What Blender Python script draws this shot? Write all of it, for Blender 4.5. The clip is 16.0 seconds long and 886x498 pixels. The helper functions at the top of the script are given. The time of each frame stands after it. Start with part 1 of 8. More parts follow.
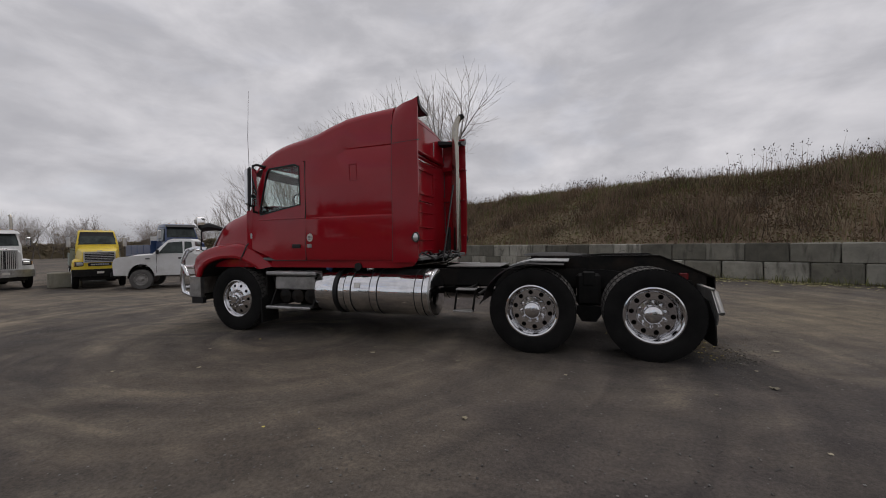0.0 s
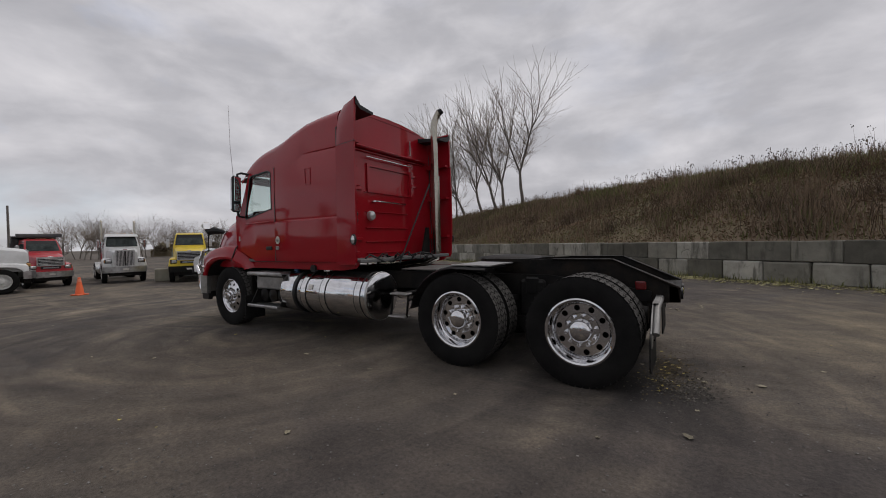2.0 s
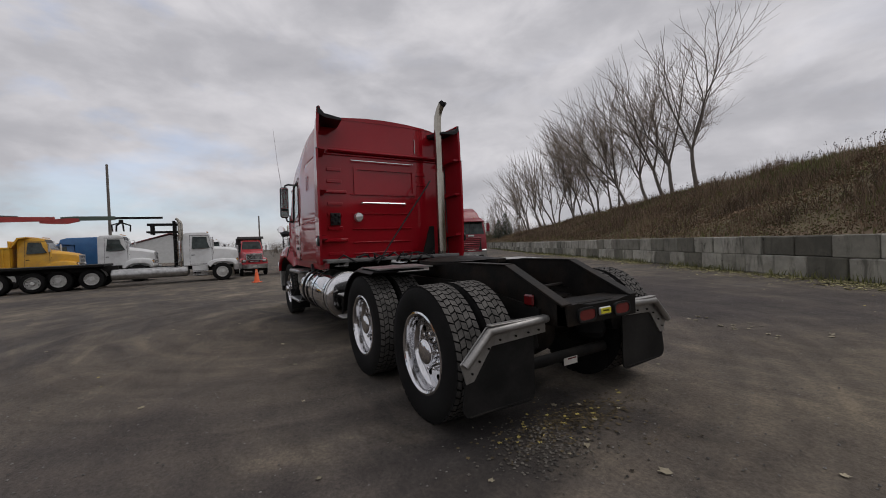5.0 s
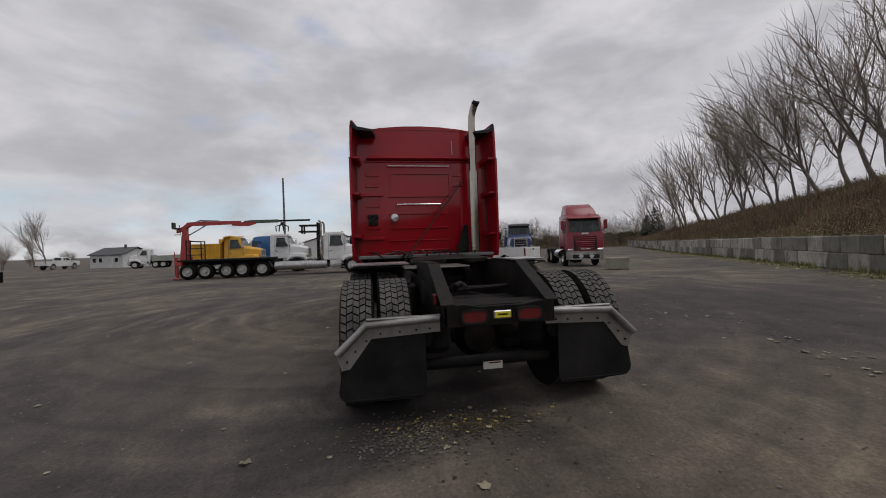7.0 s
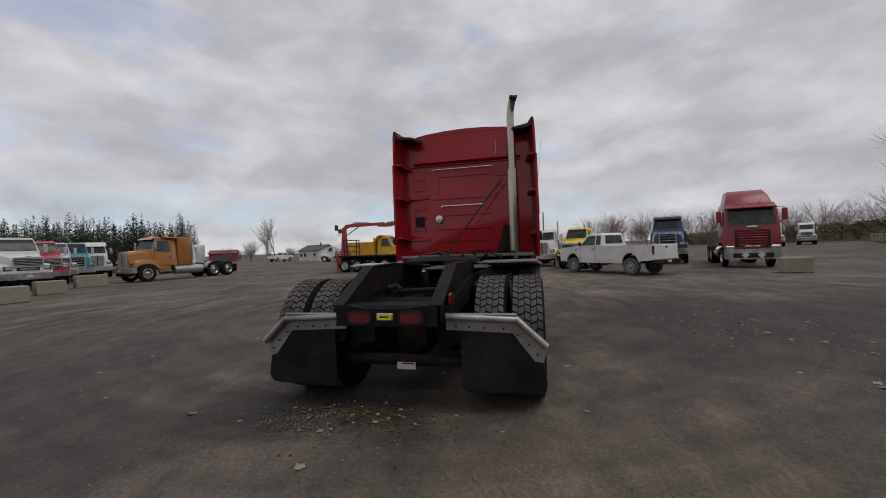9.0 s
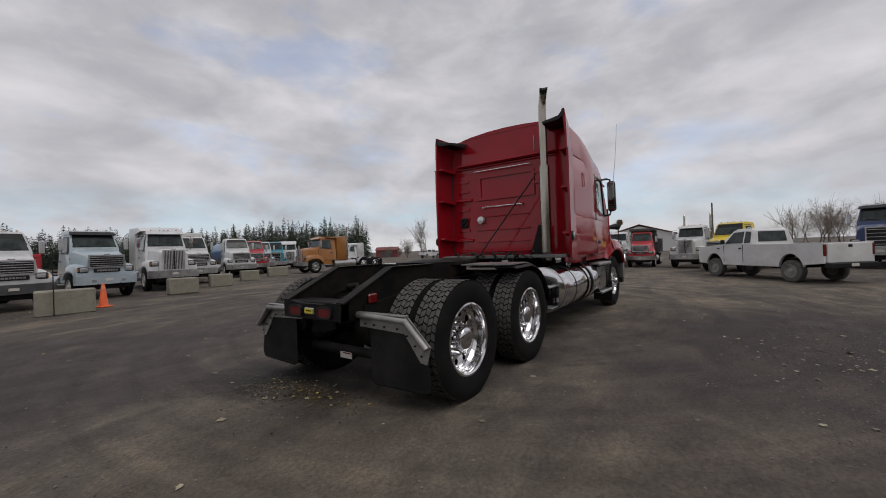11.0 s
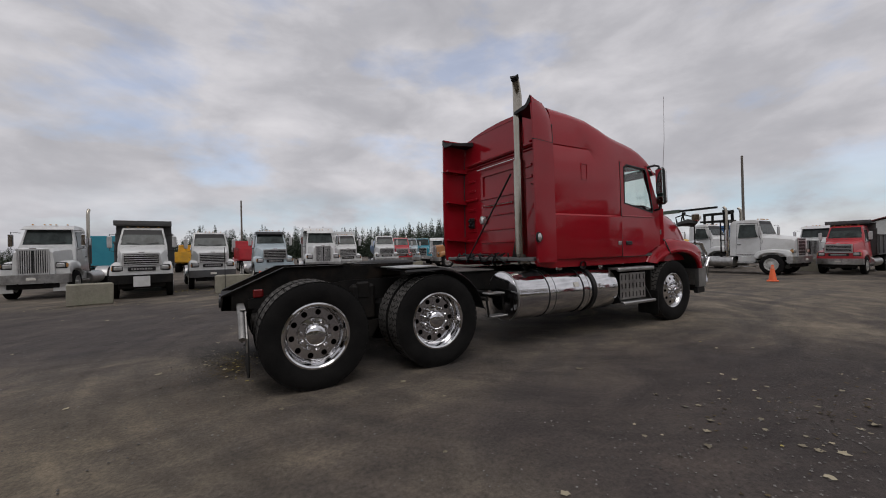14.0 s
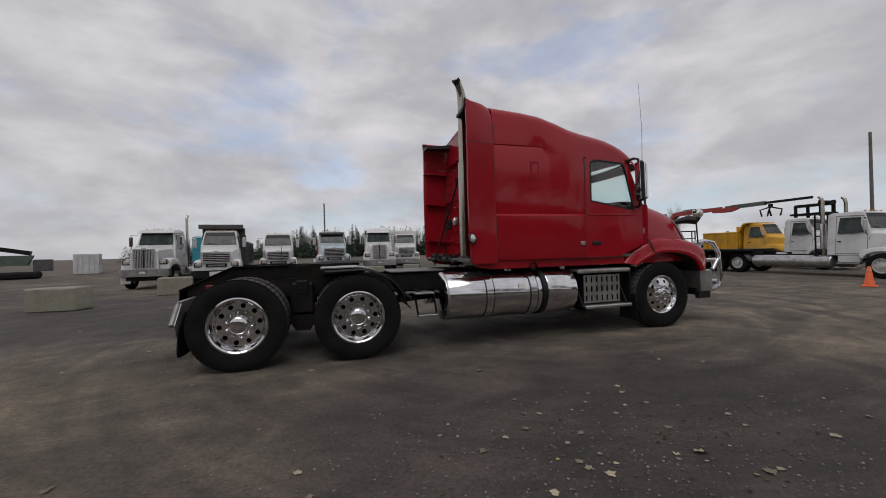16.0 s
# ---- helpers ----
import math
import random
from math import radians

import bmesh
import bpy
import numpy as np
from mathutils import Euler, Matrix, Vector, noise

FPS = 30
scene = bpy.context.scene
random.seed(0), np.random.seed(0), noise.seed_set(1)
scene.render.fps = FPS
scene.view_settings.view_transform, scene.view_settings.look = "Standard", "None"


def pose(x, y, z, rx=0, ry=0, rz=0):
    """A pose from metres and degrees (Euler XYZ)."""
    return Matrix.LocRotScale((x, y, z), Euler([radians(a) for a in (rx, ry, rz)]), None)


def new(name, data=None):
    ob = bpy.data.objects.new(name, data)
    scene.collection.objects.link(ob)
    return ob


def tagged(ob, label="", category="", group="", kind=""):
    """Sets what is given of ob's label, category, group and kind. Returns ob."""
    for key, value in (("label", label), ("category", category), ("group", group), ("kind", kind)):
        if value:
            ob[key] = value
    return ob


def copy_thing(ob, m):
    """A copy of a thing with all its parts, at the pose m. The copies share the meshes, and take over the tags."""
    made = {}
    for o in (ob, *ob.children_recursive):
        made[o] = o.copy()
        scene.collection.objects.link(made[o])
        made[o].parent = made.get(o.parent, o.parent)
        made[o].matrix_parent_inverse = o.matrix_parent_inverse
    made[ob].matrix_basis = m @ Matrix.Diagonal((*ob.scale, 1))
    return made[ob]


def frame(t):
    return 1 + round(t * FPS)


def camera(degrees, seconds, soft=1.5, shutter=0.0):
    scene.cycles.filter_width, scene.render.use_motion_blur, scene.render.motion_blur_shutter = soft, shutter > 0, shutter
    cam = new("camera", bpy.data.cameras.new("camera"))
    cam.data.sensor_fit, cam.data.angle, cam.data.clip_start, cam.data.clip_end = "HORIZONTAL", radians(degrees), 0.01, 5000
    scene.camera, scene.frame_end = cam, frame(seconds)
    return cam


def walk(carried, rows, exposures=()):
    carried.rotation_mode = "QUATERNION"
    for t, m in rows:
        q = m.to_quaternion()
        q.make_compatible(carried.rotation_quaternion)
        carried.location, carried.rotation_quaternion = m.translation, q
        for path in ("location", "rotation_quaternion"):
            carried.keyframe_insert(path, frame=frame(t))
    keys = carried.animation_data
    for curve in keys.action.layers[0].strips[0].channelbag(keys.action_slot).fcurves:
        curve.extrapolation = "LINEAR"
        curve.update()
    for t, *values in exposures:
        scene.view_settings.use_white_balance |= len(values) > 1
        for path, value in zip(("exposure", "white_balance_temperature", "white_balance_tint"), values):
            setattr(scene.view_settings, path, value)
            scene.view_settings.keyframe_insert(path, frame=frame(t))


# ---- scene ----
EXPOSURES = [(0.0, 0.0, 6500, 14), (16.0, 0.0, 6500, 14)]
cam = camera(98.0, 16.0, soft=1.0)
# seconds, eye x, y, z in metres, yaw, pitch, roll in degrees
PATH = [
    (0.0, 0.816, 5.939, 1.372, -160.99, -0.96, -1.03),
    (0.5, 0.362, 5.655, 1.397, -157.64, -1.14, -1.18),
    (1.0, -0.125, 5.383, 1.362, -153.79, -0.63, -1.04),
    (1.5, -0.505, 5.110, 1.377, -150.47, -0.88, -1.22),
    (2.0, -0.886, 4.828, 1.391, -147.27, -1.06, -1.43),
    (2.5, -1.263, 4.477, 1.394, -144.08, -1.16, -1.55),
    (3.0, -1.569, 4.058, 1.363, -140.74, -0.92, -1.42),
    (5.5, -2.887, 2.140, 1.363, -115.94, -0.80, -2.22),
    (6.0, -3.093, 1.739, 1.334, -110.84, -0.60, -2.02),
    (6.5, -3.270, 1.334, 1.319, -105.81, -0.54, -2.02),
    (7.0, -3.430, 0.895, 1.311, -100.37, -0.49, -1.93),
    (7.5, -3.565, 0.416, 1.331, -94.07, -0.63, -2.01),
    (8.0, -3.610, -0.066, 1.353, -88.01, -0.66, -2.00),
    (8.5, -3.568, -0.576, 1.333, -82.37, -0.44, -2.01),
    (9.0, -3.498, -1.091, 1.310, -76.91, -0.22, -2.14),
    (11.5, -2.599, -3.331, 1.305, -49.16, 0.09, -1.85),
    (12.0, -2.271, -3.676, 1.327, -44.29, 0.03, -1.68),
    (12.5, -1.931, -4.025, 1.321, -39.89, 0.13, -1.52),
    (13.0, -1.545, -4.330, 1.324, -36.17, 0.12, -1.47),
    (13.5, -1.147, -4.673, 1.332, -32.68, 0.09, -1.43),
    (14.0, -0.757, -4.973, 1.305, -29.58, 0.23, -1.38),
    (14.5, -0.372, -5.281, 1.310, -26.30, 0.17, -1.42),
    (15.0, 0.050, -5.525, 1.306, -22.97, 0.20, -1.43),
    (15.5, 0.531, -5.755, 1.313, -19.70, 0.17, -1.51),
    (16.0, 0.985, -5.958, 1.308, -16.73, 0.17, -1.47),
]
walk(cam, [(t, pose(x, y, z) @ pose(0, 0, 0, 0, 0, yaw) @ pose(0, 0, 0, 90 + pitch) @ pose(0, 0, 0, 0, 0, roll)) for t, x, y, z, yaw, pitch, roll in PATH],
     exposures=EXPOSURES)
# ---- end of camera ----

# ---- world and light ----
def nodes_of(tree):
    tree.nodes.clear()
    def n(kind, **kw):
        node = tree.nodes.new(kind)
        for k, v in kw.items():
            if k == "operation": node.operation = v
            elif k == "blend_type": node.blend_type = v
            elif k == "data_type": node.data_type = v
            elif k == "sky_type": node.sky_type = v
            elif k == "feature": node.feature = v
        return node
    return n, tree.links.new


def ramp(n, stops):
    r = n("ShaderNodeValToRGB")
    el = r.color_ramp.elements
    while len(el) < len(stops):
        el.new(0.5)
    for e, (p, c) in zip(el, stops):
        e.position, e.color = p, (c, c, c, 1) if isinstance(c, (int, float)) else (*c, 1)
    return r


SUN_ELEVATION, SUN_TURN = radians(62), radians(200)
world = bpy.data.worlds.new("sky")
scene.world = world
world.use_nodes = True
n, link = nodes_of(world.node_tree)
sky = n("ShaderNodeTexSky", sky_type="NISHITA")
sky.sun_disc, sky.sun_elevation, sky.sun_rotation = False, SUN_ELEVATION, SUN_TURN
sky.air_density, sky.dust_density = 1.0, 1.5
co = n("ShaderNodeTexCoord")
sep = n("ShaderNodeSeparateXYZ")
link(co.outputs["Generated"], sep.inputs[0])
lift = n("ShaderNodeMath", operation="ADD"); lift.inputs[1].default_value = 0.42
floor_ = n("ShaderNodeMath", operation="MAXIMUM"); floor_.inputs[1].default_value = 0.0
link(sep.outputs["Z"], floor_.inputs[0]); link(floor_.outputs[0], lift.inputs[0])
dx = n("ShaderNodeMath", operation="DIVIDE"); dy = n("ShaderNodeMath", operation="DIVIDE")
link(sep.outputs["X"], dx.inputs[0]); link(lift.outputs[0], dx.inputs[1])
link(sep.outputs["Y"], dy.inputs[0]); link(lift.outputs[0], dy.inputs[1])
comb = n("ShaderNodeCombineXYZ")
link(dx.outputs[0], comb.inputs[0]); link(dy.outputs[0], comb.inputs[1])
big = n("ShaderNodeTexNoise"); big.inputs["Scale"].default_value = 2.1; big.inputs["Detail"].default_value = 7; big.inputs["Roughness"].default_value = 0.48; big.inputs["Distortion"].default_value = 0.15
gap = n("ShaderNodeTexNoise"); gap.inputs["Scale"].default_value = 3.4; gap.inputs["Detail"].default_value = 8; gap.inputs["Roughness"].default_value = 0.55
link(comb.outputs[0], big.inputs["Vector"])
shade = ramp(n, [(0.32, (0.385, 0.393, 0.415)), (0.45, (0.465, 0.472, 0.492)), (0.55, (0.575, 0.58, 0.598)), (0.68, (0.72, 0.72, 0.73))])
cells = n("ShaderNodeTexNoise"); cells.inputs["Scale"].default_value = 5.0; cells.inputs["Detail"].default_value = 8; cells.inputs["Roughness"].default_value = 0.54; cells.inputs["Distortion"].default_value = 0.25
flat = n("ShaderNodeVectorMath", operation="MULTIPLY"); flat.inputs[1].default_value = (1.0, 1.0, 2.3)
link(co.outputs["Generated"], flat.inputs[0])
link(flat.outputs[0], cells.inputs["Vector"])
both_ = n("ShaderNodeMix"); both_.inputs[0].default_value = 0.55
link(big.outputs["Fac"], both_.inputs[2]); link(cells.outputs["Fac"], both_.inputs[3])
link(both_.outputs[0], shade.inputs[0])
holes = ramp(n, [(0.54, 0.0), (0.68, 0.42)])
link(flat.outputs[0], gap.inputs["Vector"])
link(gap.outputs["Fac"], holes.inputs[0])
# the cloud is thinner over the rows of trucks, closed over the bank
thin = n("ShaderNodeVectorMath", operation="DOT_PRODUCT"); thin.inputs[1].default_value = (0.55, 0.83, 0.0)
link(co.outputs["Generated"], thin.inputs[0])
thinr = ramp(n, [(0.05, 0.12), (0.65, 1.0)])
link(thin.outputs["Value"], thinr.inputs[0])
opened = n("ShaderNodeMath", operation="MULTIPLY")
link(holes.outputs[0], opened.inputs[0]); link(thinr.outputs[0], opened.inputs[1])
# low sky towards the open end of the yard is clearer, pale blue between the clouds
low = ramp(n, [(0.07, 1.0), (0.16, 0.0)])
link(sep.outputs["Z"], low.inputs[0])
side = n("ShaderNodeVectorMath", operation="DOT_PRODUCT"); side.inputs[1].default_value = (0.72, 0.69, 0.0)
link(co.outputs["Generated"], side.inputs[0])
sidef = ramp(n, [(0.40, 0.0), (0.85, 0.95)])
link(side.outputs["Value"], sidef.inputs[0])
lowside = n("ShaderNodeMath", operation="MULTIPLY")
link(low.outputs[0], lowside.inputs[0]); link(sidef.outputs[0], lowside.inputs[1])
streak = n("ShaderNodeTexNoise"); streak.inputs["Scale"].default_value = 3.2; streak.inputs["Detail"].default_value = 7; streak.inputs["Roughness"].default_value = 0.55
link(comb.outputs[0], streak.inputs["Vector"])
streakr = ramp(n, [(0.40, 0.15), (0.58, 1.0)])
link(streak.outputs["Fac"], streakr.inputs[0])
lowblue = n("ShaderNodeMath", operation="MULTIPLY")
link(lowside.outputs[0], lowblue.inputs[0]); link(streakr.outputs[0], lowblue.inputs[1])
bright = n("ShaderNodeMix", data_type="RGBA", blend_type="MULTIPLY")
bright.inputs[0].default_value = 1.0
bright.inputs[7].default_value = (0.185, 0.185, 0.185, 1)
link(sky.outputs[0], bright.inputs[6])
mix = n("ShaderNodeMix", data_type="RGBA")
link(opened.outputs[0], mix.inputs[0]); link(shade.outputs[0], mix.inputs[6]); link(bright.outputs[2], mix.inputs[7])
# pale blue above a whitish haze at the rim
haze = ramp(n, [(0.035, (0.66, 0.68, 0.68)), (0.085, (0.50, 0.66, 0.74))])
link(sep.outputs["Z"], haze.inputs[0])
mix2 = n("ShaderNodeMix", data_type="RGBA")
link(lowblue.outputs[0], mix2.inputs[0]); link(mix.outputs[2], mix2.inputs[6]); link(haze.outputs[0], mix2.inputs[7])
bg = n("ShaderNodeBackground"); bg.inputs["Strength"].default_value = 1.0
link(mix2.outputs[2], bg.inputs[0])
wo = n("ShaderNodeOutputWorld")
link(bg.outputs[0], wo.inputs[0])

sun_data = bpy.data.lights.new("sun", "SUN")
sun_data.energy, sun_data.angle, sun_data.color = 1.0, radians(40), (1.0, 0.97, 0.93)
sun = new("sun", sun_data)
sun.matrix_world = pose(0, 0, 30, 90 - math.degrees(SUN_ELEVATION), 0, 180 - math.degrees(SUN_TURN))


# ---- materials ----
def surface(name, a, b=None, rough=0.5, metal=0.0, scale=3.0, fine=60.0, bump=0.0, coat=0.0, spread=0.06, rough_b=None, random=0.0, island=False, dirt=None, dirt_amount=0.0, spec=0.5):
    """A surface whose colour wanders between a and b at two scales, with fine relief; dirt is a third colour laid on in patches."""
    m = bpy.data.materials.new(name)
    m.use_nodes = True
    n, link = nodes_of(m.node_tree)
    b = b or tuple(min(1, c * 1.25 + 0.004) for c in a)
    co = n("ShaderNodeTexCoord")
    big = n("ShaderNodeTexNoise"); big.inputs["Scale"].default_value = scale; big.inputs["Detail"].default_value = 6; big.inputs["Roughness"].default_value = 0.6
    link(co.outputs["Object"], big.inputs["Vector"])
    small = n("ShaderNodeTexNoise"); small.inputs["Scale"].default_value = fine; small.inputs["Detail"].default_value = 3
    link(co.outputs["Object"], small.inputs["Vector"])
    add = n("ShaderNodeMath", operation="MULTIPLY_ADD"); add.inputs[1].default_value = 0.3; 
    link(small.outputs["Fac"], add.inputs[0]); link(big.outputs["Fac"], add.inputs[2])
    r = ramp(n, [(0.48, a), (0.82, b)])
    link(add.outputs[0], r.inputs[0])
    colour = r.outputs[0]
    if random or island:
        info = n("ShaderNodeNewGeometry") if island else n("ShaderNodeObjectInfo")
        hs = n("ShaderNodeHueSaturation")
        rr = n("ShaderNodeMapRange"); rr.inputs[3].default_value = 1 - random; rr.inputs[4].default_value = 1 + random
        link(info.outputs["Random Per Island" if island else "Random"], rr.inputs[0])
        link(rr.outputs[0], hs.inputs["Value"]); link(colour, hs.inputs["Color"])
        colour = hs.outputs[0]
    if dirt:
        dn = n("ShaderNodeTexNoise"); dn.inputs["Scale"].default_value = scale * 0.6; dn.inputs["Detail"].default_value = 8; dn.inputs["Roughness"].default_value = 0.7
        link(co.outputs["Object"], dn.inputs["Vector"])
        dr = ramp(n, [(0.45, 0.0), (0.7, dirt_amount)])
        link(dn.outputs["Fac"], dr.inputs[0])
        mx = n("ShaderNodeMix", data_type="RGBA")
        link(dr.outputs[0], mx.inputs[0]); link(colour, mx.inputs[6]); mx.inputs[7].default_value = (*dirt, 1)
        colour = mx.outputs[2]
    p = n("ShaderNodeBsdfPrincipled")
    link(colour, p.inputs["Base Color"])
    p.inputs["Metallic"].default_value = metal
    p.inputs["Specular IOR Level"].default_value = spec
    rmap = n("ShaderNodeMapRange"); rmap.inputs[3].default_value = max(0.02, rough - spread); rmap.inputs[4].default_value = min(1, (rough_b or rough) + spread)
    link(big.outputs["Fac"], rmap.inputs[0]); link(rmap.outputs[0], p.inputs["Roughness"])
    if coat:
        p.inputs["Coat Weight"].default_value = coat
        p.inputs["Coat Roughness"].default_value = 0.06
    if bump:
        bp = n("ShaderNodeBump"); bp.inputs["Strength"].default_value = bump; bp.inputs["Distance"].default_value = 0.02
        link(add.outputs[0], bp.inputs["Height"]); link(bp.outputs[0], p.inputs["Normal"])
    out = n("ShaderNodeOutputMaterial")
    link(p.outputs[0], out.inputs[0])
    return m


def glass_like(name, tint, rough=0.02):
    m = bpy.data.materials.new(name)
    m.use_nodes = True
    n, link = nodes_of(m.node_tree)
    t = n("ShaderNodeBsdfTransparent"); t.inputs[0].default_value = (*tint, 1)
    g = n("ShaderNodeBsdfGlossy"); g.inputs["Roughness"].default_value = rough
    lw = n("ShaderNodeLayerWeight"); lw.inputs[0].default_value = 0.5
    pw = n("ShaderNodeMath", operation="POWER"); pw.inputs[1].default_value = 4.0
    f = n("ShaderNodeMath", operation="MULTIPLY_ADD"); f.inputs[1].default_value = 0.75; f.inputs[2].default_value = 0.05
    link(lw.outputs["Facing"], pw.inputs[0]); link(pw.outputs[0], f.inputs[0])
    mx = n("ShaderNodeMixShader")
    link(f.outputs[0], mx.inputs[0]); link(t.outputs[0], mx.inputs[1]); link(g.outputs[0], mx.inputs[2])
    out = n("ShaderNodeOutputMaterial")
    link(mx.outputs[0], out.inputs[0])
    return m


RED = surface("red_paint", (0.285, 0.005, 0.012), (0.325, 0.008, 0.016), rough=0.4, coat=0.8, scale=1.2, fine=25, spread=0.08, dirt=(0.15, 0.012, 0.014), dirt_amount=0.25, spec=0.03)
RED_DULL = surface("red_moulded_plastic", (0.27, 0.006, 0.013), (0.31, 0.010, 0.018), rough=0.42, coat=0.6, spec=0.05, scale=1.5, dirt=(0.15, 0.04, 0.038), dirt_amount=0.22)
CHROME = surface("polished_aluminium", (0.64, 0.64, 0.65), (0.75, 0.75, 0.76), rough=0.11, metal=1.0, scale=5, fine=120, spread=0.07, bump=0.01)
STEEL = surface("brushed_aluminium", (0.42, 0.42, 0.42), (0.55, 0.55, 0.54), rough=0.36, metal=0.9, scale=6, fine=140, bump=0.05, dirt=(0.12, 0.11, 0.10), dirt_amount=0.6)
STACKPIPE = surface("weathered_exhaust_steel", (0.36, 0.335, 0.285), (0.46, 0.435, 0.385), rough=0.22, metal=1.0, scale=1.6, fine=14, spread=0.05, dirt=(0.22, 0.18, 0.125), dirt_amount=0.45)
DULLSTEEL = surface("scuffed_galvanised_steel", (0.27, 0.265, 0.255), (0.38, 0.375, 0.36), rough=0.48, metal=0.75, scale=5, fine=90, bump=0.06, dirt=(0.10, 0.09, 0.08), dirt_amount=0.55)
WHIP = surface("pale_fibreglass", (0.42, 0.42, 0.43), (0.5, 0.5, 0.5), rough=0.5)
SOOT = surface("sooty_pipe_inside", (0.012, 0.012, 0.012), rough=0.9)
RUBBER = surface("tyre_rubber", (0.007, 0.007, 0.007), (0.014, 0.0135, 0.013), rough=0.8, scale=5, fine=90, bump=0.15, spec=0.12)
TREAD = surface("worn_tread_rubber", (0.055, 0.053, 0.050), (0.115, 0.110, 0.103), rough=0.9, scale=9, fine=80, bump=0.2, spec=0.1)
FRAME = surface("dirty_black_frame", (0.006, 0.006, 0.006), (0.014, 0.0135, 0.013), rough=0.6, scale=4, fine=70, bump=0.12, dirt=(0.035, 0.029, 0.023), dirt_amount=0.5, spec=0.15)
DECK = surface("grimy_deck_plate", (0.10, 0.098, 0.093), (0.20, 0.196, 0.186), rough=0.5, metal=0.5, scale=5, fine=60, bump=0.1)
GREASE = surface("greasy_black_steel", (0.004, 0.004, 0.004), (0.013, 0.012, 0.011), rough=0.55, scale=6, fine=50, bump=0.25, spec=0.14, dirt=(0.035, 0.023, 0.015), dirt_amount=0.5)
PLASTIC = surface("black_plastic", (0.010, 0.010, 0.0105), (0.018, 0.018, 0.0185), rough=0.45, spec=0.3)
FLAP = surface("rubber_mudflap", (0.008, 0.008, 0.008), (0.016, 0.016, 0.0155), rough=0.6, scale=4, dirt=(0.045, 0.042, 0.04), dirt_amount=0.4, spec=0.15)
INTERIOR = surface("grey_cab_trim", (0.10, 0.10, 0.10), (0.15, 0.15, 0.145), rough=0.8)
GLASS = glass_like("tinted_glass", (0.90, 0.95, 0.93))
MIRROR = surface("mirror_glass", (0.8, 0.8, 0.8), rough=0.03, metal=1.0, spread=0.01)
TAIL = surface("red_lamp_lens", (0.11, 0.006, 0.008), (0.16, 0.012, 0.012), rough=0.25, coat=0.5)
YELLOW_TAG = surface("yellow_tag", (0.62, 0.55, 0.03), (0.7, 0.64, 0.05), rough=0.4)
LABEL = surface("pale_sticker", (0.55, 0.53, 0.48), (0.66, 0.64, 0.6), rough=0.5)
INK = surface("dark_ink", (0.03, 0.03, 0.03), rough=0.6)
LENS = surface("clear_lamp_lens", (0.55, 0.56, 0.56), (0.7, 0.71, 0.7), rough=0.12, metal=0.6)


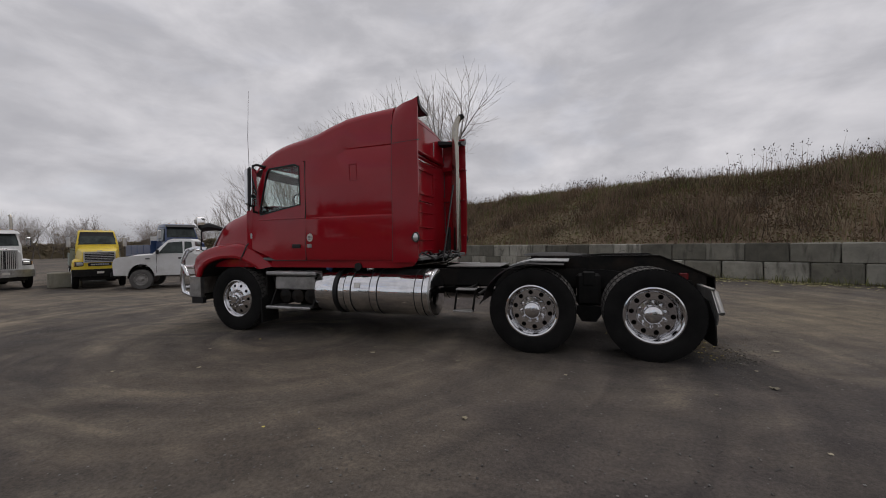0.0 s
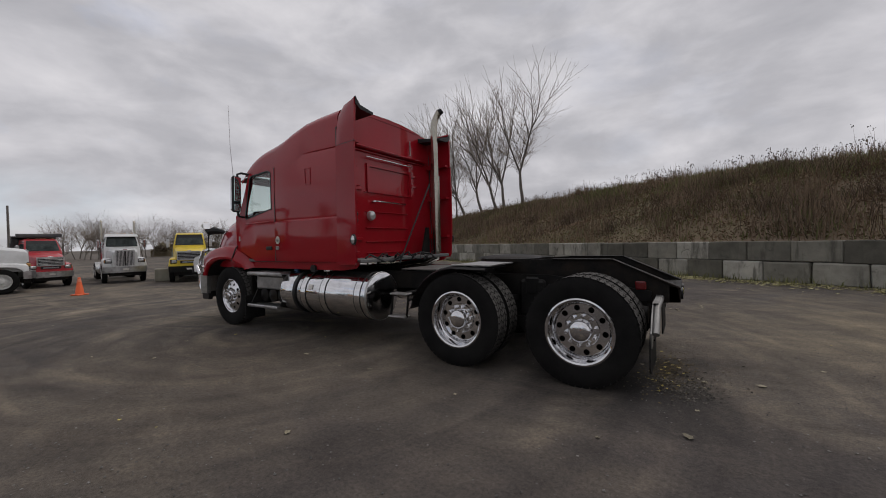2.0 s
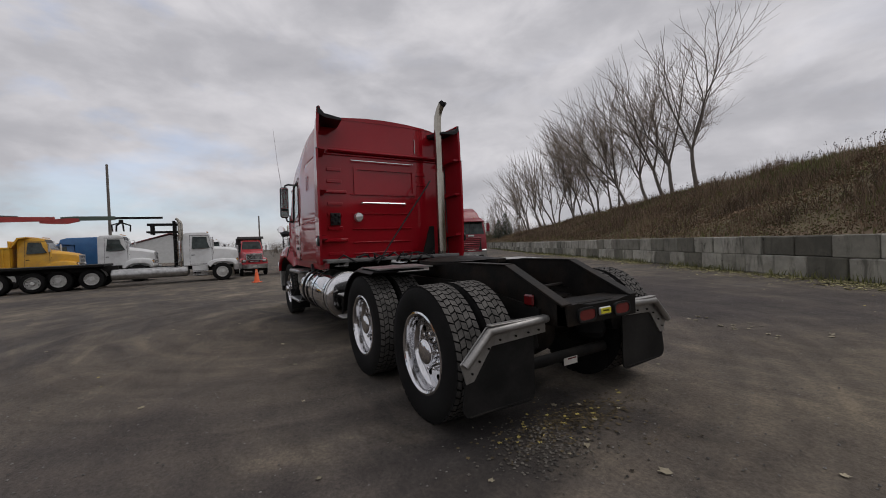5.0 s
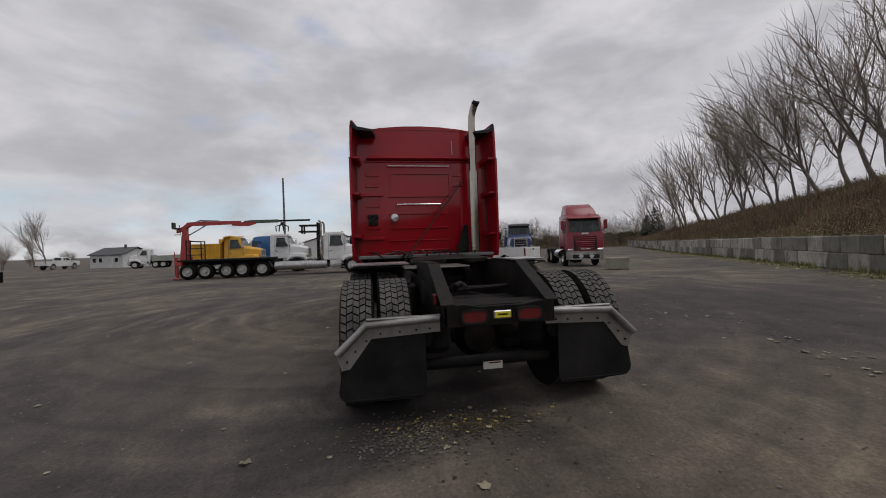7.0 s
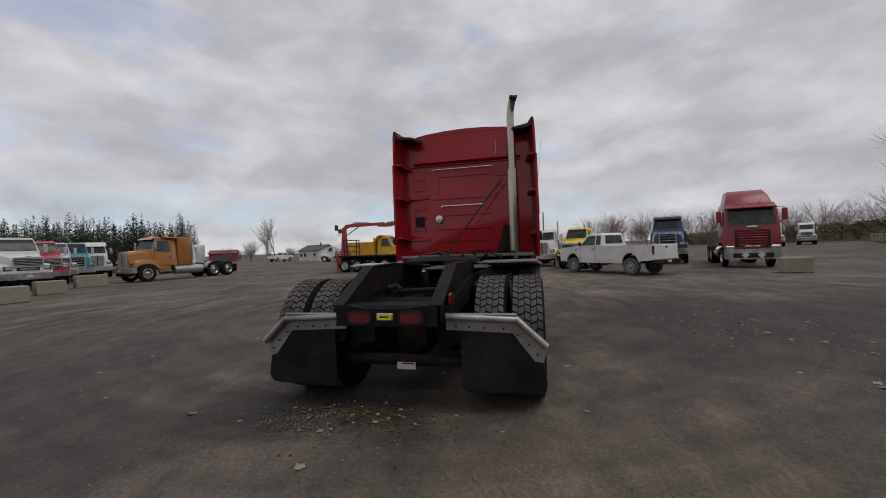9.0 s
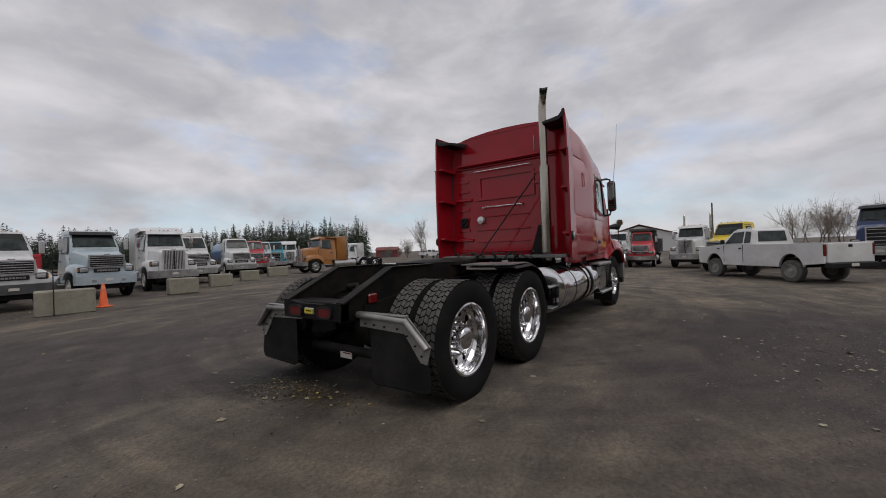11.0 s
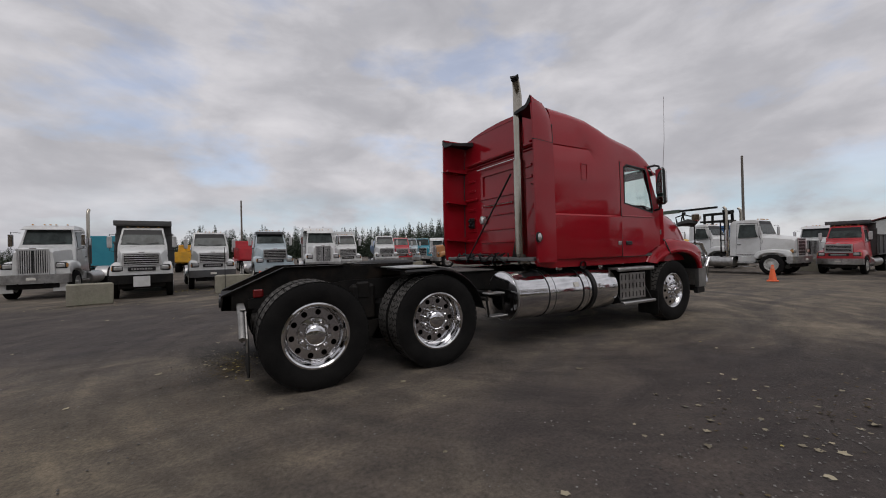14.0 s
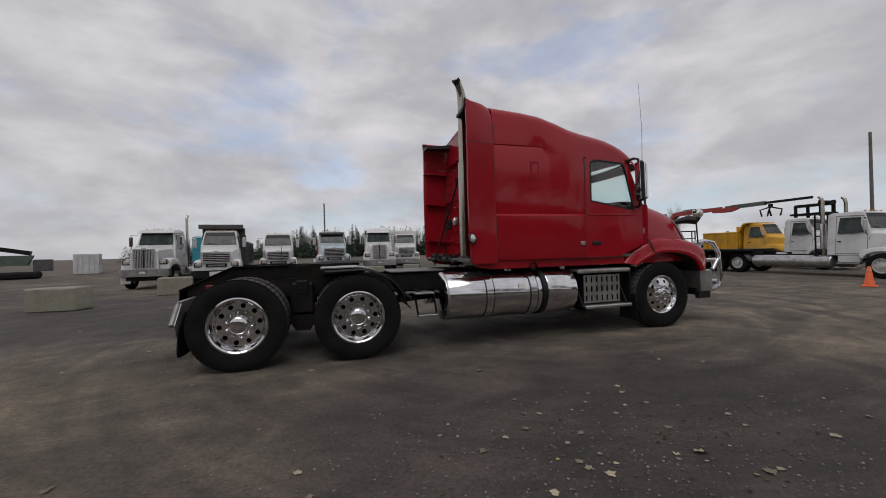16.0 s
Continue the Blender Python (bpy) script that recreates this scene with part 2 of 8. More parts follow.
# ---- geometry helpers ----
class Geo:
    """Gathers vertices and faces of one mesh."""
    def __init__(self):
        self.v, self.f = [], []

    def add(self, verts, faces):
        k = len(self.v)
        self.v += [tuple(p) for p in verts]
        self.f += [tuple(i + k for i in f) for f in faces]
        return self

    def box(self, c, s, b=0.0, m=None):
        """A box with chamfered edges: centre, sizes, chamfer."""
        hx, hy, hz = s[0] / 2, s[1] / 2, s[2] / 2
        if b <= 0:
            vs = [(x * hx, y * hy, z * hz) for x in (-1, 1) for y in (-1, 1) for z in (-1, 1)]
            fs = [(0, 1, 3, 2), (4, 6, 7, 5), (0, 4, 5, 1), (2, 3, 7, 6), (0, 2, 6, 4), (1, 5, 7, 3)]
        else:
            b = min(b, hx * 0.9, hy * 0.9, hz * 0.9)
            vs, idx = [], {}
            for x in (-1, 1):
                for y in (-1, 1):
                    for z in (-1, 1):
                        for ax in range(3):
                            p = [x * (hx - b), y * (hy - b), z * (hz - b)]
                            p[ax] = (x * hx, y * hy, z * hz)[ax]
                            idx[x, y, z, ax] = len(vs)
                            vs.append(tuple(p))
            fs = []
            for ax in range(3):
                o = [a for a in range(3) if a != ax]
                for sgn in (-1, 1):
                    q = []
                    for u, w in ((-1, -1), (1, -1), (1, 1), (-1, 1)):
                        k = [0, 0, 0]; k[ax], k[o[0]], k[o[1]] = sgn, u, w
                        q.append(idx[(*k, ax)])
                    fs.append(tuple(q))
            for ax in range(3):
                o = [a for a in range(3) if a != ax]
                for u in (-1, 1):
                    for w in (-1, 1):
                        k0, k1 = [0, 0, 0], [0, 0, 0]
                        k0[ax], k1[ax] = -1, 1
                        k0[o[0]] = k1[o[0]] = u; k0[o[1]] = k1[o[1]] = w
                        fs.append((idx[(*k0, o[0])], idx[(*k1, o[0])], idx[(*k1, o[1])], idx[(*k0, o[1])]))
            for x in (-1, 1):
                for y in (-1, 1):
                    for z in (-1, 1):
                        fs.append(tuple(idx[x, y, z, a] for a in range(3)))
        vs = [(m @ Vector(p) if m else Vector(p)) + Vector(c) for p in vs]
        return self.add(vs, fs)

    def tube(self, pts, r, n=10, caps=True):
        """A round bar along points; r a radius or one for each point."""
        pts = [Vector(p) for p in pts]
        rs = r if isinstance(r, (list, tuple)) else [r] * len(pts)
        vs, up = [], None
        for i, p in enumerate(pts):
            d = (pts[min(i + 1, len(pts) - 1)] - pts[max(i - 1, 0)]).normalized()
            if up is None:
                up = Vector((0, 0, 1)) if abs(d.z) < 0.9 else Vector((1, 0, 0))
            s = d.cross(up).normalized()
            up = s.cross(d).normalized()
            vs += [p + rs[i] * (math.cos(a) * s + math.sin(a) * up) for a in (2 * math.pi * k / n for k in range(n))]
        fs = [(i * n + k, i * n + (k + 1) % n, (i + 1) * n + (k + 1) % n, (i + 1) * n + k) for i in range(len(pts) - 1) for k in range(n)]
        if caps:
            fs += [tuple(range(n))[::-1], tuple((len(pts) - 1) * n + k for k in range(n))]
        return self.add(vs, fs)

    def lathe(self, prof, c, axis="y", n=32, closed=False):
        """A profile of (radius, height) turned round an axis through c."""
        vs = []
        for r, h in prof:
            for k in range(n):
                a = 2 * math.pi * k / n
                u, w = r * math.cos(a), r * math.sin(a)
                vs.append({"x": (h, u, w), "y": (u, h, w), "z": (u, w, h)}[axis])
        m = len(prof)
        fs = [(i % m * n + k, i % m * n + (k + 1) % n, (i + 1) % m * n + (k + 1) % n, (i + 1) % m * n + k) for i in range(m if closed else m - 1) for k in range(n)]
        return self.add([Vector(p) + Vector(c) for p in vs], fs)

    def prism(self, poly, a0, a1, axis="y"):
        """A polygon pushed from a0 to a1 along an axis; the polygon lies in the other two axes, in order."""
        put = {"y": lambda p, h: (p[0], h, p[1]), "x": lambda p, h: (h, p[0], p[1]), "z": lambda p, h: (p[0], p[1], h)}[axis]
        m = len(poly)
        return self.add([put(p, a0) for p in poly] + [put(p, a1) for p in poly], [tuple(range(m))[::-1], tuple(range(m, 2 * m))] + [(i, (i + 1) % m, m + (i + 1) % m, m + i) for i in range(m)])

    def loft(self, secs, ring=False, ends=False):
        """Skin over equal sections of points."""
        m = len(secs[0])
        vs = [p for s in secs for p in s]
        fs = [(i * m + k, i * m + (k + 1) % m, (i + 1) * m + (k + 1) % m, (i + 1) * m + k) for i in range(len(secs) - 1) for k in range(m if ring else m - 1)]
        if ends:
            fs += [tuple(range(m))[::-1], tuple((len(secs) - 1) * m + k for k in range(m))]
        return self.add(vs, fs)

    def border(self, outer, inner, a0, a1, axis="y"):
        """A flat frame between two polygons of as many corners, with thickness."""
        put = {"y": lambda p, h: (p[0], h, p[1]), "x": lambda p, h: (h, p[0], p[1])}[axis]
        m = len(outer)
        vs = [put(p, h) for h in (a0, a1) for q in (outer, inner) for p in q]
        fs = []
        for i in range(m):
            j = (i + 1) % m
            fs += [(i, j, m + j, m + i), (2 * m + i, 3 * m + i, 3 * m + j, 2 * m + j), (i, 2 * m + i, 2 * m + j, j), (m + i, m + j, 3 * m + j, 3 * m + i)]
        return self.add(vs, fs)

    def mirrored(self):
        """The same geometry again on the other side of y = 0."""
        k = len(self.v)
        self.v += [(x, -y, z) for x, y, z in self.v]
        self.f += [tuple(i + k for i in f[::-1]) for f in self.f]
        return self


def mesh_of(name, geo, material, smooth=35.0):
    me = bpy.data.meshes.new(name)
    me.from_pydata(geo.v, [], geo.f)
    bm = bmesh.new()
    bm.from_mesh(me)
    bmesh.ops.recalc_face_normals(bm, faces=bm.faces) if len(geo.f) < 30000 else None
    bm.to_mesh(me)
    bm.free()
    me.materials.append(material)
    if smooth:
        me.shade_smooth()
        me.set_sharp_from_angle(angle=radians(smooth))
    return me


def part(name, geo, material, parent, label="", smooth=35.0):
    ob = new(name, geo if isinstance(geo, bpy.types.Mesh) else mesh_of(name, geo, material, smooth))
    ob.parent = parent
    if label:
        ob["label"] = label
    return ob


def thing(name, label, category, m=None, group=""):
    ob = new(name)
    ob.empty_display_size = 0.2
    if m:
        ob.matrix_world = m
    return tagged(ob, label, category, group)


def lone(name, geo, material, label, category, m=None, group="", kind="", smooth=35.0):
    ob = new(name, geo if isinstance(geo, bpy.types.Mesh) else mesh_of(name, geo, material, smooth))
    if m:
        ob.matrix_world = m
    return tagged(ob, label, category, group, kind)


def along(pairs, x):
    return float(np.interp(x, [p[0] for p in pairs], [p[1] for p in pairs]))

# ---- ground, wall and bank ----
def ground_material():
    m = bpy.data.materials.new("worn_asphalt_yard")
    m.use_nodes = True
    n, link = nodes_of(m.node_tree)
    co = n("ShaderNodeTexCoord")
    def noise_tex(scale, detail=6, rough=0.6, sx=1.0, sy=1.0, turn=0.0, distortion=0.0):
        mp = n("ShaderNodeMapping"); mp.inputs["Scale"].default_value = (sx, sy, 1); mp.inputs["Rotation"].default_value = (0, 0, turn)
        t = n("ShaderNodeTexNoise"); t.inputs["Scale"].default_value = scale; t.inputs["Detail"].default_value = detail; t.inputs["Roughness"].default_value = rough; t.inputs["Distortion"].default_value = distortion
        link(co.outputs["Object"], mp.inputs[0]); link(mp.outputs[0], t.inputs["Vector"])
        return t.outputs["Fac"]
    def mixc(f, a, b):
        mx = n("ShaderNodeMix", data_type="RGBA")
        link(f, mx.inputs[0])
        for s, v in ((6, a), (7, b)):
            if isinstance(v, tuple): mx.inputs[s].default_value = (*v, 1)
            else: link(v, mx.inputs[s])
        return mx.outputs[2]
    mottle = ramp(n, [(0.36, 0.0), (0.64, 1.0)]); link(noise_tex(2.6, 8, 0.72, distortion=0.4), mottle.inputs[0])
    def ring_tex(cx, cy, k, drift):
        """Noise drawn out along circles, as wheels turning round a spot leave it."""
        off = n("ShaderNodeVectorMath", operation="SUBTRACT"); off.inputs[1].default_value = (cx, cy, 0)
        ln = n("ShaderNodeVectorMath", operation="LENGTH")
        sp = n("ShaderNodeSeparateXYZ"); cb = n("ShaderNodeCombineXYZ")
        link(co.outputs["Object"], off.inputs[0]); link(off.outputs[0], ln.inputs[0]); link(off.outputs[0], sp.inputs[0])
        for i, (src, f) in enumerate(((ln.outputs["Value"], k), (sp.outputs["X"], drift), (sp.outputs["Y"], drift))):
            m1 = n("ShaderNodeMath", operation="MULTIPLY"); m1.inputs[1].default_value = f
            link(src, m1.inputs[0]); link(m1.outputs[0], cb.inputs[i])
        t = n("ShaderNodeTexNoise"); t.inputs["Scale"].default_value = 1.0; t.inputs["Detail"].default_value = 5; t.inputs["Roughness"].default_value = 0.55; t.inputs["Distortion"].default_value = 0.5
        link(cb.outputs[0], t.inputs["Vector"])
        return t.outputs["Fac"]
    def times(a, b, op="MULTIPLY"):
        m1 = n("ShaderNodeMath", operation=op); link(a, m1.inputs[0])
        if isinstance(b, float): m1.inputs[1].default_value = b
        else: link(b, m1.inputs[1])
        return m1.outputs[0]
    def stops(src, lo, hi, top=1.0):
        r_ = ramp(n, [(lo, 0.0), (hi, top)]); link(src, r_.inputs[0])
        return r_.outputs[0]
    # brown dust: drifts, wheel arcs round the tractor, straight lanes
    drift = stops(noise_tex(0.23, 8, 0.62, distortion=0.7), 0.42, 0.60, 0.8)
    arcs = times(stops(ring_tex(5.0, 1.0, 1.7, 0.24), 0.42, 0.66), stops(noise_tex(0.30, 5, 0.6, distortion=0.8), 0.40, 0.56))
    lanes = times(stops(noise_tex(1.0, 5, 0.55, 0.12, 1.7, 0.12, 0.5), 0.44, 0.68), stops(noise_tex(0.21, 4, 0.5, distortion=0.5, turn=0.9), 0.42, 0.56))
    dust = times(times(drift, arcs, "MAXIMUM"), lanes, "MAXIMUM")
    dust = times(dust, stops(noise_tex(1.3, 8, 0.7, distortion=0.5), 0.25, 0.55))
    rubbed = times(stops(ring_tex(14.0, -20.0, 2.2, 0.25), 0.50, 0.64), 0.6)
    grit = ramp(n, [(0.35, 0.0), (0.7, 1.0)]); link(noise_tex(34, 6, 0.85), grit.inputs[0])
    stones = ramp(n, [(0.66, 0.0), (0.74, 1.0)]); link(noise_tex(42, 3, 0.6), stones.inputs[0])
    damp = ramp(n, [(0.56, 0.0), (0.72, 0.5)]); link(noise_tex(0.5, 6, 0.65, distortion=1.0), damp.inputs[0])
    # soft-edged blots, darker and paler than the yard, beside and behind the tractor
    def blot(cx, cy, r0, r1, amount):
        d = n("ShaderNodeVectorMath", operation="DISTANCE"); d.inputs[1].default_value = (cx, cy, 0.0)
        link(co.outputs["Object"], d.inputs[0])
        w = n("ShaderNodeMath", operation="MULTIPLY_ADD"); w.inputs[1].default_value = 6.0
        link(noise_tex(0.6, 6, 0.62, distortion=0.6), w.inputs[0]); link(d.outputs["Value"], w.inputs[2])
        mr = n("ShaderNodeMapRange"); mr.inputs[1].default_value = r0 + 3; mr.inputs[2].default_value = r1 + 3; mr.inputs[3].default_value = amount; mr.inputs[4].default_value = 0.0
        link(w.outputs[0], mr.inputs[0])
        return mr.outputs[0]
    base = mixc(dust, (0.0575, 0.0485, 0.0435), (0.238, 0.200, 0.150))
    base = mixc(rubbed, base, (0.075, 0.067, 0.062))
    base = mixc(damp.outputs[0], base, (0.052, 0.047, 0.044))
    base = mixc(blot(2.6, 2.4, 0.9, 3.2, 0.75), base, (0.150, 0.124, 0.094))
    base = mixc(blot(-1.9, -0.4, 0.3, 2.4, 0.5), base, (0.150, 0.124, 0.092))
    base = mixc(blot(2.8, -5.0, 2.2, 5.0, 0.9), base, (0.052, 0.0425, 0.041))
    base = mixc(blot(0.3, 4.3, 1.0, 3.2, 0.55), base, (0.050, 0.0425, 0.042))
    base = mixc(blot(-4.0, -2.8, 0.6, 3.6, 0.8), base, (0.192, 0.159, 0.109))
    base = mixc(blot(-3.8, 4.2, 2.2, 5.6, 0.85), base, (0.061, 0.051, 0.0505))
    # oil and wet dirt under and behind the tractor, with its shade painted in
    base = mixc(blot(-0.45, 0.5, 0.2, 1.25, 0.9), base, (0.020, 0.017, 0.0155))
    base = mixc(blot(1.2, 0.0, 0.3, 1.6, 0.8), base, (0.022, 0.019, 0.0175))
    base = mixc(times(mottle.outputs[0], 0.25), base, (0.072, 0.064, 0.058))
    # smudges and scuffs at arm's length, drawn out a little along the wheel arcs
    smudge = n("ShaderNodeMix", data_type="RGBA", blend_type="MULTIPLY"); smudge.inputs[0].default_value = 1.0
    sm = ramp(n, [(0.30, (0.62, 0.60, 0.60)), (0.52, (0.93, 0.92, 0.91)), (0.70, (1.25, 1.22, 1.17))]); link(noise_tex(1.5, 7, 0.62, 0.8, 1.2, 0.25, 0.9), sm.inputs[0])
    link(base, smudge.inputs[6]); link(sm.outputs[0], smudge.inputs[7])
    scuff = n("ShaderNodeMix", data_type="RGBA", blend_type="MULTIPLY"); scuff.inputs[0].default_value = 1.0
    sc = ramp(n, [(0.34, (0.80, 0.79, 0.79)), (0.50, (0.98, 0.98, 0.97)), (0.66, (1.19, 1.17, 1.13))]); link(ring_tex(5.0, 1.0, 3.4, 0.34), sc.inputs[0])
    link(smudge.outputs[2], scuff.inputs[6]); link(sc.outputs[0], scuff.inputs[7])
    base = scuff.outputs[2]
    dark = n("ShaderNodeMix", data_type="RGBA", blend_type="MULTIPLY"); dark.inputs[0].default_value = 0.9
    gr = ramp(n, [(0.0, 0.5), (1.0, 1.5)]); link(grit.outputs[0], gr.inputs[0])
    link(base, dark.inputs[6]); link(gr.outputs[0], dark.inputs[7])
    sf = n("ShaderNodeMath", operation="MULTIPLY"); sf.inputs[1].default_value = 0.22
    link(stones.outputs[0], sf.inputs[0])
    col = mixc(sf.outputs[0], dark.outputs[2], (0.24, 0.23, 0.21))
    p = n("ShaderNodeBsdfPrincipled")
    link(col, p.inputs["Base Color"])
    rr = n("ShaderNodeMapRange"); rr.inputs[3].default_value = 0.95; rr.inputs[4].default_value = 0.62
    link(damp.outputs[0], rr.inputs[0]); link(rr.outputs[0], p.inputs["Roughness"])
    hb = n("ShaderNodeMath", operation="ADD")
    link(grit.outputs[0], hb.inputs[0]); link(noise_tex(7, 5, 0.6), hb.inputs[1])
    bp = n("ShaderNodeBump"); bp.inputs["Strength"].default_value = 0.45; bp.inputs["Distance"].default_value = 0.014
    link(hb.outputs[0], bp.inputs["Height"]); link(bp.outputs[0], p.inputs["Normal"])
    out = n("ShaderNodeOutputMaterial")
    link(p.outputs[0], out.inputs[0])
    return m


# the retaining wall runs along this line
WALL_AT, WALL_DIR = Vector((0, -9.75, 0)), Vector((math.cos(radians(-31)), math.sin(radians(-31)), 0))
WALL_OUT = Vector((-WALL_DIR.y, WALL_DIR.x, 0))       # towards the yard
WALL_FOOT = 0.15


GROUND = ground_material()
g = Geo()
xs = sorted({*np.linspace(-16, 30, 116).round(3), *(s * v for s in (-1, 1) for v in (45, 70, 120, 300, 900, 2500))})
ys = sorted({*np.linspace(-22, 26, 121).round(3), *(s * v for s in (-1, 1) for v in (45, 70, 120, 300, 900, 2500))})
def ground_z(x, y):
    if abs(x) > 30 or abs(y) > 30:
        return 0.0
    z = 0.02 * noise.noise(Vector((x * 0.25, y * 0.25, 3))) + 0.008 * noise.noise(Vector((x * 0.9, y * 0.9, 7)))
    near = max(0.0, 1 - max(0, abs(x - 3) - 5) / 3) * max(0.0, 1 - max(0, abs(y) - 1.6) / 2)
    # the yard rises a little towards the foot of the wall
    d = (Vector((x, y, 0)) - WALL_AT).dot(WALL_OUT)
    s = (Vector((x, y, 0)) - WALL_AT).dot(WALL_DIR)
    lift = max(0.0, 1 - max(0.0, d) / 5.5) ** 1.5 * along([(-30, WALL_FOOT), (12, WALL_FOOT), (30, 0.0)], s)
    return z * (1 - min(1, near)) - 0.004 + lift
for y in ys:
    g.v += [(x, y, ground_z(x, y)) for x in xs]
m_ = len(xs)
g.f = [(j * m_ + i, j * m_ + i + 1, (j + 1) * m_ + i + 1, (j + 1) * m_ + i) for j in range(len(ys) - 1) for i in range(m_ - 1)]
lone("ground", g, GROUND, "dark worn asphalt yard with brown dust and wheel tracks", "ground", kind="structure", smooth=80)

def by_wall(s, back, z):
    return WALL_AT + WALL_DIR * s - WALL_OUT * back + Vector((0, 0, z))

def crest(s):
    return along([(-40, 4.4), (-10, 4.3), (10, 4.25), (18, 4.1), (30, 3.8), (45, 3.3), (73, 2.6), (110, 2.1), (150, 1.6)], s)

def bank_z(s, back):
    k = along([(0, 0.0), (0.7, 0.05), (2, 0.26), (4.5, 0.62), (7, 0.88), (9.5, 1.0), (16, 1.03), (30, 0.8)], back)
    p = by_wall(s, back, 0)
    return 1.10 + (crest(s) - 1.10) * k + (0.28 * noise.noise(Vector((p.x * 0.22, p.y * 0.22, 0))) + 0.1 * noise.noise(Vector((p.x * 0.9, p.y * 0.9, 5)))) * min(1, back / 2)

SOIL = surface("dry_grass_bank", (0.105, 0.074, 0.046), (0.160, 0.115, 0.074), rough=0.95, scale=0.35, fine=9, bump=0.5, dirt=(0.095, 0.096, 0.036), dirt_amount=0.7)
g = Geo()
ss = list(np.arange(-45, 60, 0.7)) + list(np.arange(60, 170, 3.0))
bs = [0.3, 0.7, 1.2, 1.8, 2.5, 3.3, 4.2, 5.2, 6.2, 7.2, 8.3, 10, 13, 18, 30]
for s in ss:
    g.v += [tuple(by_wall(s, b, bank_z(s, b))) for b in bs]
k_ = len(bs)
g.f = [(i * k_ + j, (i + 1) * k_ + j, (i + 1) * k_ + j + 1, i * k_ + j + 1) for i in range(len(ss) - 1) for j in range(k_ - 1)]
lone("ground_bank", g, SOIL, "grassy earth bank rising behind the block wall", "bank", kind="structure", smooth=80)

# ---- the red tractor unit ----
def tyre_mesh(R, w, hole, treaded=True):
    h = w / 2
    g = Geo().lathe([(hole, -h * 0.78), (hole + 0.03, -h * 0.9), (R * 0.80, -h), (R * 0.92, -h * 0.97), (R * 0.972, -h * 0.86), (R * 0.978, 0), (R * 0.972, h * 0.86), (R * 0.92, h * 0.97), (R * 0.80, h), (hole + 0.03, h * 0.9), (hole, h * 0.78)], (0, 0, 0), "y", 56, closed=True)
    me = mesh_of("tyre", g, RUBBER, 40)
    return me


def tread_mesh(R, w, count=50):
    """The raised tread blocks of one tyre, in five staggered rows."""
    g, h = Geo(), w / 2 * 0.88
    rows = [(-0.98, -0.64), (-0.59, -0.23), (-0.18, 0.18), (0.23, 0.59), (0.64, 0.98)]
    for i, (a, b) in enumerate(rows):
        for k in range(count):
            a0 = 2 * math.pi * (k + 0.5 * (i % 2)) / count
            a1 = a0 + 2 * math.pi / count * 0.80
            skew = 0.035 if i % 2 else -0.035
            vs = []
            for r in (R * 0.968, R):
                for ang, yy in ((a0, a), (a1, a), (a1 + skew, b), (a0 + skew, b)):
                    vs.append((r * math.cos(ang), yy * h, r * math.sin(ang)))
            g.add(vs, [(4, 5, 6, 7), (0, 1, 5, 4), (1, 2, 6, 5), (2, 3, 7, 6), (3, 0, 4, 7)])
    me = mesh_of("tread", g, TREAD, 0)
    me.materials.append(RUBBER)
    for p in me.polygons:
        c = p.center
        out = Vector((c.x, 0, c.z)).normalized()
        p.material_index = 0 if p.normal.dot(out) > 0.8 and math.hypot(c.x, c.z) > R * 0.99 else 1
    return me


def ring_of(g, n, r, y0, y1, size, off=0.0, sides=6):
    for k in range(n):
        a = 2 * math.pi * (k + off) / n
        c = (r * math.cos(a), 0, r * math.sin(a))
        g.lathe([(0.0005, y0), (size, y0), (size, y1 - 0.006), (size * 0.6, y1), (0.0005, y1)], c, "y", sides)
    return g


def disc_with_holes(g, r0, r1, hole_at, hole_r, count, y_of, thick=0.012):
    """A dished wheel disc with a ring of round hand holes."""
    seg = 12
    for k in range(count):
        mid = 2 * math.pi * (k + 0.5) / count
        half = math.pi / count
        inner, outer = [], []
        for j in range(seg * 2):
            a = 2 * math.pi * j / (seg * 2)
            inner.append((hole_at * math.cos(mid) + hole_r * math.cos(a + mid), hole_at * math.sin(mid) + hole_r * math.sin(a + mid)))
            # the sector's rim, met along the ray from the hole's centre
            best = 9.0
            du, dw = math.cos(a), math.sin(a)
            for t in np.linspace(0.002, 0.25, 120):
                rr = math.hypot(hole_at + t * du, t * dw)
                an = abs(math.atan2(t * dw, hole_at + t * du))
                if rr >= r1 or rr <= r0 or an >= half:
                    best = t
                    break
            pu, pw = hole_at + best * du, best * dw
            outer.append((pu * math.cos(mid) - pw * math.sin(mid), pu * math.sin(mid) + pw * math.cos(mid)))
        m = len(inner)
        vs = [(u, y_of(math.hypot(u, w)), w) for u, w in outer] + [(u, y_of(math.hypot(u, w)), w) for u, w in inner] + [(u, y_of(math.hypot(u, w)) - 0.03, w) for u, w in inner]
        fs = []
        for i in range(m):
            j = (i + 1) % m
            fs += [(i, j, m + j, m + i), (m + i, m + j, 2 * m + j, 2 * m + i)]
        g.add(vs, fs)
    return g


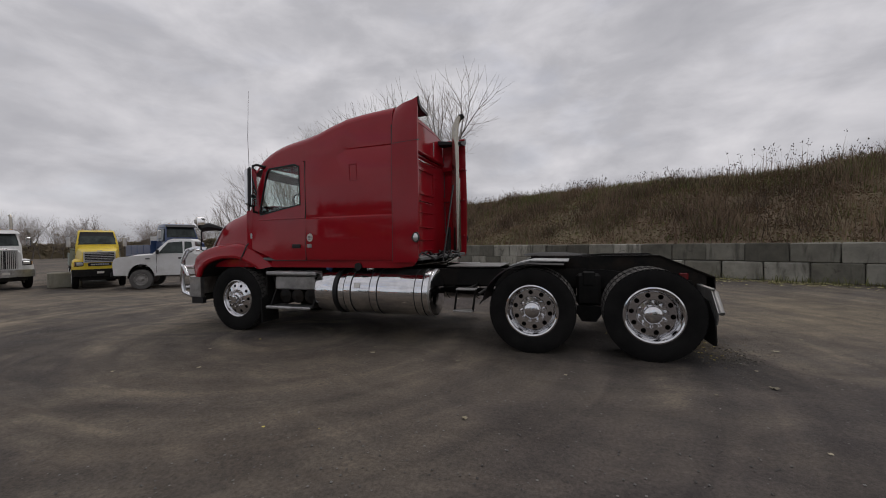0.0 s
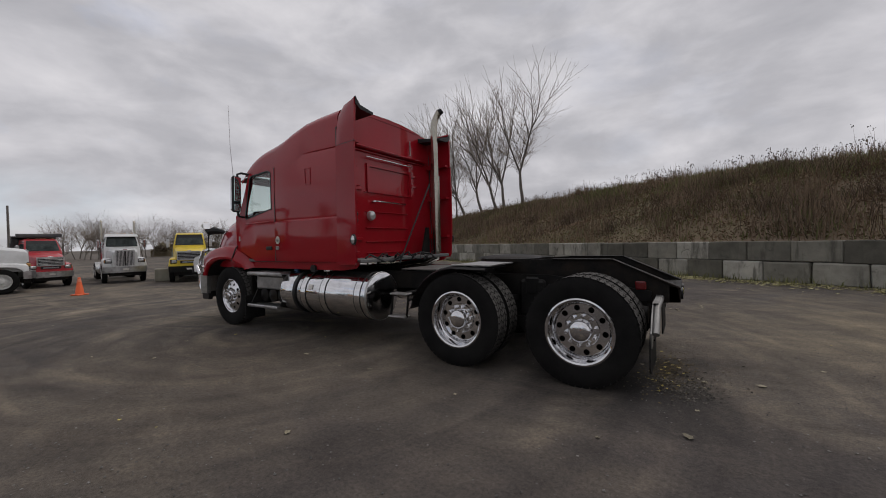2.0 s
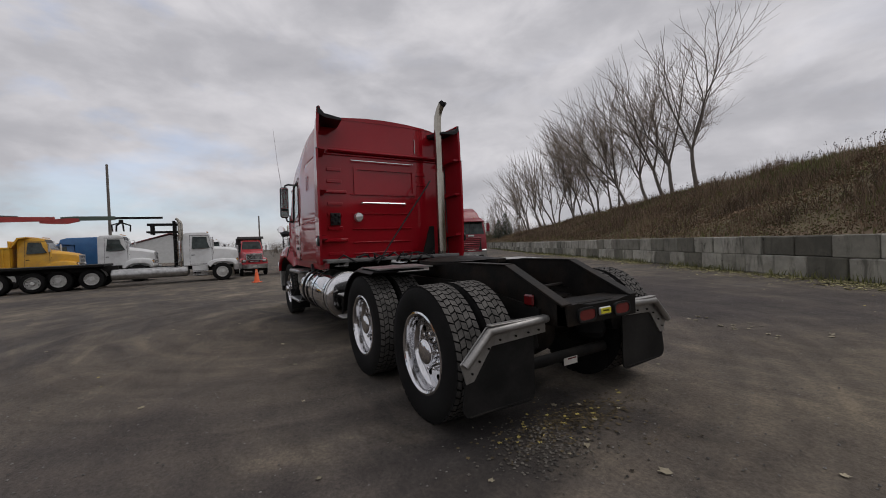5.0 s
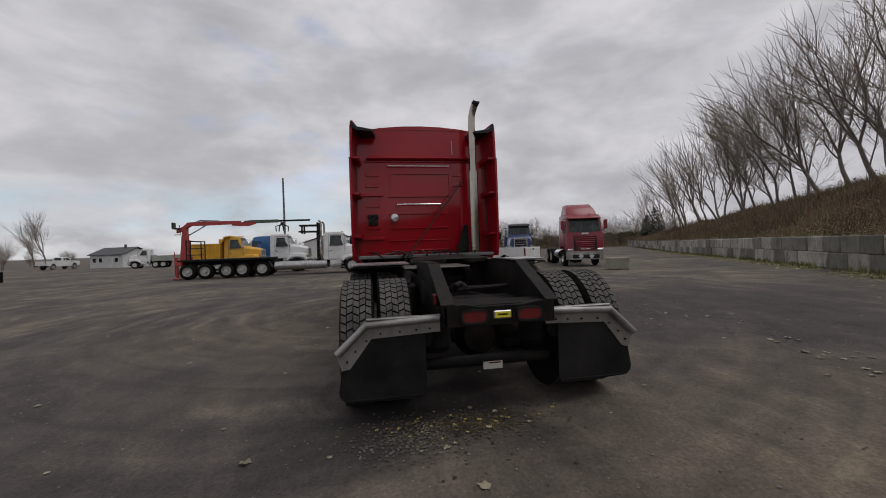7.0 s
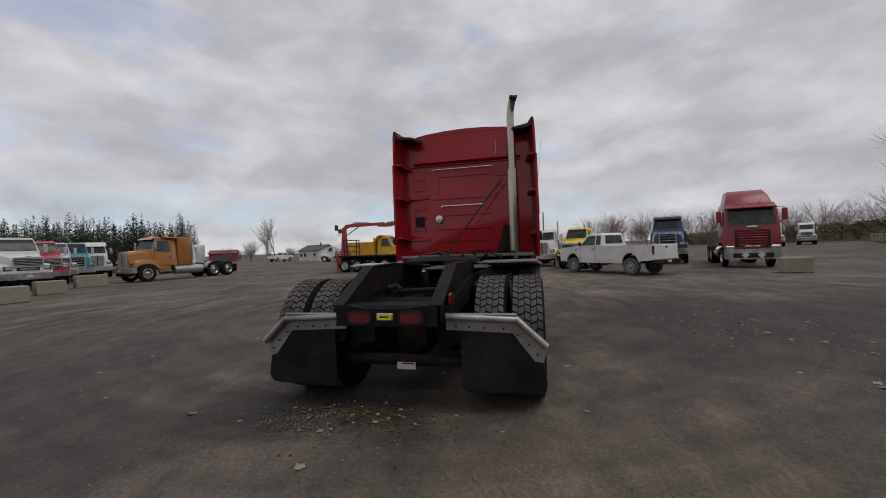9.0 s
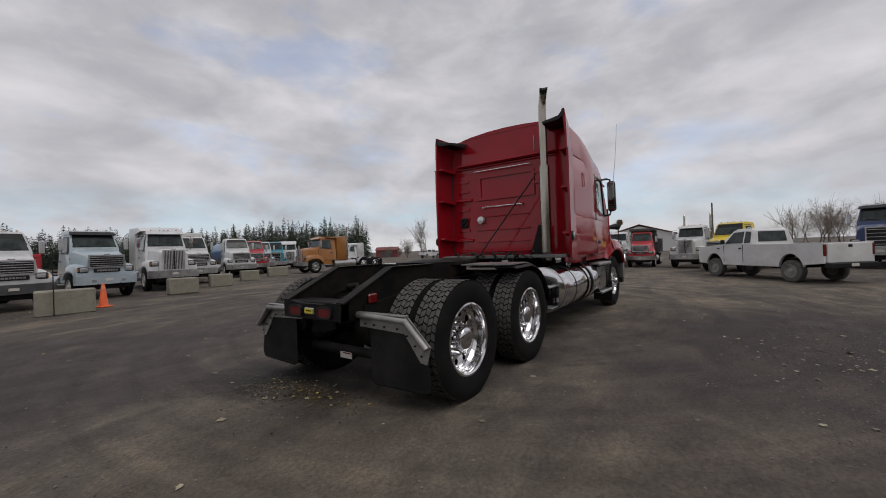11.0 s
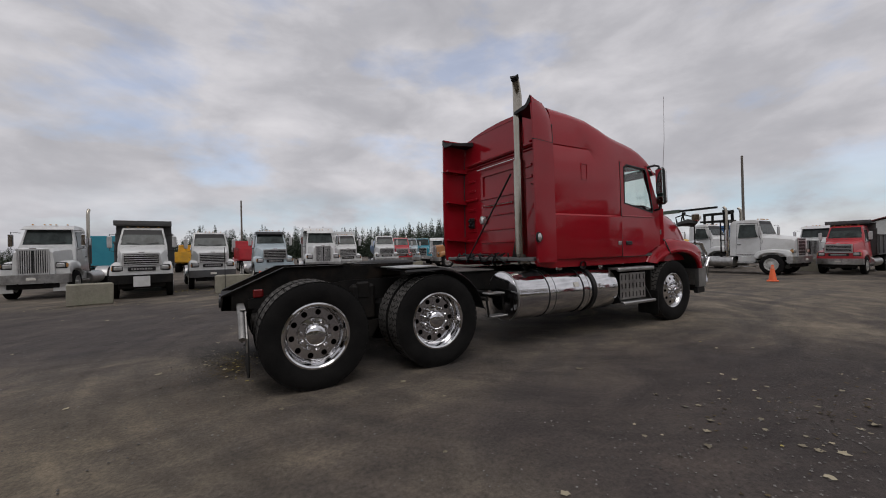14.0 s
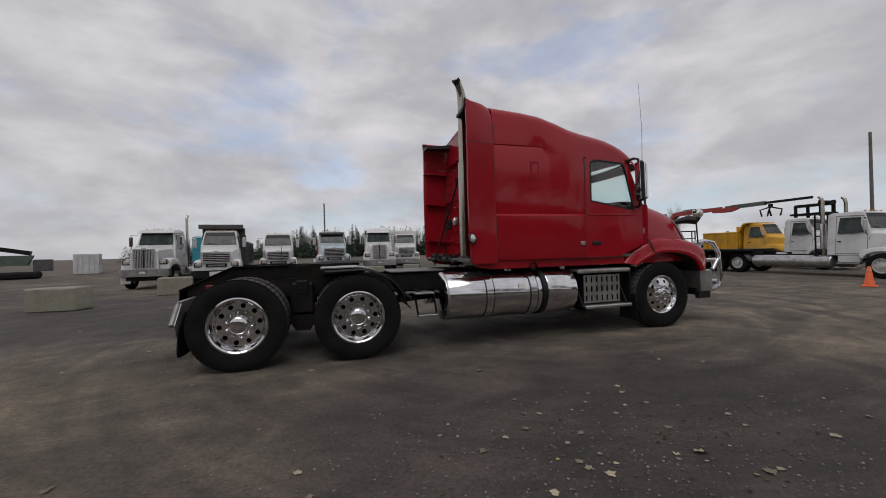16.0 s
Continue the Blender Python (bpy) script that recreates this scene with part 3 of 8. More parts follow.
def rear_rim():
    g = Geo().lathe([(0.300, 0.10), (0.318, 0.105), (0.320, 0.118), (0.305, 0.122), (0.290, 0.112), (0.283, 0.09), (0.276, 0.03), (0.262, 0.015), (0.250, -0.012)], (0, 0, 0), "y", 48)
    disc_with_holes(g, 0.165, 0.252, 0.215, 0.028, 10, lambda r: -0.012)
    g.lathe([(0.166, -0.012), (0.160, 0.0), (0.10, 0.004)], (0, 0, 0), "y", 40)
    ring_of(g, 10, 0.138, 0.0, 0.052, 0.019, 0.0)
    return mesh_of("wheel", g, CHROME, 32)


def wheel_back(r, y):
    """The dark well behind the disc's hand holes."""
    return mesh_of("wheel_well", Geo().lathe([(r, y), (r, -0.12), (0.0005, -0.13)], (0, 0, 0), "y", 36), FRAME, 32)


def rear_hub():
    g = Geo().lathe([(0.104, -0.005), (0.104, 0.075), (0.098, 0.088), (0.075, 0.10), (0.04, 0.108), (0.0005, 0.11)], (0, 0, 0), "y", 36)
    return mesh_of("hub_cap", g, CHROME, 40)


def front_rim():
    g = Geo().lathe([(0.285, 0.085), (0.305, 0.09), (0.308, 0.104), (0.295, 0.108), (0.284, 0.10), (0.276, 0.075), (0.270, 0.068), (0.258, 0.074)], (0, 0, 0), "y", 48)
    disc_with_holes(g, 0.150, 0.260, 0.212, 0.024, 10, lambda r: 0.074 + (0.26 - r) * 0.28)
    g.lathe([(0.151, 0.105), (0.10, 0.108)], (0, 0, 0), "y", 40)
    ring_of(g, 10, 0.132, 0.10, 0.150, 0.019)
    return mesh_of("wheel", g, CHROME, 32)


def front_hub():
    g = Geo().lathe([(0.10, 0.10), (0.098, 0.125), (0.085, 0.132), (0.07, 0.135), (0.068, 0.17), (0.06, 0.182), (0.03, 0.188), (0.0005, 0.188)], (0, 0, 0), "y", 36)
    return mesh_of("hub_cap", g, CHROME, 40)


def tractor():
    T = thing("tractor_unit", "dark red sleeper tractor unit with polished tanks on the asphalt", "truck")
    TR, TW = 0.522, 0.265
    tyre, tread = tyre_mesh(TR, TW, 0.295), tread_mesh(TR, TW)
    ftread = tread_mesh(TR, TW, 44)
    rim, hub, frim, fhub = rear_rim(), rear_hub(), front_rim(), front_hub()
    rback, fback = wheel_back(0.262, -0.04), wheel_back(0.285, 0.05)
    for side in (1, -1):
        for x in (0.0, 1.335):
            for y, outer in ((1.035, True), (0.735, False)):
                if outer:
                    w = part("wheel", rim, None, T, "polished aluminium wheel")
                    part("hub_cap", hub, None, w)
                    part("wheel_well", rback, None, w, "black wheel well behind the disc")
                else:
                    w = part("wheel", mesh_of("wheel", Geo().lathe([(0.30, -0.11), (0.30, 0.11), (0.22, 0.11), (0.22, -0.11)], (0, 0, 0), "y", 28, True), FRAME), None, T, "black inner dual wheel")
                w.matrix_local = pose(x, side * y, 0.515, 0, 23 * x + 11 * side, 0 if side > 0 else 180)
                part("tyre", tyre, None, w)
                part("tread", tread, None, w)
        w = part("wheel", frim, None, T, "polished aluminium steer wheel")
        w.matrix_local = pose(6.08, side * 0.97, 0.515, 0, 17, 0 if side > 0 else 180)
        part("hub_cap", fhub, None, w)
        part("wheel_well", fback, None, w, "black wheel well behind the disc")
        part("tyre", tyre, None, w)
        part("tread", ftread, None, w)

    # chassis
    for side in (1, -1):
        g = Geo().prism([(-0.55, 0.74), (-0.2, 0.72), (5.9, 0.72), (6.7, 0.66), (6.7, 0.86), (5.9, 0.98), (0.5, 0.98), (-0.55, 0.84)], side * 0.385, side * 0.425)
        g.prism([(0.0, 0.72), (5.9, 0.72), (5.9, 0.735), (0.0, 0.735)], side * 0.33, side * 0.425)
        part("frame_rail", g, FRAME, T, "black steel frame rail")
        # sloping guide plate at the tail
        g = Geo().prism([(0.95, 0.95), (0.95, 1.10), (0.45, 1.125), (-0.22, 1.125), (-0.86, 0.845), (-0.88, 0.70), (-0.60, 0.68), (-0.2, 0.86), (0.3, 0.9)], side * 0.36, side * 0.40)
        g.box((0.12, side * 0.39, 1.128), (0.70, 0.10, 0.02), 0.004)
        g.box((-0.545, side * 0.39, 0.99), (0.72, 0.10, 0.02), 0.004, Matrix.Rotation(radians(-23.6), 3, "Y"))
        part("guide_plate", g, GREASE, T, "greasy black sloped plate at the frame end")
    for x in (0.62, 1.0, 2.0, 3.0, 4.2, 5.4):
        part("cross_member", Geo().box((x, 0, 0.80), (0.10, 0.76, 0.14), 0.01), FRAME, T)
    # tail beam with the lamps
    g = Geo().prism([(-0.40, 0.70), (0.40, 0.70), (0.40, 0.845), (0.28, 0.85), (0.16, 0.83), (-0.16, 0.83), (-0.28, 0.85), (-0.40, 0.845)], -0.885, -0.79, "x")
    g.box((-0.72, 0, 0.83), (0.22, 0.74, 0.03), 0.01)
    beam = part("tail_beam", g, GREASE, T, "black tail beam")
    for y in (0.205, -0.205):
        g = Geo().prism([(y + 0.085 * math.copysign(abs(math.cos(a)) ** 0.5, math.cos(a)), 0.765 + 0.038 * math.copysign(abs(math.sin(a)) ** 0.6, math.sin(a))) for a in np.linspace(0, 2 * math.pi, 24, endpoint=False)], -0.90, -0.87, "x")
        part("tail_lamp", g, TAIL, beam, "oval red tail lamp")
        g = Geo().border([(y + 0.10 * math.copysign(abs(math.cos(a)) ** 0.5, math.cos(a)), 0.765 + 0.052 * math.copysign(abs(math.sin(a)) ** 0.6, math.sin(a))) for a in np.linspace(0, 2 * math.pi, 24, endpoint=False)],
                        [(y + 0.085 * math.copysign(abs(math.cos(a)) ** 0.5, math.cos(a)), 0.765 + 0.038 * math.copysign(abs(math.sin(a)) ** 0.6, math.sin(a))) for a in np.linspace(0, 2 * math.pi, 24, endpoint=False)], -0.905, -0.87, "x")
        part("lamp_bezel", g, PLASTIC, beam)
    g = Geo().box((-0.893, 0, 0.768), (0.02, 0.135, 0.058), 0.008)
    part("plate_frame", g, STEEL, beam)
    g = Geo().box((-0.905, 0, 0.77), (0.008, 0.115, 0.042), 0.003)
    part("tag", g, YELLOW_TAG, beam, "small yellow tag")
    part("tag_writing", Geo().box((-0.911, 0, 0.770), (0.004, 0.07, 0.012)), surface("tag_ink", (0.35, 0.30, 0.02), rough=0.6), beam)
    # low rear bar with its sticker
    part("rear_bar", Geo().tube([(-0.47, 0.52, 0.36), (-0.47, -0.52, 0.36)], 0.045, 12), FRAME, T, "black round cross bar under the tail")
    g = Geo().box((-0.522, -0.03, 0.325), (0.006, 0.16, 0.055))
    st = part("sticker", g, LABEL, T, "white sticker with a red edge")
    part("sticker_edge", Geo().box((-0.527, -0.045, 0.344), (0.004, 0.10, 0.010)), TAIL, st)
    # drive axles, springs and airbags
    for x in (0.0, 1.32):
        g = Geo().tube([(x, 0.6, 0.515), (x, -0.6, 0.515)], 0.085, 14)
        g.lathe([(0.0005, -0.2), (0.14, -0.18), (0.21, -0.06), (0.21, 0.06), (0.14, 0.16), (0.0005, 0.2)], (x, 0, 0.515), "x", 20)
        part("axle", g, GREASE, T, "greasy drive axle")
        for s in (1, -1):
            part("airbag", Geo().lathe([(0.10, -0.13), (0.13, -0.08), (0.12, 0.0), (0.13, 0.08), (0.10, 0.13), (0.0005, 0.13)], (x - 0.35, s * 0.42, 0.60), "z", 18), RUBBER, T)
    part("axle", Geo().tube([(6.05, 0.95, 0.5), (6.05, 0.7, 0.44), (6.05, -0.7, 0.44), (6.05, -0.95, 0.5)], 0.06, 10), GREASE, T)
    part("drive_shaft", Geo().tube([(1.32, 0, 0.52), (4.2, 0, 0.72)], 0.06, 12), GREASE, T)
    # air cylinders, hoses and torque rods in the tail bay
    g = Geo().tube([(-0.15, 0.25, 0.92), (-0.15, -0.28, 0.94)], 0.018, 8)
    g.tube([(-0.15, 0.25, 0.92), (-0.18, 0.2, 0.96), (-0.12, 0.15, 0.97), (-0.15, 0.1, 0.93)], 0.03, 8)
    g.tube([(-0.3, 0.3, 0.8), (0.6, 0.1, 0.78)], 0.035, 10).tube([(-0.3, -0.3, 0.8), (0.6, -0.1, 0.78)], 0.035, 10)
    g.box((-0.1, 0, 0.80), (0.25, 0.7, 0.10), 0.02)
    part("tail_gear", g, GREASE, T, "greasy rods and valves in the tail bay")
    for s in (1, -1):
        for x in (-0.42, 1.75):
            part("brake_chamber", Geo().lathe([(0.0005, -0.12), (0.085, -0.11), (0.095, 0.0), (0.085, 0.11), (0.0005, 0.12)], (x, s * 0.55, 0.62), "x", 16), FRAME, T)
        g = Geo().box((0.66, s * 0.50, 0.72), (0.30, 0.10, 0.42), 0.03).box((0.66, s * 0.53, 0.86), (0.16, 0.06, 0.20), 0.02)
        g.prism([(0.45, 0.5), (0.87, 0.5), (0.75, 0.30), (0.57, 0.30)], s * 0.46, s * 0.56)
        part("suspension_hanger", g, FRAME, T, "black suspension hanger between the drive wheels")
        # side marker lamp on the guide plate
        part("side_marker", Geo().box((-0.53, s * 0.425, 0.855), (0.11, 0.03, 0.09), 0.012), TAIL, T, "red side marker lamp")

    # fifth wheel
    g = Geo()
    top = [(0.62, 0.16), (0.72, 0.36), (0.95, 0.45), (1.30, 0.45), (1.42, 0.32), (1.42, -0.32), (1.30, -0.45), (0.95, -0.45), (0.72, -0.36), (0.62, -0.16), (0.84, -0.06), (0.95, -0.05), (0.98, 0.0), (0.95, 0.05), (0.84, 0.06)]
    g.prism(top, 1.125, 1.165, "z")
    for s in (1, -1):
        g.box((1.05, s * 0.33, 1.06), (0.35, 0.10, 0.13), 0.02)
    g.lathe([(0.43, 1.16), (0.38, 1.178), (0.22, 1.196), (0.0005, 1.20)], (1.16, 0, 0), "z", 32)
    part("fifth_wheel", g, GREASE, T, "greasy black fifth wheel plate")

    # quarter fenders over the front drive axle
    for s in (1, -1):
        outer, secs = [], []
        pts = [(1.98, 0.60)] + [(1.32 + 0.64 * math.cos(a), 0.515 + 0.60 * math.sin(a)) for a in np.radians([12, 24, 36, 48, 60, 72, 84])] + [(1.20, 1.105), (0.95, 1.10)]
        secs = [[(x, s * 0.58, z), (x, s * 1.15, z), (x, s * 1.175, z - 0.02), (x, s * 1.17, z - 0.028), (x, s * 1.15, z - 0.012), (x, s * 0.58, z - 0.012)] for x, z in pts]
        f = part("quarter_fender", Geo().loft(secs, ring=True, ends=True), PLASTIC, T, "black quarter fender over the drive wheel")
        pts2 = [(1.72, 0.985), (1.60, 1.055), (1.50, 1.088), (1.35, 1.118), (0.90, 1.112)]
        secs = [[(x, s * 0.50, z + 0.004), (x, s * 1.12, z + 0.004), (x, s * 1.12, z + 0.016), (x, s * 0.50, z + 0.016)] for x, z in pts2[1:]]
        part("top_plate", Geo().loft(secs, ring=True, ends=True), STEEL, f, "pale aluminium top plate")
        part("fender_bar", Geo().tube([(2.0, s * 0.42, 0.72), (2.0, s * 1.15, 0.70)], 0.022, 8), FRAME, f)
        # mud flap with its angled hanger
        x = -0.60
        hang = [(s * 0.42, 0.805), (s * 0.965, 0.785), (s * 1.18, 0.575), (s * 1.14, 0.44), (s * 1.08, 0.45), (s * 0.925, 0.655), (s * 0.42, 0.675)]
        h = part("flap_hanger", Geo().prism(hang, x - 0.006, x + 0.006, "x").box((x - 0.02, s * 0.69, 0.798), (0.05, 0.54, 0.012), 0.003).tube([(x - 0.035, s * 0.43, 0.78), (x - 0.035, s * 0.96, 0.76), (x - 0.035, s * 1.165, 0.565)], 0.028, 12), DULLSTEEL, T, "dull metal mudflap hanger with a rolled top edge")
        for y, z in ((0.50, 0.74), (0.60, 0.735), (0.72, 0.73), (0.86, 0.725), (0.96, 0.68), (1.04, 0.61), (1.10, 0.54)):
            part("bolt", Geo().lathe([(0.0075, -0.012), (0.0075, -0.0), (0.0005, 0.0)], (x - 0.012, s * y, z - 0.035), "x", 6), FRAME, h)
        flap = [(s * 0.53, 0.69), (s * 0.93, 0.67), (s * 1.13, 0.50), (s * 1.165, 0.28), (s * 1.155, 0.24), (s * 1.13, 0.215), (s * 1.09, 0.205), (s * 0.60, 0.19), (s * 0.565, 0.196), (s * 0.54, 0.215), (s * 0.53, 0.25)]
        fl = part("mudflap", Geo().prism(flap, x + 0.008, x + 0.02, "x"), FLAP, T, "black rubber mudflap")
        part("flap_edge", Geo().box((x + 0.004, s * 0.85, 0.216), (0.008, 0.54, 0.010), 0.003), FRAME, fl)
        # step behind the tank
        st = part("frame_step", Geo().box((2.18, s * 1.06, 0.755), (0.26, 0.14, 0.02), 0.006), STEEL, T, "small open two-rung step behind the fuel tank")
        part("step_rung", Geo().box((2.22, s * 1.06, 0.47), (0.26, 0.14, 0.02), 0.006), STEEL, st)
        for x0 in (2.06, 2.31):
            part("step_side", Geo().tube([(x0, s * 1.06, 0.74), (x0 + 0.04, s * 1.06, 0.46)], 0.014, 8), FRAME, st)
        part("step_bracket", Geo().tube([(2.18, s * 0.42, 0.75), (2.18, s * 1.0, 0.745)], 0.02, 8), FRAME, st)

        # fuel tank and the shorter tank ahead of it
        cy, cz, R = s * 0.87, 0.675, 0.325
        x0, x1, x2, x3 = (2.66, 4.08, 4.17, 4.47) if s > 0 else (2.47, 3.86, 3.96, 4.43)
        def barrel(x0, x1):
            return Geo().lathe([(0.0005, x0 - 0.035), (R * 0.55, x0 - 0.032), (R * 0.88, x0 - 0.018), (R * 0.985, x0 - 0.002), (R, x0 + 0.012), (R, x1 - 0.012), (R * 0.985, x1 + 0.002), (R * 0.88, x1 + 0.018), (R * 0.55, x1 + 0.032), (0.0005, x1 + 0.035)], (0, cy, cz), "x", 64)
        tank = part("fuel_tank", barrel(x0, x1), CHROME, T, "polished aluminium fuel tank")
        part("seam", Geo().lathe([(R + 0.001, x0 + 0.002), (R + 0.006, x0 + 0.006), (R + 0.006, x0 + 0.020), (R + 0.001, x0 + 0.024)], (0, cy, cz), "x", 64), STEEL, tank)
        for x in ((x0 + 0.16, x0 + 0.84, x1 - 0.16) if s > 0 else (x0 + 0.60, x1 - 0.13)):
            part("tank_strap", Geo().lathe([(R + 0.001, x - 0.05), (R + 0.007, x - 0.05), (R + 0.007, x + 0.05), (R + 0.001, x + 0.05)], (0, cy, cz), "x", 64), CHROME, tank, "polished strap")
            g = Geo()
            for dx in (-0.056, 0.056):
                g.lathe([(R + 0.001, x + dx - 0.007), (R + 0.005, x + dx - 0.007), (R + 0.005, x + dx + 0.007), (R + 0.001, x + dx + 0.007)], (0, cy, cz), "x", 64)
            part("strap_rubber", g, PLASTIC, tank)
        part("tank_label", Geo().box((x1 - 0.32, s * (abs(cy) + R * 0.955), cz + R * 0.34), (0.09, 0.006, 0.07), 0, Matrix.Rotation(radians(20) * s, 3, "X")), LABEL, tank)
        part("filler_cap", Geo().lathe([(0.06, 0), (0.062, 0.04), (0.055, 0.055), (0.0005, 0.055)], (x1 - 0.40, s * (abs(cy) + 0.05), cz + R - 0.01), "z", 18), CHROME, tank)
        small = part("fuel_tank", barrel(x2, x3), CHROME, T, "short polished tank ahead of the main fuel tank")
        part("filler_cap", Geo().lathe([(0.05, 0), (0.052, 0.06), (0.04, 0.075), (0.0005, 0.075)], (x3 - 0.09, s * (abs(cy) + 0.06), cz + R - 0.012), "z", 16), surface("blue_cap", (0.03, 0.10, 0.25), rough=0.4) if s > 0 else CHROME, small, "blue filler cap" if s > 0 else "")
        part("tank_band", Geo().lathe([(R - 0.02, x1 + 0.01), (R + 0.012, x1 + 0.015), (R + 0.012, x2 - 0.015), (R - 0.02, x2 - 0.01)], (0, cy, cz), "x", 48), PLASTIC, tank, "black band between the tanks")

        # side box with two steps
        g = Geo().box((4.91, s * 1.02, 0.955), (0.92, 0.34, 0.035), 0.01)
        g.box((4.91, s * 1.17, 0.94), (0.92, 0.05, 0.05), 0.015)
        sb = part("side_step", g, STEEL, T, "pale aluminium upper entry step")
        g = Geo().box((4.98, s * 1.06, 0.425), (0.82, 0.26, 0.03), 0.01).box((4.98, s * 1.18, 0.415), (0.82, 0.03, 0.045), 0.012)
        part("lower_step", g, STEEL, sb)
        for x0 in (4.54, 5.32):
            part("step_bracket", Geo().prism([(s * 0.6, 0.88), (s * 1.08, 0.88), (s * 1.02, 0.70), (s * 1.16, 0.44), (s * 1.02, 0.40), (s * 0.6, 0.42)], x0 - 0.012, x0 + 0.012, "x"), FRAME, sb)
        if s > 0:
            part("battery_cover", Geo().box((4.93, s * 0.90, 0.79), (0.80, 0.30, 0.22), 0.02), STEEL, sb, "dented aluminium box cover")
            for k in range(3):
                part("air_tank", Geo().lathe([(0.0005, -0.24), (0.07, -0.235), (0.105, -0.2), (0.11, -0.1), (0.11, 0.2), (0.0005, 0.24)], (4.68 + 0.235 * k, s * 0.82, 0.58), "y", 20), GREASE, sb, "black round air tank")
        else:
            # perforated guard panel
            g, cols, rws = Geo(), 7, 3
            x0, x1, z0, z1 = 4.60, 5.24, 0.47, 0.88
            yy = s * 1.10
            cw, ch = (x1 - x0) / cols, (z1 - z0) / rws
            for i in range(cols):
                for j in range(rws):
                    a, b, c, d = x0 + i * cw, x0 + (i + 1) * cw, z0 + j * ch, z0 + (j + 1) * ch
                    mx, mz = (a + b) / 2, (c + d) / 2
                    g.border([(a, c), (b, c), (b, d), (a, d)], [(mx - 0.014, mz - 0.042), (mx + 0.014, mz - 0.042), (mx + 0.014, mz + 0.042), (mx - 0.014, mz + 0.042)], yy - 0.004, yy + 0.004)
            guard = part("step_guard", g, STEEL, sb, "aluminium guard panel with slotted holes")
            bm = bmesh.new()
            bm.from_mesh(guard.data)
            bmesh.ops.remove_doubles(bm, verts=bm.verts[:], dist=0.0005)
            bm.to_mesh(guard.data)
            bm.free()
            part("guard_backing", Geo().box((4.92, s * 0.98, 0.67), (0.62, 0.05, 0.40), 0.01), FRAME, sb)
        # flap behind the steer wheel
        part("splash_flap", Geo().box((5.50, s * 0.98, 0.36), (0.02, 0.36, 0.40), 0.006), FLAP, T)

    # deck plate behind the sleeper
    g = Geo().box((2.25, 0, 1.01), (0.80, 0.92, 0.02), 0.006)
    part("deck_plate", g, DECK, T, "dark grimy deck plate behind the sleeper")

    # ---- sleeper and cab shell ----
    HW = 1.185
    edge = [(2.98, 3.255), (3.45, 3.225), (3.79, 3.185), (4.14, 3.08), (4.35, 2.995), (4.95, 2.90), (5.2, 2.82), (5.40, 2.71), (5.50, 2.62), (5.55, 2.55)]
    crown = [(2.98, 0.02), (3.6, 0.05), (4.2, 0.08), (4.8, 0.09), (5.55, 0.04)]
    def roof_half(x, base):
        """From the wall's foot up over the shoulder to the crown, on the side y > 0."""
        ze, c = along(edge, x), along(crown, x)
        out = [(x, HW + dy, z) for z, dy in base]
        r = 0.17
        for a in np.radians([8, 25, 42, 58, 74, 90]):
            out.append((x, HW - 0.015 - r + r * math.cos(a), ze - r + 0.02 + r * math.sin(a)))
        for k in (0.25, 0.5, 0.7, 0.85, 1.0):
            out.append((x, (HW - 0.015 - r) * (1 - k), ze + 0.02 + c * (1 - (1 - k) ** 2.2)))
        return out
    def both(half):
        return half + [(x, -y, z) for x, y, z in half[-2::-1]]
    wallbase = [(1.12, -0.012), (1.18, 0.0), (1.5, 0.008), (1.695, 0.012), (1.715, -0.012), (1.75, -0.008), (2.2, 0.0), (2.66, -0.004), (2.675, -0.014), (2.69, -0.004)]
    lastb = [(1.12, -0.012), (1.18, 0.0), (1.5, 0.008), (1.695, 0.012), (1.715, -0.012), (1.75, -0.008), (2.2, 0.0), (2.50, -0.002), (2.58, -0.004), (2.62, -0.004)]
    secs = [both(roof_half(x, wallbase if x < 3.9 else lastb)) for x in (3.04, 3.2, 3.5, 3.8)] + [both(roof_half(x, lastb)) for x in (3.95, 4.1, 4.3, 4.515)]
    shell = part("sleeper_shell", Geo().loft(secs), RED, T, "glossy dark red sleeper wall and roof")
    secs = [both(roof_half(x, [(min(2.575, along(edge, x) - 0.14), -0.02)])) for x in (4.515, 4.65, 4.85, 5.0, 5.15, 5.27, 5.36, 5.44, 5.50, 5.55)]
    part("roof", Geo().loft(secs), RED, T, "dark red cab roof")
    # narrow raised fairing along the middle of the roof
    secs = []
    for x, w, h in ((3.05, 0.94, 0.0), (3.4, 0.92, 0.012), (3.8, 0.88, 0.035), (4.2, 0.8, 0.03), (4.4, 0.70, -0.02)):
        z = along(edge, x) + 0.02
        secs.append([(x, w + 0.05, z - 0.02), (x, w, z + 0.02 + h * 0.5), (x, w * 0.8, z + 0.05 + h), (x, w * 0.4, z + 0.08 + h), (x, 0, z + 0.09 + h)])
    secs = [s_ + [(x, -y, z) for x, y, z in s_[-2::-1]] for s_ in secs]
    part("roof_fairing", Geo().loft(secs, ends=True), RED, T, "raised dark red roof fairing")

    # back wall with pressed panels
    half = roof_half(3.04, wallbase)
    poly = both([(p[0], p[1], p[2]) for p in half])
    g = Geo()
    g.add([(3.045, y * 0.995, z) for _, y, z in poly], [tuple(range(len(poly)))])
    bw = part("back_wall", g, RED, T, "dark red pressed back wall of the sleeper", smooth=0)
    def ridge(y0, y1, z, h=0.03, d=0.02, mat=RED, name="ridge"):
        part(name, Geo().box((3.045 - d / 2, (y0 + y1) / 2, z), (d, abs(y1 - y0), h), min(d, h) * 0.4), mat, bw)
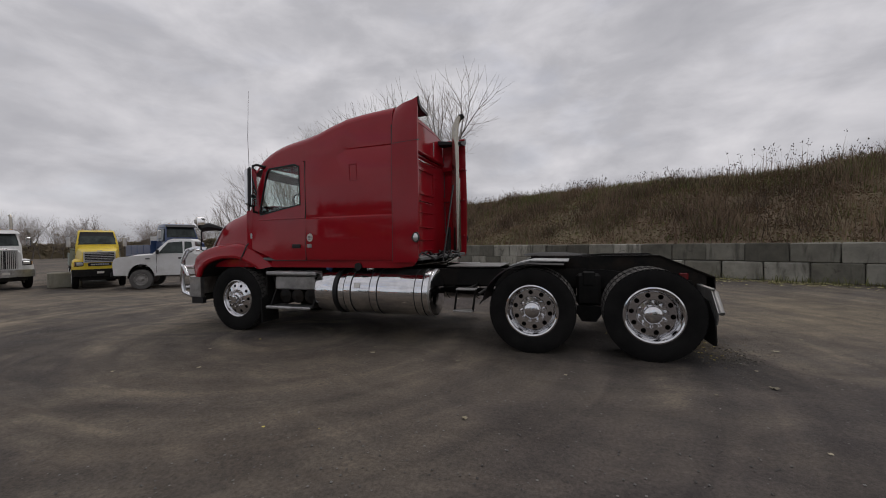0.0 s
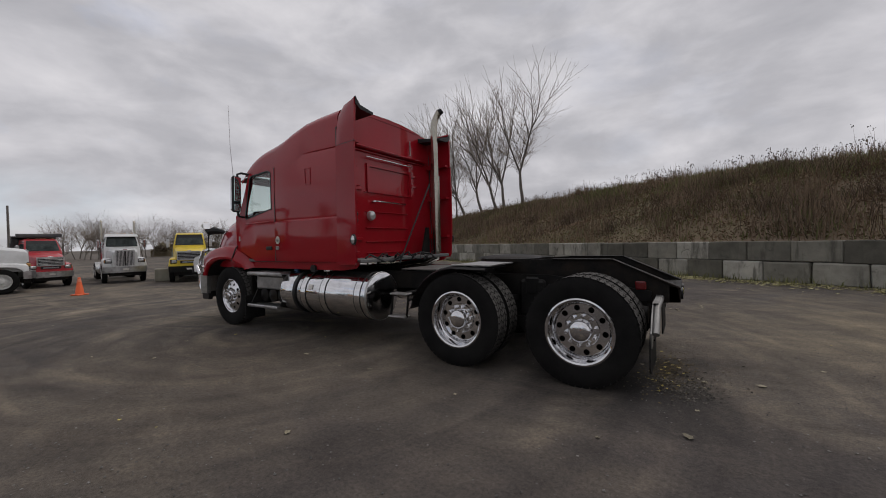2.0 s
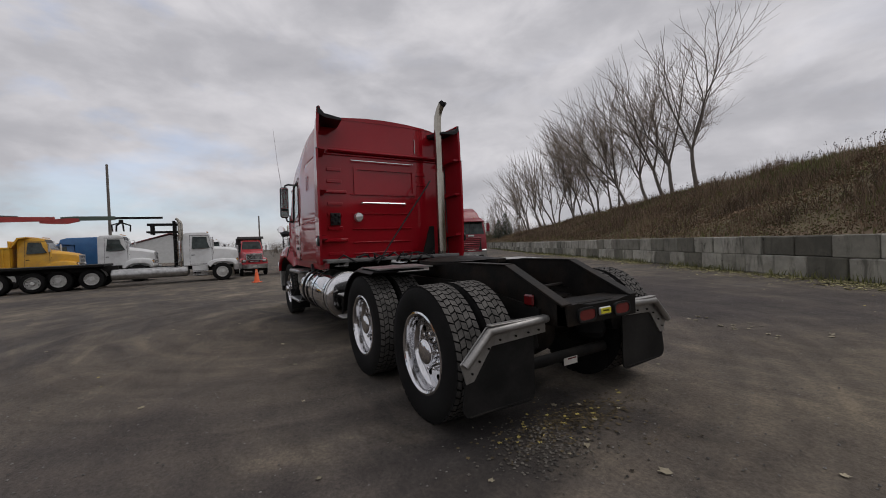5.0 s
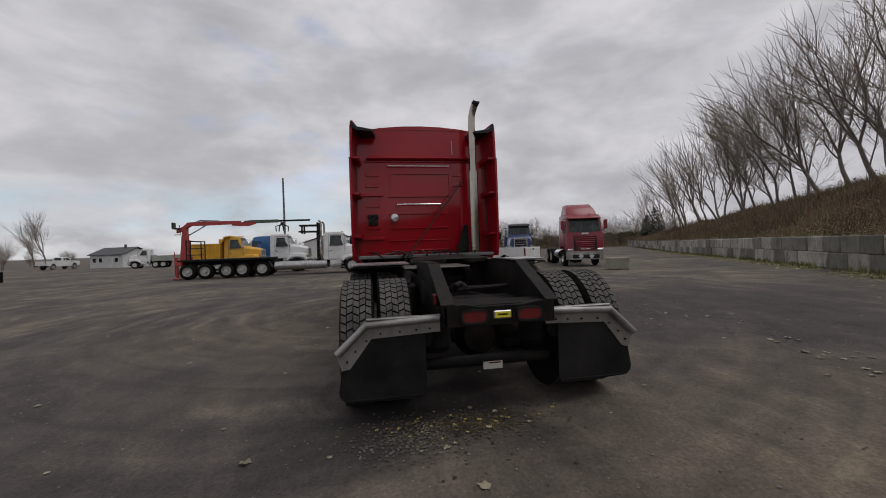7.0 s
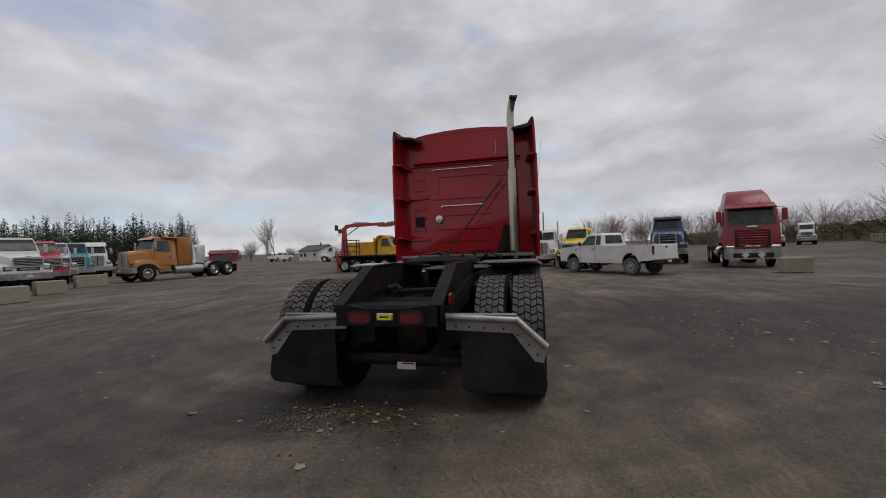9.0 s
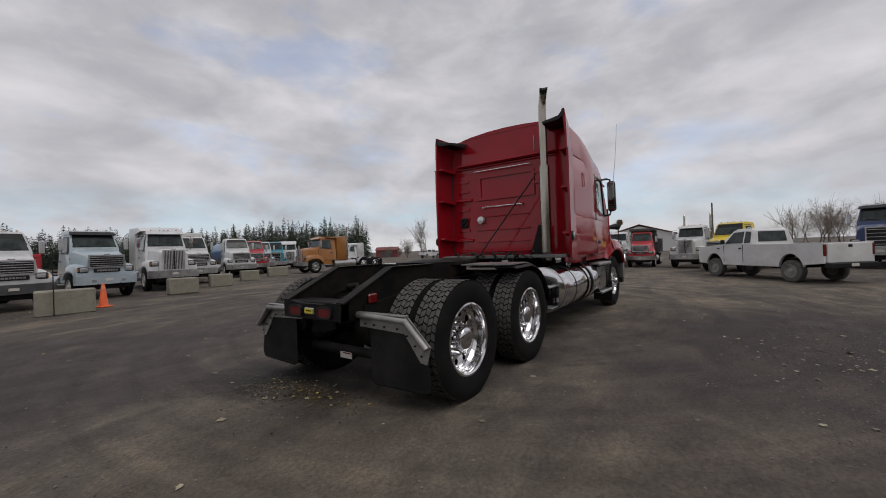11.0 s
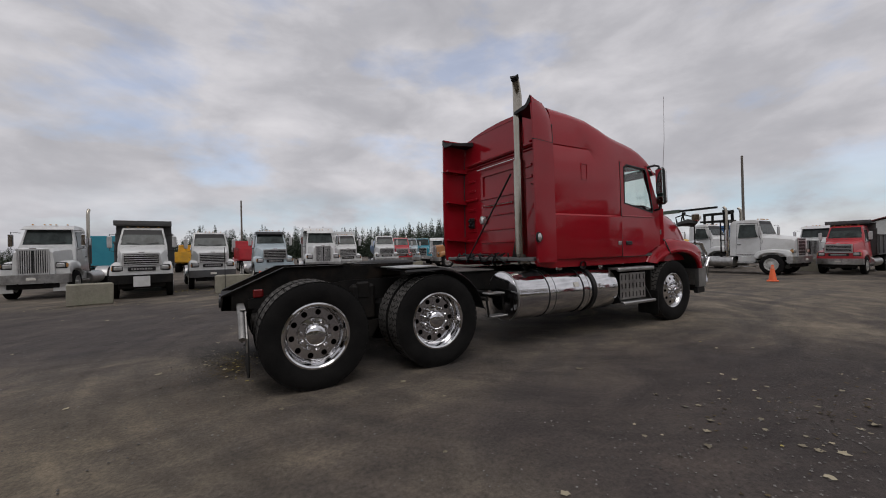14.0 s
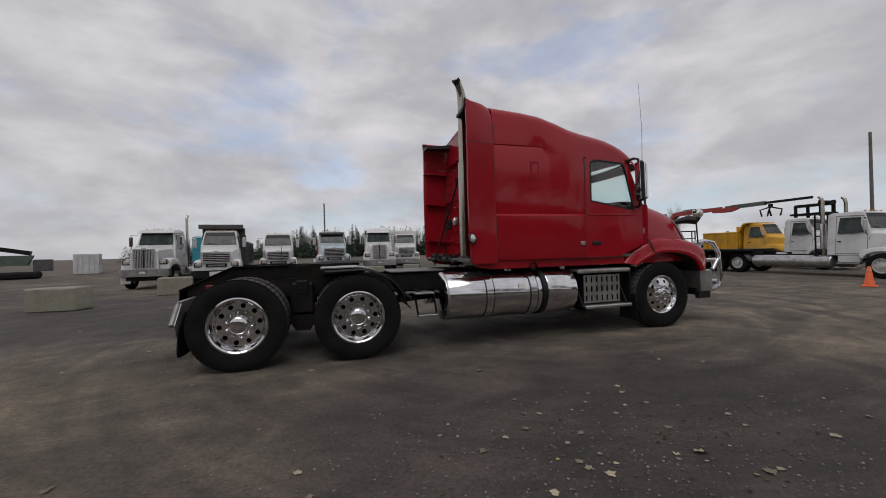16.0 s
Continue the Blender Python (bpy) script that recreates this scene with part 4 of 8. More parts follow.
    ridge(1.0, -0.95, 2.765, 0.05, 0.06)
    ridge(1.05, -1.0, 2.71, 0.03, 0.025)
    for z in (1.80, 1.585, 1.40, 1.225):
        ridge(0.60, -0.42, z, 0.02, 0.016)
    ridge(0.62, -0.40, 2.10, 0.02, 0.014)
    for z in (2.47, 2.29, 1.95, 1.78, 1.60, 1.235):
        ridge(1.02, 0.75, z, 0.05, 0.014)
    for z in (2.47, 2.3):
        ridge(-0.5, -0.72, z, 0.05, 0.014)
    ridge(1.10, 0.68, 2.13, 0.05, 0.03); ridge(1.10, 0.68, 1.44, 0.05, 0.03)
    # framed upper panel
    g = Geo().border([(0.555, 2.10), (-0.515, 2.10), (-0.515, 2.535), (0.555, 2.535)], [(0.50, 2.145), (-0.46, 2.145), (-0.46, 2.49), (0.50, 2.49)], 3.025, 3.05, "x")
    part("panel_frame", g, RED, bw)
    part("trim_bar", Geo().box((3.005, 0.07, 2.625), (0.02, 1.08, 0.018), 0.005), CHROME, bw, "thin chrome trim bar")
    g = Geo().tube([(3.0, 0.44, 1.965), (3.0, -0.29, 1.965)], 0.014, 8)
    for y in (0.44, -0.29):
        g.box((3.02, y, 1.965), (0.05, 0.05, 0.04), 0.01)
    part("grab_bar", g, CHROME, bw, "chrome grab bar")
    g = Geo().lathe([(0.068, 0.0), (0.068, -0.03), (0.058, -0.045), (0.0005, -0.05)], (3.04, 0.505, 1.745), "x", 24)
    part("work_lamp", g, LENS, bw, "round clear work lamp")
    part("bracket_plate", Geo().box((3.028, 0.865, 1.72), (0.02, 0.16, 0.17), 0.008), PLASTIC, bw, "small black plate")
    for dy, dz in ((0, -0.005), (0.05, 0.035), (-0.05, 0.03), (0.045, -0.045), (-0.045, -0.05), (0, 0.06)):
        part("hose_coupling", Geo().box((3.01, 0.865 + dy, 1.72 + dz), (0.03, 0.045, 0.045), 0.012), PLASTIC, bw)
    part("drip_line", Geo().box((3.035, -0.53, 2.97), (0.012, 0.012, 0.26), 0.003), STEEL, bw)
    g = Geo().prism([(-0.50, 1.12), (-0.74, 1.12), (-0.74, 1.6), (-0.66, 1.6)], 2.88, 2.90, "x")
    part("stack_brace", g, FRAME, T, "black brace beside the exhaust")

    # side extenders with their inner ribs
    for s in (1, -1):
        y = s * 1.20
        low = [(3.035, 1.08), (2.78, 1.09), (2.745, 1.15), (2.715, 1.6), (2.71, 2.2), (2.72, 2.676), (3.035, 2.68)]
        ex = part("side_extender", Geo().prism(low, y - 0.016, y + 0.016), RED_DULL, T, "dark red side extender behind the sleeper")
        # the upper piece curls inwards over the roof's edge
        secs = []
        for x, zt, yin in ((3.035, 3.245, 0.10), (2.94, 3.272, 0.07), (2.83, 3.29, 0.04), (2.72, 3.308, 0.02)):
            secs.append([(x, y, 2.682), (x, y, 2.9), (x, y - s * yin * 0.4, zt - 0.12), (x, y - s * yin, zt - 0.02), (x, y - s * (yin + 0.03), zt), (x, y - s * (yin + 0.05), zt - 0.02), (x, y - s * (yin * 0.4 + 0.04), zt - 0.14), (x, y - s * 0.03, 2.9), (x, y - s * 0.03, 2.682)])
        part("upper_extender", Geo().loft(secs, ring=True, ends=True), RED_DULL, ex)
        g = Geo().add([(2.70, y - s * 0.03, 3.305), (2.70, y - s * 0.12, 3.20), (2.70, y - s * 0.36, 3.16), (3.04, y - s * 0.36, 3.21), (3.04, y - s * 0.14, 3.225), (2.70, y - s * 0.03, 3.20), (2.70, y - s * 0.12, 3.14), (2.70, y - s * 0.36, 3.125), (3.04, y - s * 0.36, 3.135), (3.04, y - s * 0.05, 3.13)],
                      [(0, 1, 2, 3, 4), (9, 8, 7, 6, 5), (0, 5, 6, 1), (1, 6, 7, 2), (2, 7, 8, 3), (3, 8, 9, 4), (4, 9, 5, 0)])
        part("top_lip", g, PLASTIC, ex, "dark curled upper lip")
        for z in (2.68, 2.10, 1.46):
            part("inner_rib", Geo().prism([(2.76, z), (3.04, z - 0.03), (3.04, z + 0.05), (2.76, z + 0.03)], y - s * 0.02, y - s * 0.12), RED_DULL, ex)
        lx = 2.745
        part("marker_lamp", Geo().lathe([(0.052, 0.0), (0.052, 0.03), (0.03, 0.045), (0.0005, 0.048)], (lx + 0.02, s * 1.22, 1.425), "y", 20) if s > 0 else Geo().lathe([(0.052, 0.0), (0.052, -0.03), (0.03, -0.045), (0.0005, -0.048)], (lx + 0.02, s * 1.22, 1.425), "y", 20), LENS, ex, "round clear lamp with black ring")
        part("lamp_ring", Geo().lathe([(0.052, 0.0), (0.066, 0.0), (0.066, s * 0.028), (0.052, s * 0.03)], (lx + 0.02, s * 1.217, 1.425), "y", 20, True), PLASTIC, ex)

    # lower skirt under the cab and sleeper
    for s in (1, -1):
        g = Geo().prism([(2.80, 1.12), (2.86, 1.03), (3.0, 1.0), (5.25, 1.0), (5.25, 1.12)], s * 1.08, s * 1.145)
        part("sill", g, RED_DULL, T, "dark red sill under the cab")
        part("tank_vent", Geo().lathe([(0.055, -0.02), (0.055, 0.02), (0.0005, 0.02)], (3.62, s * 1.15, 1.02), "y", 18), PLASTIC, T)

    # doors with their windows
    for s in (1, -1):
        y = s * 1.18
        win = [(4.615, 1.915), (5.03, 1.85), (5.42, 1.785), (5.455, 1.83), (5.29, 2.465), (5.24, 2.52), (4.72, 2.545), (4.63, 2.50)]
        out = [(4.525, 1.12), (5.15, 1.12), (5.60, 1.30), (5.60, 1.87), (5.345, 2.50), (5.30, 2.565), (4.60, 2.585), (4.525, 2.55)]
        d = part("door", Geo().border(out, win, y - s * 0.035, y + s * 0.004), RED, T, "dark red cab door")
        def grown(k):
            cx, cz = 5.0, 2.17
            return [(cx + (px - cx) * k, cz + (pz - cz) * k) for px, pz in win]
        part("window_seal", Geo().border(grown(1.015), grown(0.955), y - s * 0.01, y + s * 0.009), PLASTIC, d)
        pane = part("window_pane", Geo().prism(grown(0.99), y - s * 0.014, y - s * 0.010), GLASS, d)
        pane.visible_shadow = False
        part("door_handle", Geo().box((4.70, y + s * 0.012, 1.335), (0.17, 0.025, 0.06), 0.012), PLASTIC, d, "black door handle")
        part("crease", Geo().box((5.02, y + s * 0.005, 1.715), (0.98, 0.012, 0.02), 0.005), RED, d)
        # small hatch outline and lock on the sleeper
        part("vent_frame", Geo().border([(3.60, 2.215), (3.73, 2.215), (3.74, 2.455), (3.61, 2.455)], [(3.612, 2.228), (3.718, 2.228), (3.728, 2.442), (3.622, 2.442)], s * 1.186, s * 1.191), RED_DULL, shell)
        part("lock_plate", Geo().box((4.44, s * 1.195, 1.335), (0.085, 0.02, 0.06), 0.012), STEEL, shell)
        if s > 0:
            part("round_badge", Geo().lathe([(0.055, 0), (0.055, 0.008), (0.0005, 0.010)], (4.43, 1.193, 1.455), "y", 24), LABEL, shell, "round pale badge")
            for k, w in ((0.018, 0.06), (0.0, 0.075), (-0.018, 0.05)):
                part("badge_writing", Geo().box((4.43, 1.204, 1.455 + k), (w, 0.003, 0.008)), INK, shell)
        # dark gap between door, sleeper and extender
        part("seam_line", Geo().box((4.519, s * 1.184, 1.85), (0.009, 0.016, 1.44)), INK, shell)
        part("seam_line", Geo().box((2.86, s * 1.205, 2.679), (0.33, 0.025, 0.007)), INK, shell)
        part("seam_line", Geo().box((3.04, s * 1.187, 2.03), (0.010, 0.034, 1.86)), INK, shell)
        # side mirror on two short arms
        mi = part("side_mirror", Geo().tube([(5.34, s * 1.15, 2.56), (5.42, s * 1.27, 2.585), (5.44, s * 1.34, 2.56), (5.44, s * 1.345, 2.47)], 0.02, 8), PLASTIC, T, "black side mirror with a chromed back on two arms")
        part("lower_arm", Geo().tube([(5.50, s * 1.17, 1.83), (5.47, s * 1.30, 1.84), (5.44, s * 1.345, 1.95)], 0.02, 8), PLASTIC, mi)
        aim = Matrix.Rotation(radians(9) * s, 3, "Z")
        mc = Vector((5.45, s * 1.36, 2.22))
        part("mirror_head", Geo().box(mc, (0.09, 0.185, 0.62), 0.035, aim), PLASTIC, mi)
        part("mirror_cover", Geo().box(mc + aim @ Vector((0.05, 0, 0)), (0.10, 0.17, 0.60), 0.045, aim), CHROME, mi, "chromed mirror back")
        part("mirror_pane", Geo().box(mc + aim @ Vector((-0.045, 0, 0.08)), (0.008, 0.145, 0.41), 0.003, aim), MIRROR, mi)
        part("mirror_pane", Geo().box(mc + aim @ Vector((-0.045, 0, -0.23)), (0.008, 0.145, 0.12), 0.003, aim), MIRROR, mi)
        # whip antenna
        an = part("antenna", Geo().tube([(5.46, s * 1.40, 2.45), (5.40, s * 1.50, 3.0), (5.29, s * 1.58, 3.72)], [0.006, 0.0045, 0.003], 6), WHIP, T, "thin pale whip antenna on the mirror")

    # cab front: pillars, windscreen, visor, firewall, floor
    for s in (1, -1):
        part("pillar", Geo().tube([(5.60, s * 1.12, 1.86), (5.36, s * 1.10, 2.53)], 0.05, 8), RED, T)
        part("cowl_panel", Geo().prism([(5.60, 1.0), (5.70, 1.0), (5.70, 1.86), (5.60, 1.88)], s * 0.9, s * 1.165), RED, T)
    secs = []
    for k in np.linspace(-1, 1, 13):
        bow = 0.24 * (1 - k * k)
        secs.append([(5.60 + bow, 1.10 * k, 1.86 + 0.05 * (1 - k * k)), (5.36 + bow * 0.7, 1.08 * k, 2.54 + 0.04 * (1 - k * k))])
    ws = part("windscreen", Geo().loft(secs), GLASS, T, "bowed windscreen")
    ws.visible_shadow = False
    secs = []
    for k in np.linspace(-1, 1, 13):
        bow = 0.2 * (1 - k * k)
        secs.append([(5.40 + bow, 1.10 * k, 2.56), (5.62 + bow, 1.13 * k, 2.47), (5.625 + bow, 1.13 * k, 2.455), (5.40 + bow, 1.10 * k, 2.54)])
    part("sun_visor", Geo().loft(secs, ring=True, ends=True), PLASTIC, T, "dark sun visor over the windscreen")
    g = Geo().box((5.62, 0, 1.45), (0.06, 2.2, 0.86), 0.02).box((4.2, 0, 1.13), (2.9, 2.25, 0.05), 0.01)
    part("cab_floor", g, INTERIOR, T)
    g = Geo().box((5.36, 0, 1.72), (0.36, 2.1, 0.28), 0.08)
    part("dashboard", g, INTERIOR, T, "grey dashboard")
    part("steering_wheel", Geo().tube([(5.08 + 0.09 * math.sin(a) * 0.6, 0.55 + 0.21 * math.cos(a), 1.98 + 0.19 * math.sin(a)) for a in np.linspace(0, 2 * math.pi, 25)], 0.014, 8), PLASTIC, T, "black steering wheel")
    for y in (0.55, -0.55):
        g = Geo().box((4.62, y, 1.50), (0.5, 0.5, 0.16), 0.05).box((4.38, y, 1.82), (0.14, 0.48, 0.62), 0.06, Matrix.Rotation(radians(-10), 3, "Y"))
        part("cab_seat", g, INTERIOR, T, "grey cab seat")

    # hood, fenders and nose
    hood_top = [(5.60, 2.03), (5.9, 1.985), (6.2, 1.905), (6.42, 1.82), (6.60, 1.70), (6.74, 1.54), (6.86, 1.40), (6.98, 1.28), (7.08, 1.14), (7.14, 0.98)]
    hood_w = [(5.60, 1.13), (5.9, 1.09), (6.2, 1.05), (6.5, 1.0), (6.75, 0.92), (6.9, 0.82), (7.05, 0.68), (7.14, 0.55)]
    fs = [(0.0, 1.02), (0.35, 1.01), (0.55, 0.99), (0.72, 0.945), (0.86, 0.86), (0.95, 0.70), (0.99, 0.42), (1.0, 0.0)]
    def on_hood(x, f, off=0.0):
        """A point of the hood's flank at the share f of its height, pushed out by off."""
        zt, w = along(hood_top, x), along(hood_w, x)
        return (x, w * along(fs, f) + off, 1.0 + (zt - 1.0) * f + off * 0.6)
    secs = []
    for x in (5.70, 5.8, 5.9, 6.1, 6.3, 6.42, 6.5, 6.6, 6.7, 6.78, 6.86, 6.94, 7.0, 7.06, 7.11, 7.14):
        secs.append(both([on_hood(x, f) for f in (0, 0.2, 0.35, 0.55, 0.64, 0.72, 0.80, 0.86, 0.91, 0.95, 0.98, 1.0)]))
    hood = part("hood", Geo().loft(secs), RED, T, "dark red sloping hood")
    for s in (1, -1):
        inner = [(6.70, 0.845), (6.66, 0.94), (6.56, 1.04), (6.41, 1.11), (6.22, 1.148), (6.02, 1.150), (5.82, 1.12), (5.64, 1.055), (5.50, 0.965)]
        outer = [(7.0, 0.845), (6.98, 1.02), (6.89, 1.17), (6.72, 1.29), (6.45, 1.37), (6.05, 1.41), (5.72, 1.37), (5.45, 1.24), (5.20, 1.01)]
        # finer stations along the arch
        def finer(poly, k=4):
            out = []
            for (x0, z0), (x1, z1) in zip(poly, poly[1:]):
                out += [(x0 + (x1 - x0) * j / k, z0 + (z1 - z0) * j / k) for j in range(k)]
            out.append(poly[-1])
            sm = [out[0]] + [tuple((out[i - 1][c] + 2 * out[i][c] + out[i + 1][c]) / 4 for c in (0, 1)) for i in range(1, len(out) - 1)] + [out[-1]]
            return sm
        fi, fo = finer(inner), finer(outer)
        secs = []
        for i, ((xi, zi), (xo, zo)) in enumerate(zip(fi, fo)):
            front = max(0.0, 1 - i / 9)
            def at(f, y):
                x = xi + (xo - xi) * f
                return (x, s * (y - front * 0.16 * f * f), zi + (zo - zi) * f)
            secs.append([at(0.0, 1.15), at(0.0, 1.20), at(0.06, 1.218), at(0.20, 1.222), at(0.30, 1.205), at(0.5, 1.195), at(0.75, 1.18), at(0.88, 1.155), at(0.97, 1.10), at(1.0, 1.03), at(1.0, 0.85)])
        fd = part("front_fender", Geo().loft(secs), RED, T, "dark red flared front fender")
        secs = [[(x + (6.05 - x) * 0.012, s * 1.17, z - 0.008), (x + (6.05 - x) * 0.012, s * 0.45, z - 0.008)] for x, z in fi]
        part("fender_liner", Geo().loft(secs), PLASTIC, fd, "black plastic wheel arch liner")
        part("fender_gap", Geo().tube([(5.67, s * 1.14, 1.42), (5.70, s * 1.190, 1.35), (5.74, s * 1.205, 1.26), (5.81, s * 1.222, 1.13)], 0.011, 6), INK, fd)
        part("arch_panel", Geo().box((5.36, s * 0.88, 0.76), (0.03, 0.56, 0.44), 0.01), FRAME, fd, "black panel behind the wheel arch")
        # dark slot in the hood's flank with a bright edge
        rows_ = [(6.43, 6.60, 0.83), (6.47, 6.62, 0.76), (6.51, 6.645, 0.68), (6.55, 6.67, 0.60), (6.58, 6.69, 0.52), (6.605, 6.70, 0.45)]
        secs = []
        for a, b, f in rows_:
            secs.append([(x, s * y, z) for x, y, z in (on_hood(a + (b - a) * k, f, 0.006) for k in (0, 0.33, 0.66, 1.0))])
        part("hood_slot", Geo().loft(secs), PLASTIC, hood, "dark slot in the hood side")
        part("slot_edge", Geo().tube([(x, s * y, z) for x, y, z in (on_hood(a + 0.02, f, 0.012) for a, b, f in rows_)], 0.008, 6), CHROME, hood)
        part("headlamp", Geo().loft([[(6.93, s * 1.085, 0.90), (7.0, s * 1.0, 0.89), (7.07, s * 0.86, 0.89), (7.13, s * 0.70, 0.89)], [(6.95, s * 1.09, 1.02), (7.02, s * 0.99, 1.05), (7.09, s * 0.85, 1.06), (7.14, s * 0.70, 1.06)], [(6.88, s * 1.05, 1.18), (6.95, s * 0.96, 1.23), (7.02, s * 0.86, 1.24), (7.06, s * 0.74, 1.22)]]), LENS, fd, "swept-back clear headlamp")
        # hood mirror on its black horn-shaped arm
        hm = part("hood_mirror", Geo().tube([(6.46, s * 0.86, 1.60), (6.58, s * 0.95, 1.64), (6.66, s * 1.03, 1.655), (6.73, s * 1.09, 1.64), (6.77, s * 1.12, 1.68)], [0.02, 0.04, 0.06, 0.06, 0.04], 8), PLASTIC, T, "black hood mirror arm")
        part("mirror_stay", Geo().tube([(6.74, s * 1.10, 1.64), (6.80, s * 1.07, 1.30)], 0.012, 6), PLASTIC, hm)
        part("mirror_bowl", Geo().box((6.775, s * 1.12, 1.735), (0.13, 0.17, 0.15), 0.06), LABEL, hm, "pale rounded mirror shell")
        part("mirror_pane", Geo().box((6.708, s * 1.14, 1.735), (0.012, 0.12, 0.11), 0.004, Matrix.Rotation(radians(-20 * s), 3, "Z")), MIRROR, hm)
        part("vent_line", Geo().box((5.675, s * 1.145, 1.69), (0.022, 0.03, 0.58)), INK, hood)
        part("side_reflector", Geo().box((5.62, s * 1.172, 1.50), (0.035, 0.012, 0.07), 0.004), STEEL, hood)
    # grille
    g = Geo().box((7.13, 0, 1.02), (0.06, 0.95, 0.34), 0.03)
    part("grille", g, PLASTIC, T, "black grille in the nose")
    for k in range(6):
        part("grille_bar", Geo().box((7.165, 0, 0.89 + 0.05 * k), (0.012, 0.9, 0.016), 0.004), CHROME, T)
    plan = [(6.72, 1.17), (6.98, 1.15), (7.14, 0.95), (7.22, 0.5), (7.22, -0.5), (7.14, -0.95), (6.98, -1.15), (6.72, -1.17), (6.72, -1.10), (6.94, -1.06), (7.06, -0.9), (7.10, -0.5), (7.10, 0.5), (7.06, 0.9), (6.94, 1.06), (6.72, 1.10)]
    bp = part("bumper", Geo().prism(plan, 0.52, 0.84, "z"), STEEL, T, "dull metal front bumper")
    part("bumper_skirt", Geo().prism([(x - 0.02, y * 0.985) for x, y in plan], 0.41, 0.515, "z"), PLASTIC, bp, "black lower bumper skirt")
    # bull bar
    g = Geo()
    for s in (1, -1):
        g.tube([(7.20, s * 0.92, 0.50), (7.34, s * 0.94, 0.56), (7.38, s * 0.94, 0.72), (7.36, s * 0.93, 1.12), (7.28, s * 0.91, 1.29), (7.16, s * 0.86, 1.33), (7.0, s * 0.78, 1.30)], 0.038, 10)
        g.tube([(7.02, s * 1.14, 0.86), (7.12, s * 1.14, 1.0), (7.3, s * 1.0, 1.02), (7.36, s * 0.92, 0.96)], 0.03, 10)
    for z in (0.62, 0.98):
        g.tube([(7.37, 0.94, z), (7.42, 0.5, z), (7.42, -0.5, z), (7.37, -0.94, z)], 0.038, 10)
    part("bull_bar", g, CHROME, T, "polished tube bull bar")

    # exhaust stack
    cx, cy = 2.81, -0.81
    bend = [(cx, cy, 2.40), (cx, cy, 3.30), (cx - 0.005, cy - 0.005, 3.42), (cx - 0.03, cy - 0.025, 3.52), (cx - 0.075, cy - 0.05, 3.60), (cx - 0.125, cy - 0.075, 3.645)]
    stk = part("exhaust_pipe", Geo().tube(bend, 0.058, 20, caps=False), STACKPIPE, T, "tall weathered exhaust stack with a curved tip")
    part("stack_mouth", Geo().tube([Vector(bend[-1]).lerp(Vector(bend[-2]), 0.9), Vector(bend[-1]).lerp(Vector(bend[-2]), -0.03)], 0.0605, 20), SOOT, stk, "sooty black pipe mouth")
    part("muffler", Geo().tube([(cx, cy, 1.22), (cx, cy, 2.44)], 0.066, 20), STACKPIPE, stk)
    part("heat_guard", Geo().loft([[(cx + 0.078 * math.cos(a), cy + 0.078 * math.sin(a), z) for a in np.radians(np.linspace(120, 330, 15))] for z in (1.20, 2.47)]), STACKPIPE, stk, "curved heat guard")
    part("stack_elbow", Geo().tube([(cx, cy, 1.25), (cx + 0.02, cy, 1.1), (cx + 0.15, cy + 0.1, 1.0), (3.4, -0.5, 0.95)], 0.065, 14), STACKPIPE, stk)
    # leaning air-line pole and coiled hoses
    part("hose_pole", Geo().tube([(2.66, 0.40, 1.06), (2.82, -0.64, 2.32)], 0.011, 8), PLASTIC, T, "thin black leaning hose line")
    random.seed(5)
    for k in range(5):
        y0 = 0.9 - 0.28 * k
        pts = [(2.75 + random.uniform(-.1, .15), y0 + random.uniform(-.1, .1) - 0.06 * j, 1.08 + 0.14 * math.sin(j * 0.9 + k) ** 2) for j in range(9)]
        part("air_hose", Geo().tube(pts, 0.014, 6), PLASTIC, T, "black coiled air hose")
    # cab and tail drawn to their lengths, heights and taper: the cab narrows towards the screen and the roof
    cab_x = [(2.5, 2.56), (2.69, 2.76), (2.81, 2.85), (3.0, 3.14), (3.045, 3.20), (4.43, 4.58), (5.45, 5.60), (5.7, 5.83), (6.05, 6.09), (6.6, 6.70), (7.14, 7.26), (7.42, 7.58)]
    cab_z = [(0.4, 0.40), (1.0, 1.03), (1.43, 1.45), (1.75, 1.825), (1.97, 2.04), (2.46, 2.53), (2.77, 2.83), (3.3, 3.325), (3.65, 3.70)]
    taper_x = [(2.69, 1.0), (3.04, 0.965), (4.3, 0.955), (4.65, 0.93), (5.5, 0.885), (5.7, 0.93), (6.0, 0.955), (7.4, 0.97)]
    taper_z = [(1.4, 1.0), (2.5, 0.985), (3.2, 0.965)]
    tail_x = [(-0.905, -0.82), (-0.53, -0.45), (0.0, 0.0)]
    tail_z = [(0.19, 0.19), (0.325, 0.335), (0.765, 0.806), (0.845, 0.885), (1.128, 1.165)]
    cab_parts = {"sleeper_shell", "roof", "roof_fairing", "back_wall", "side_extender", "sill", "door", "side_mirror", "antenna", "pillar", "cowl_panel", "windscreen", "sun_visor", "cab_floor", "dashboard", "steering_wheel", "cab_seat",
                 "hood", "front_fender", "hood_mirror", "grille", "grille_bar", "bumper", "bull_bar", "exhaust_pipe", "stack_brace", "hose_pole", "air_hose", "tank_vent"}
    tail_parts = {"tail_beam", "guide_plate", "rear_bar", "sticker", "side_marker"}
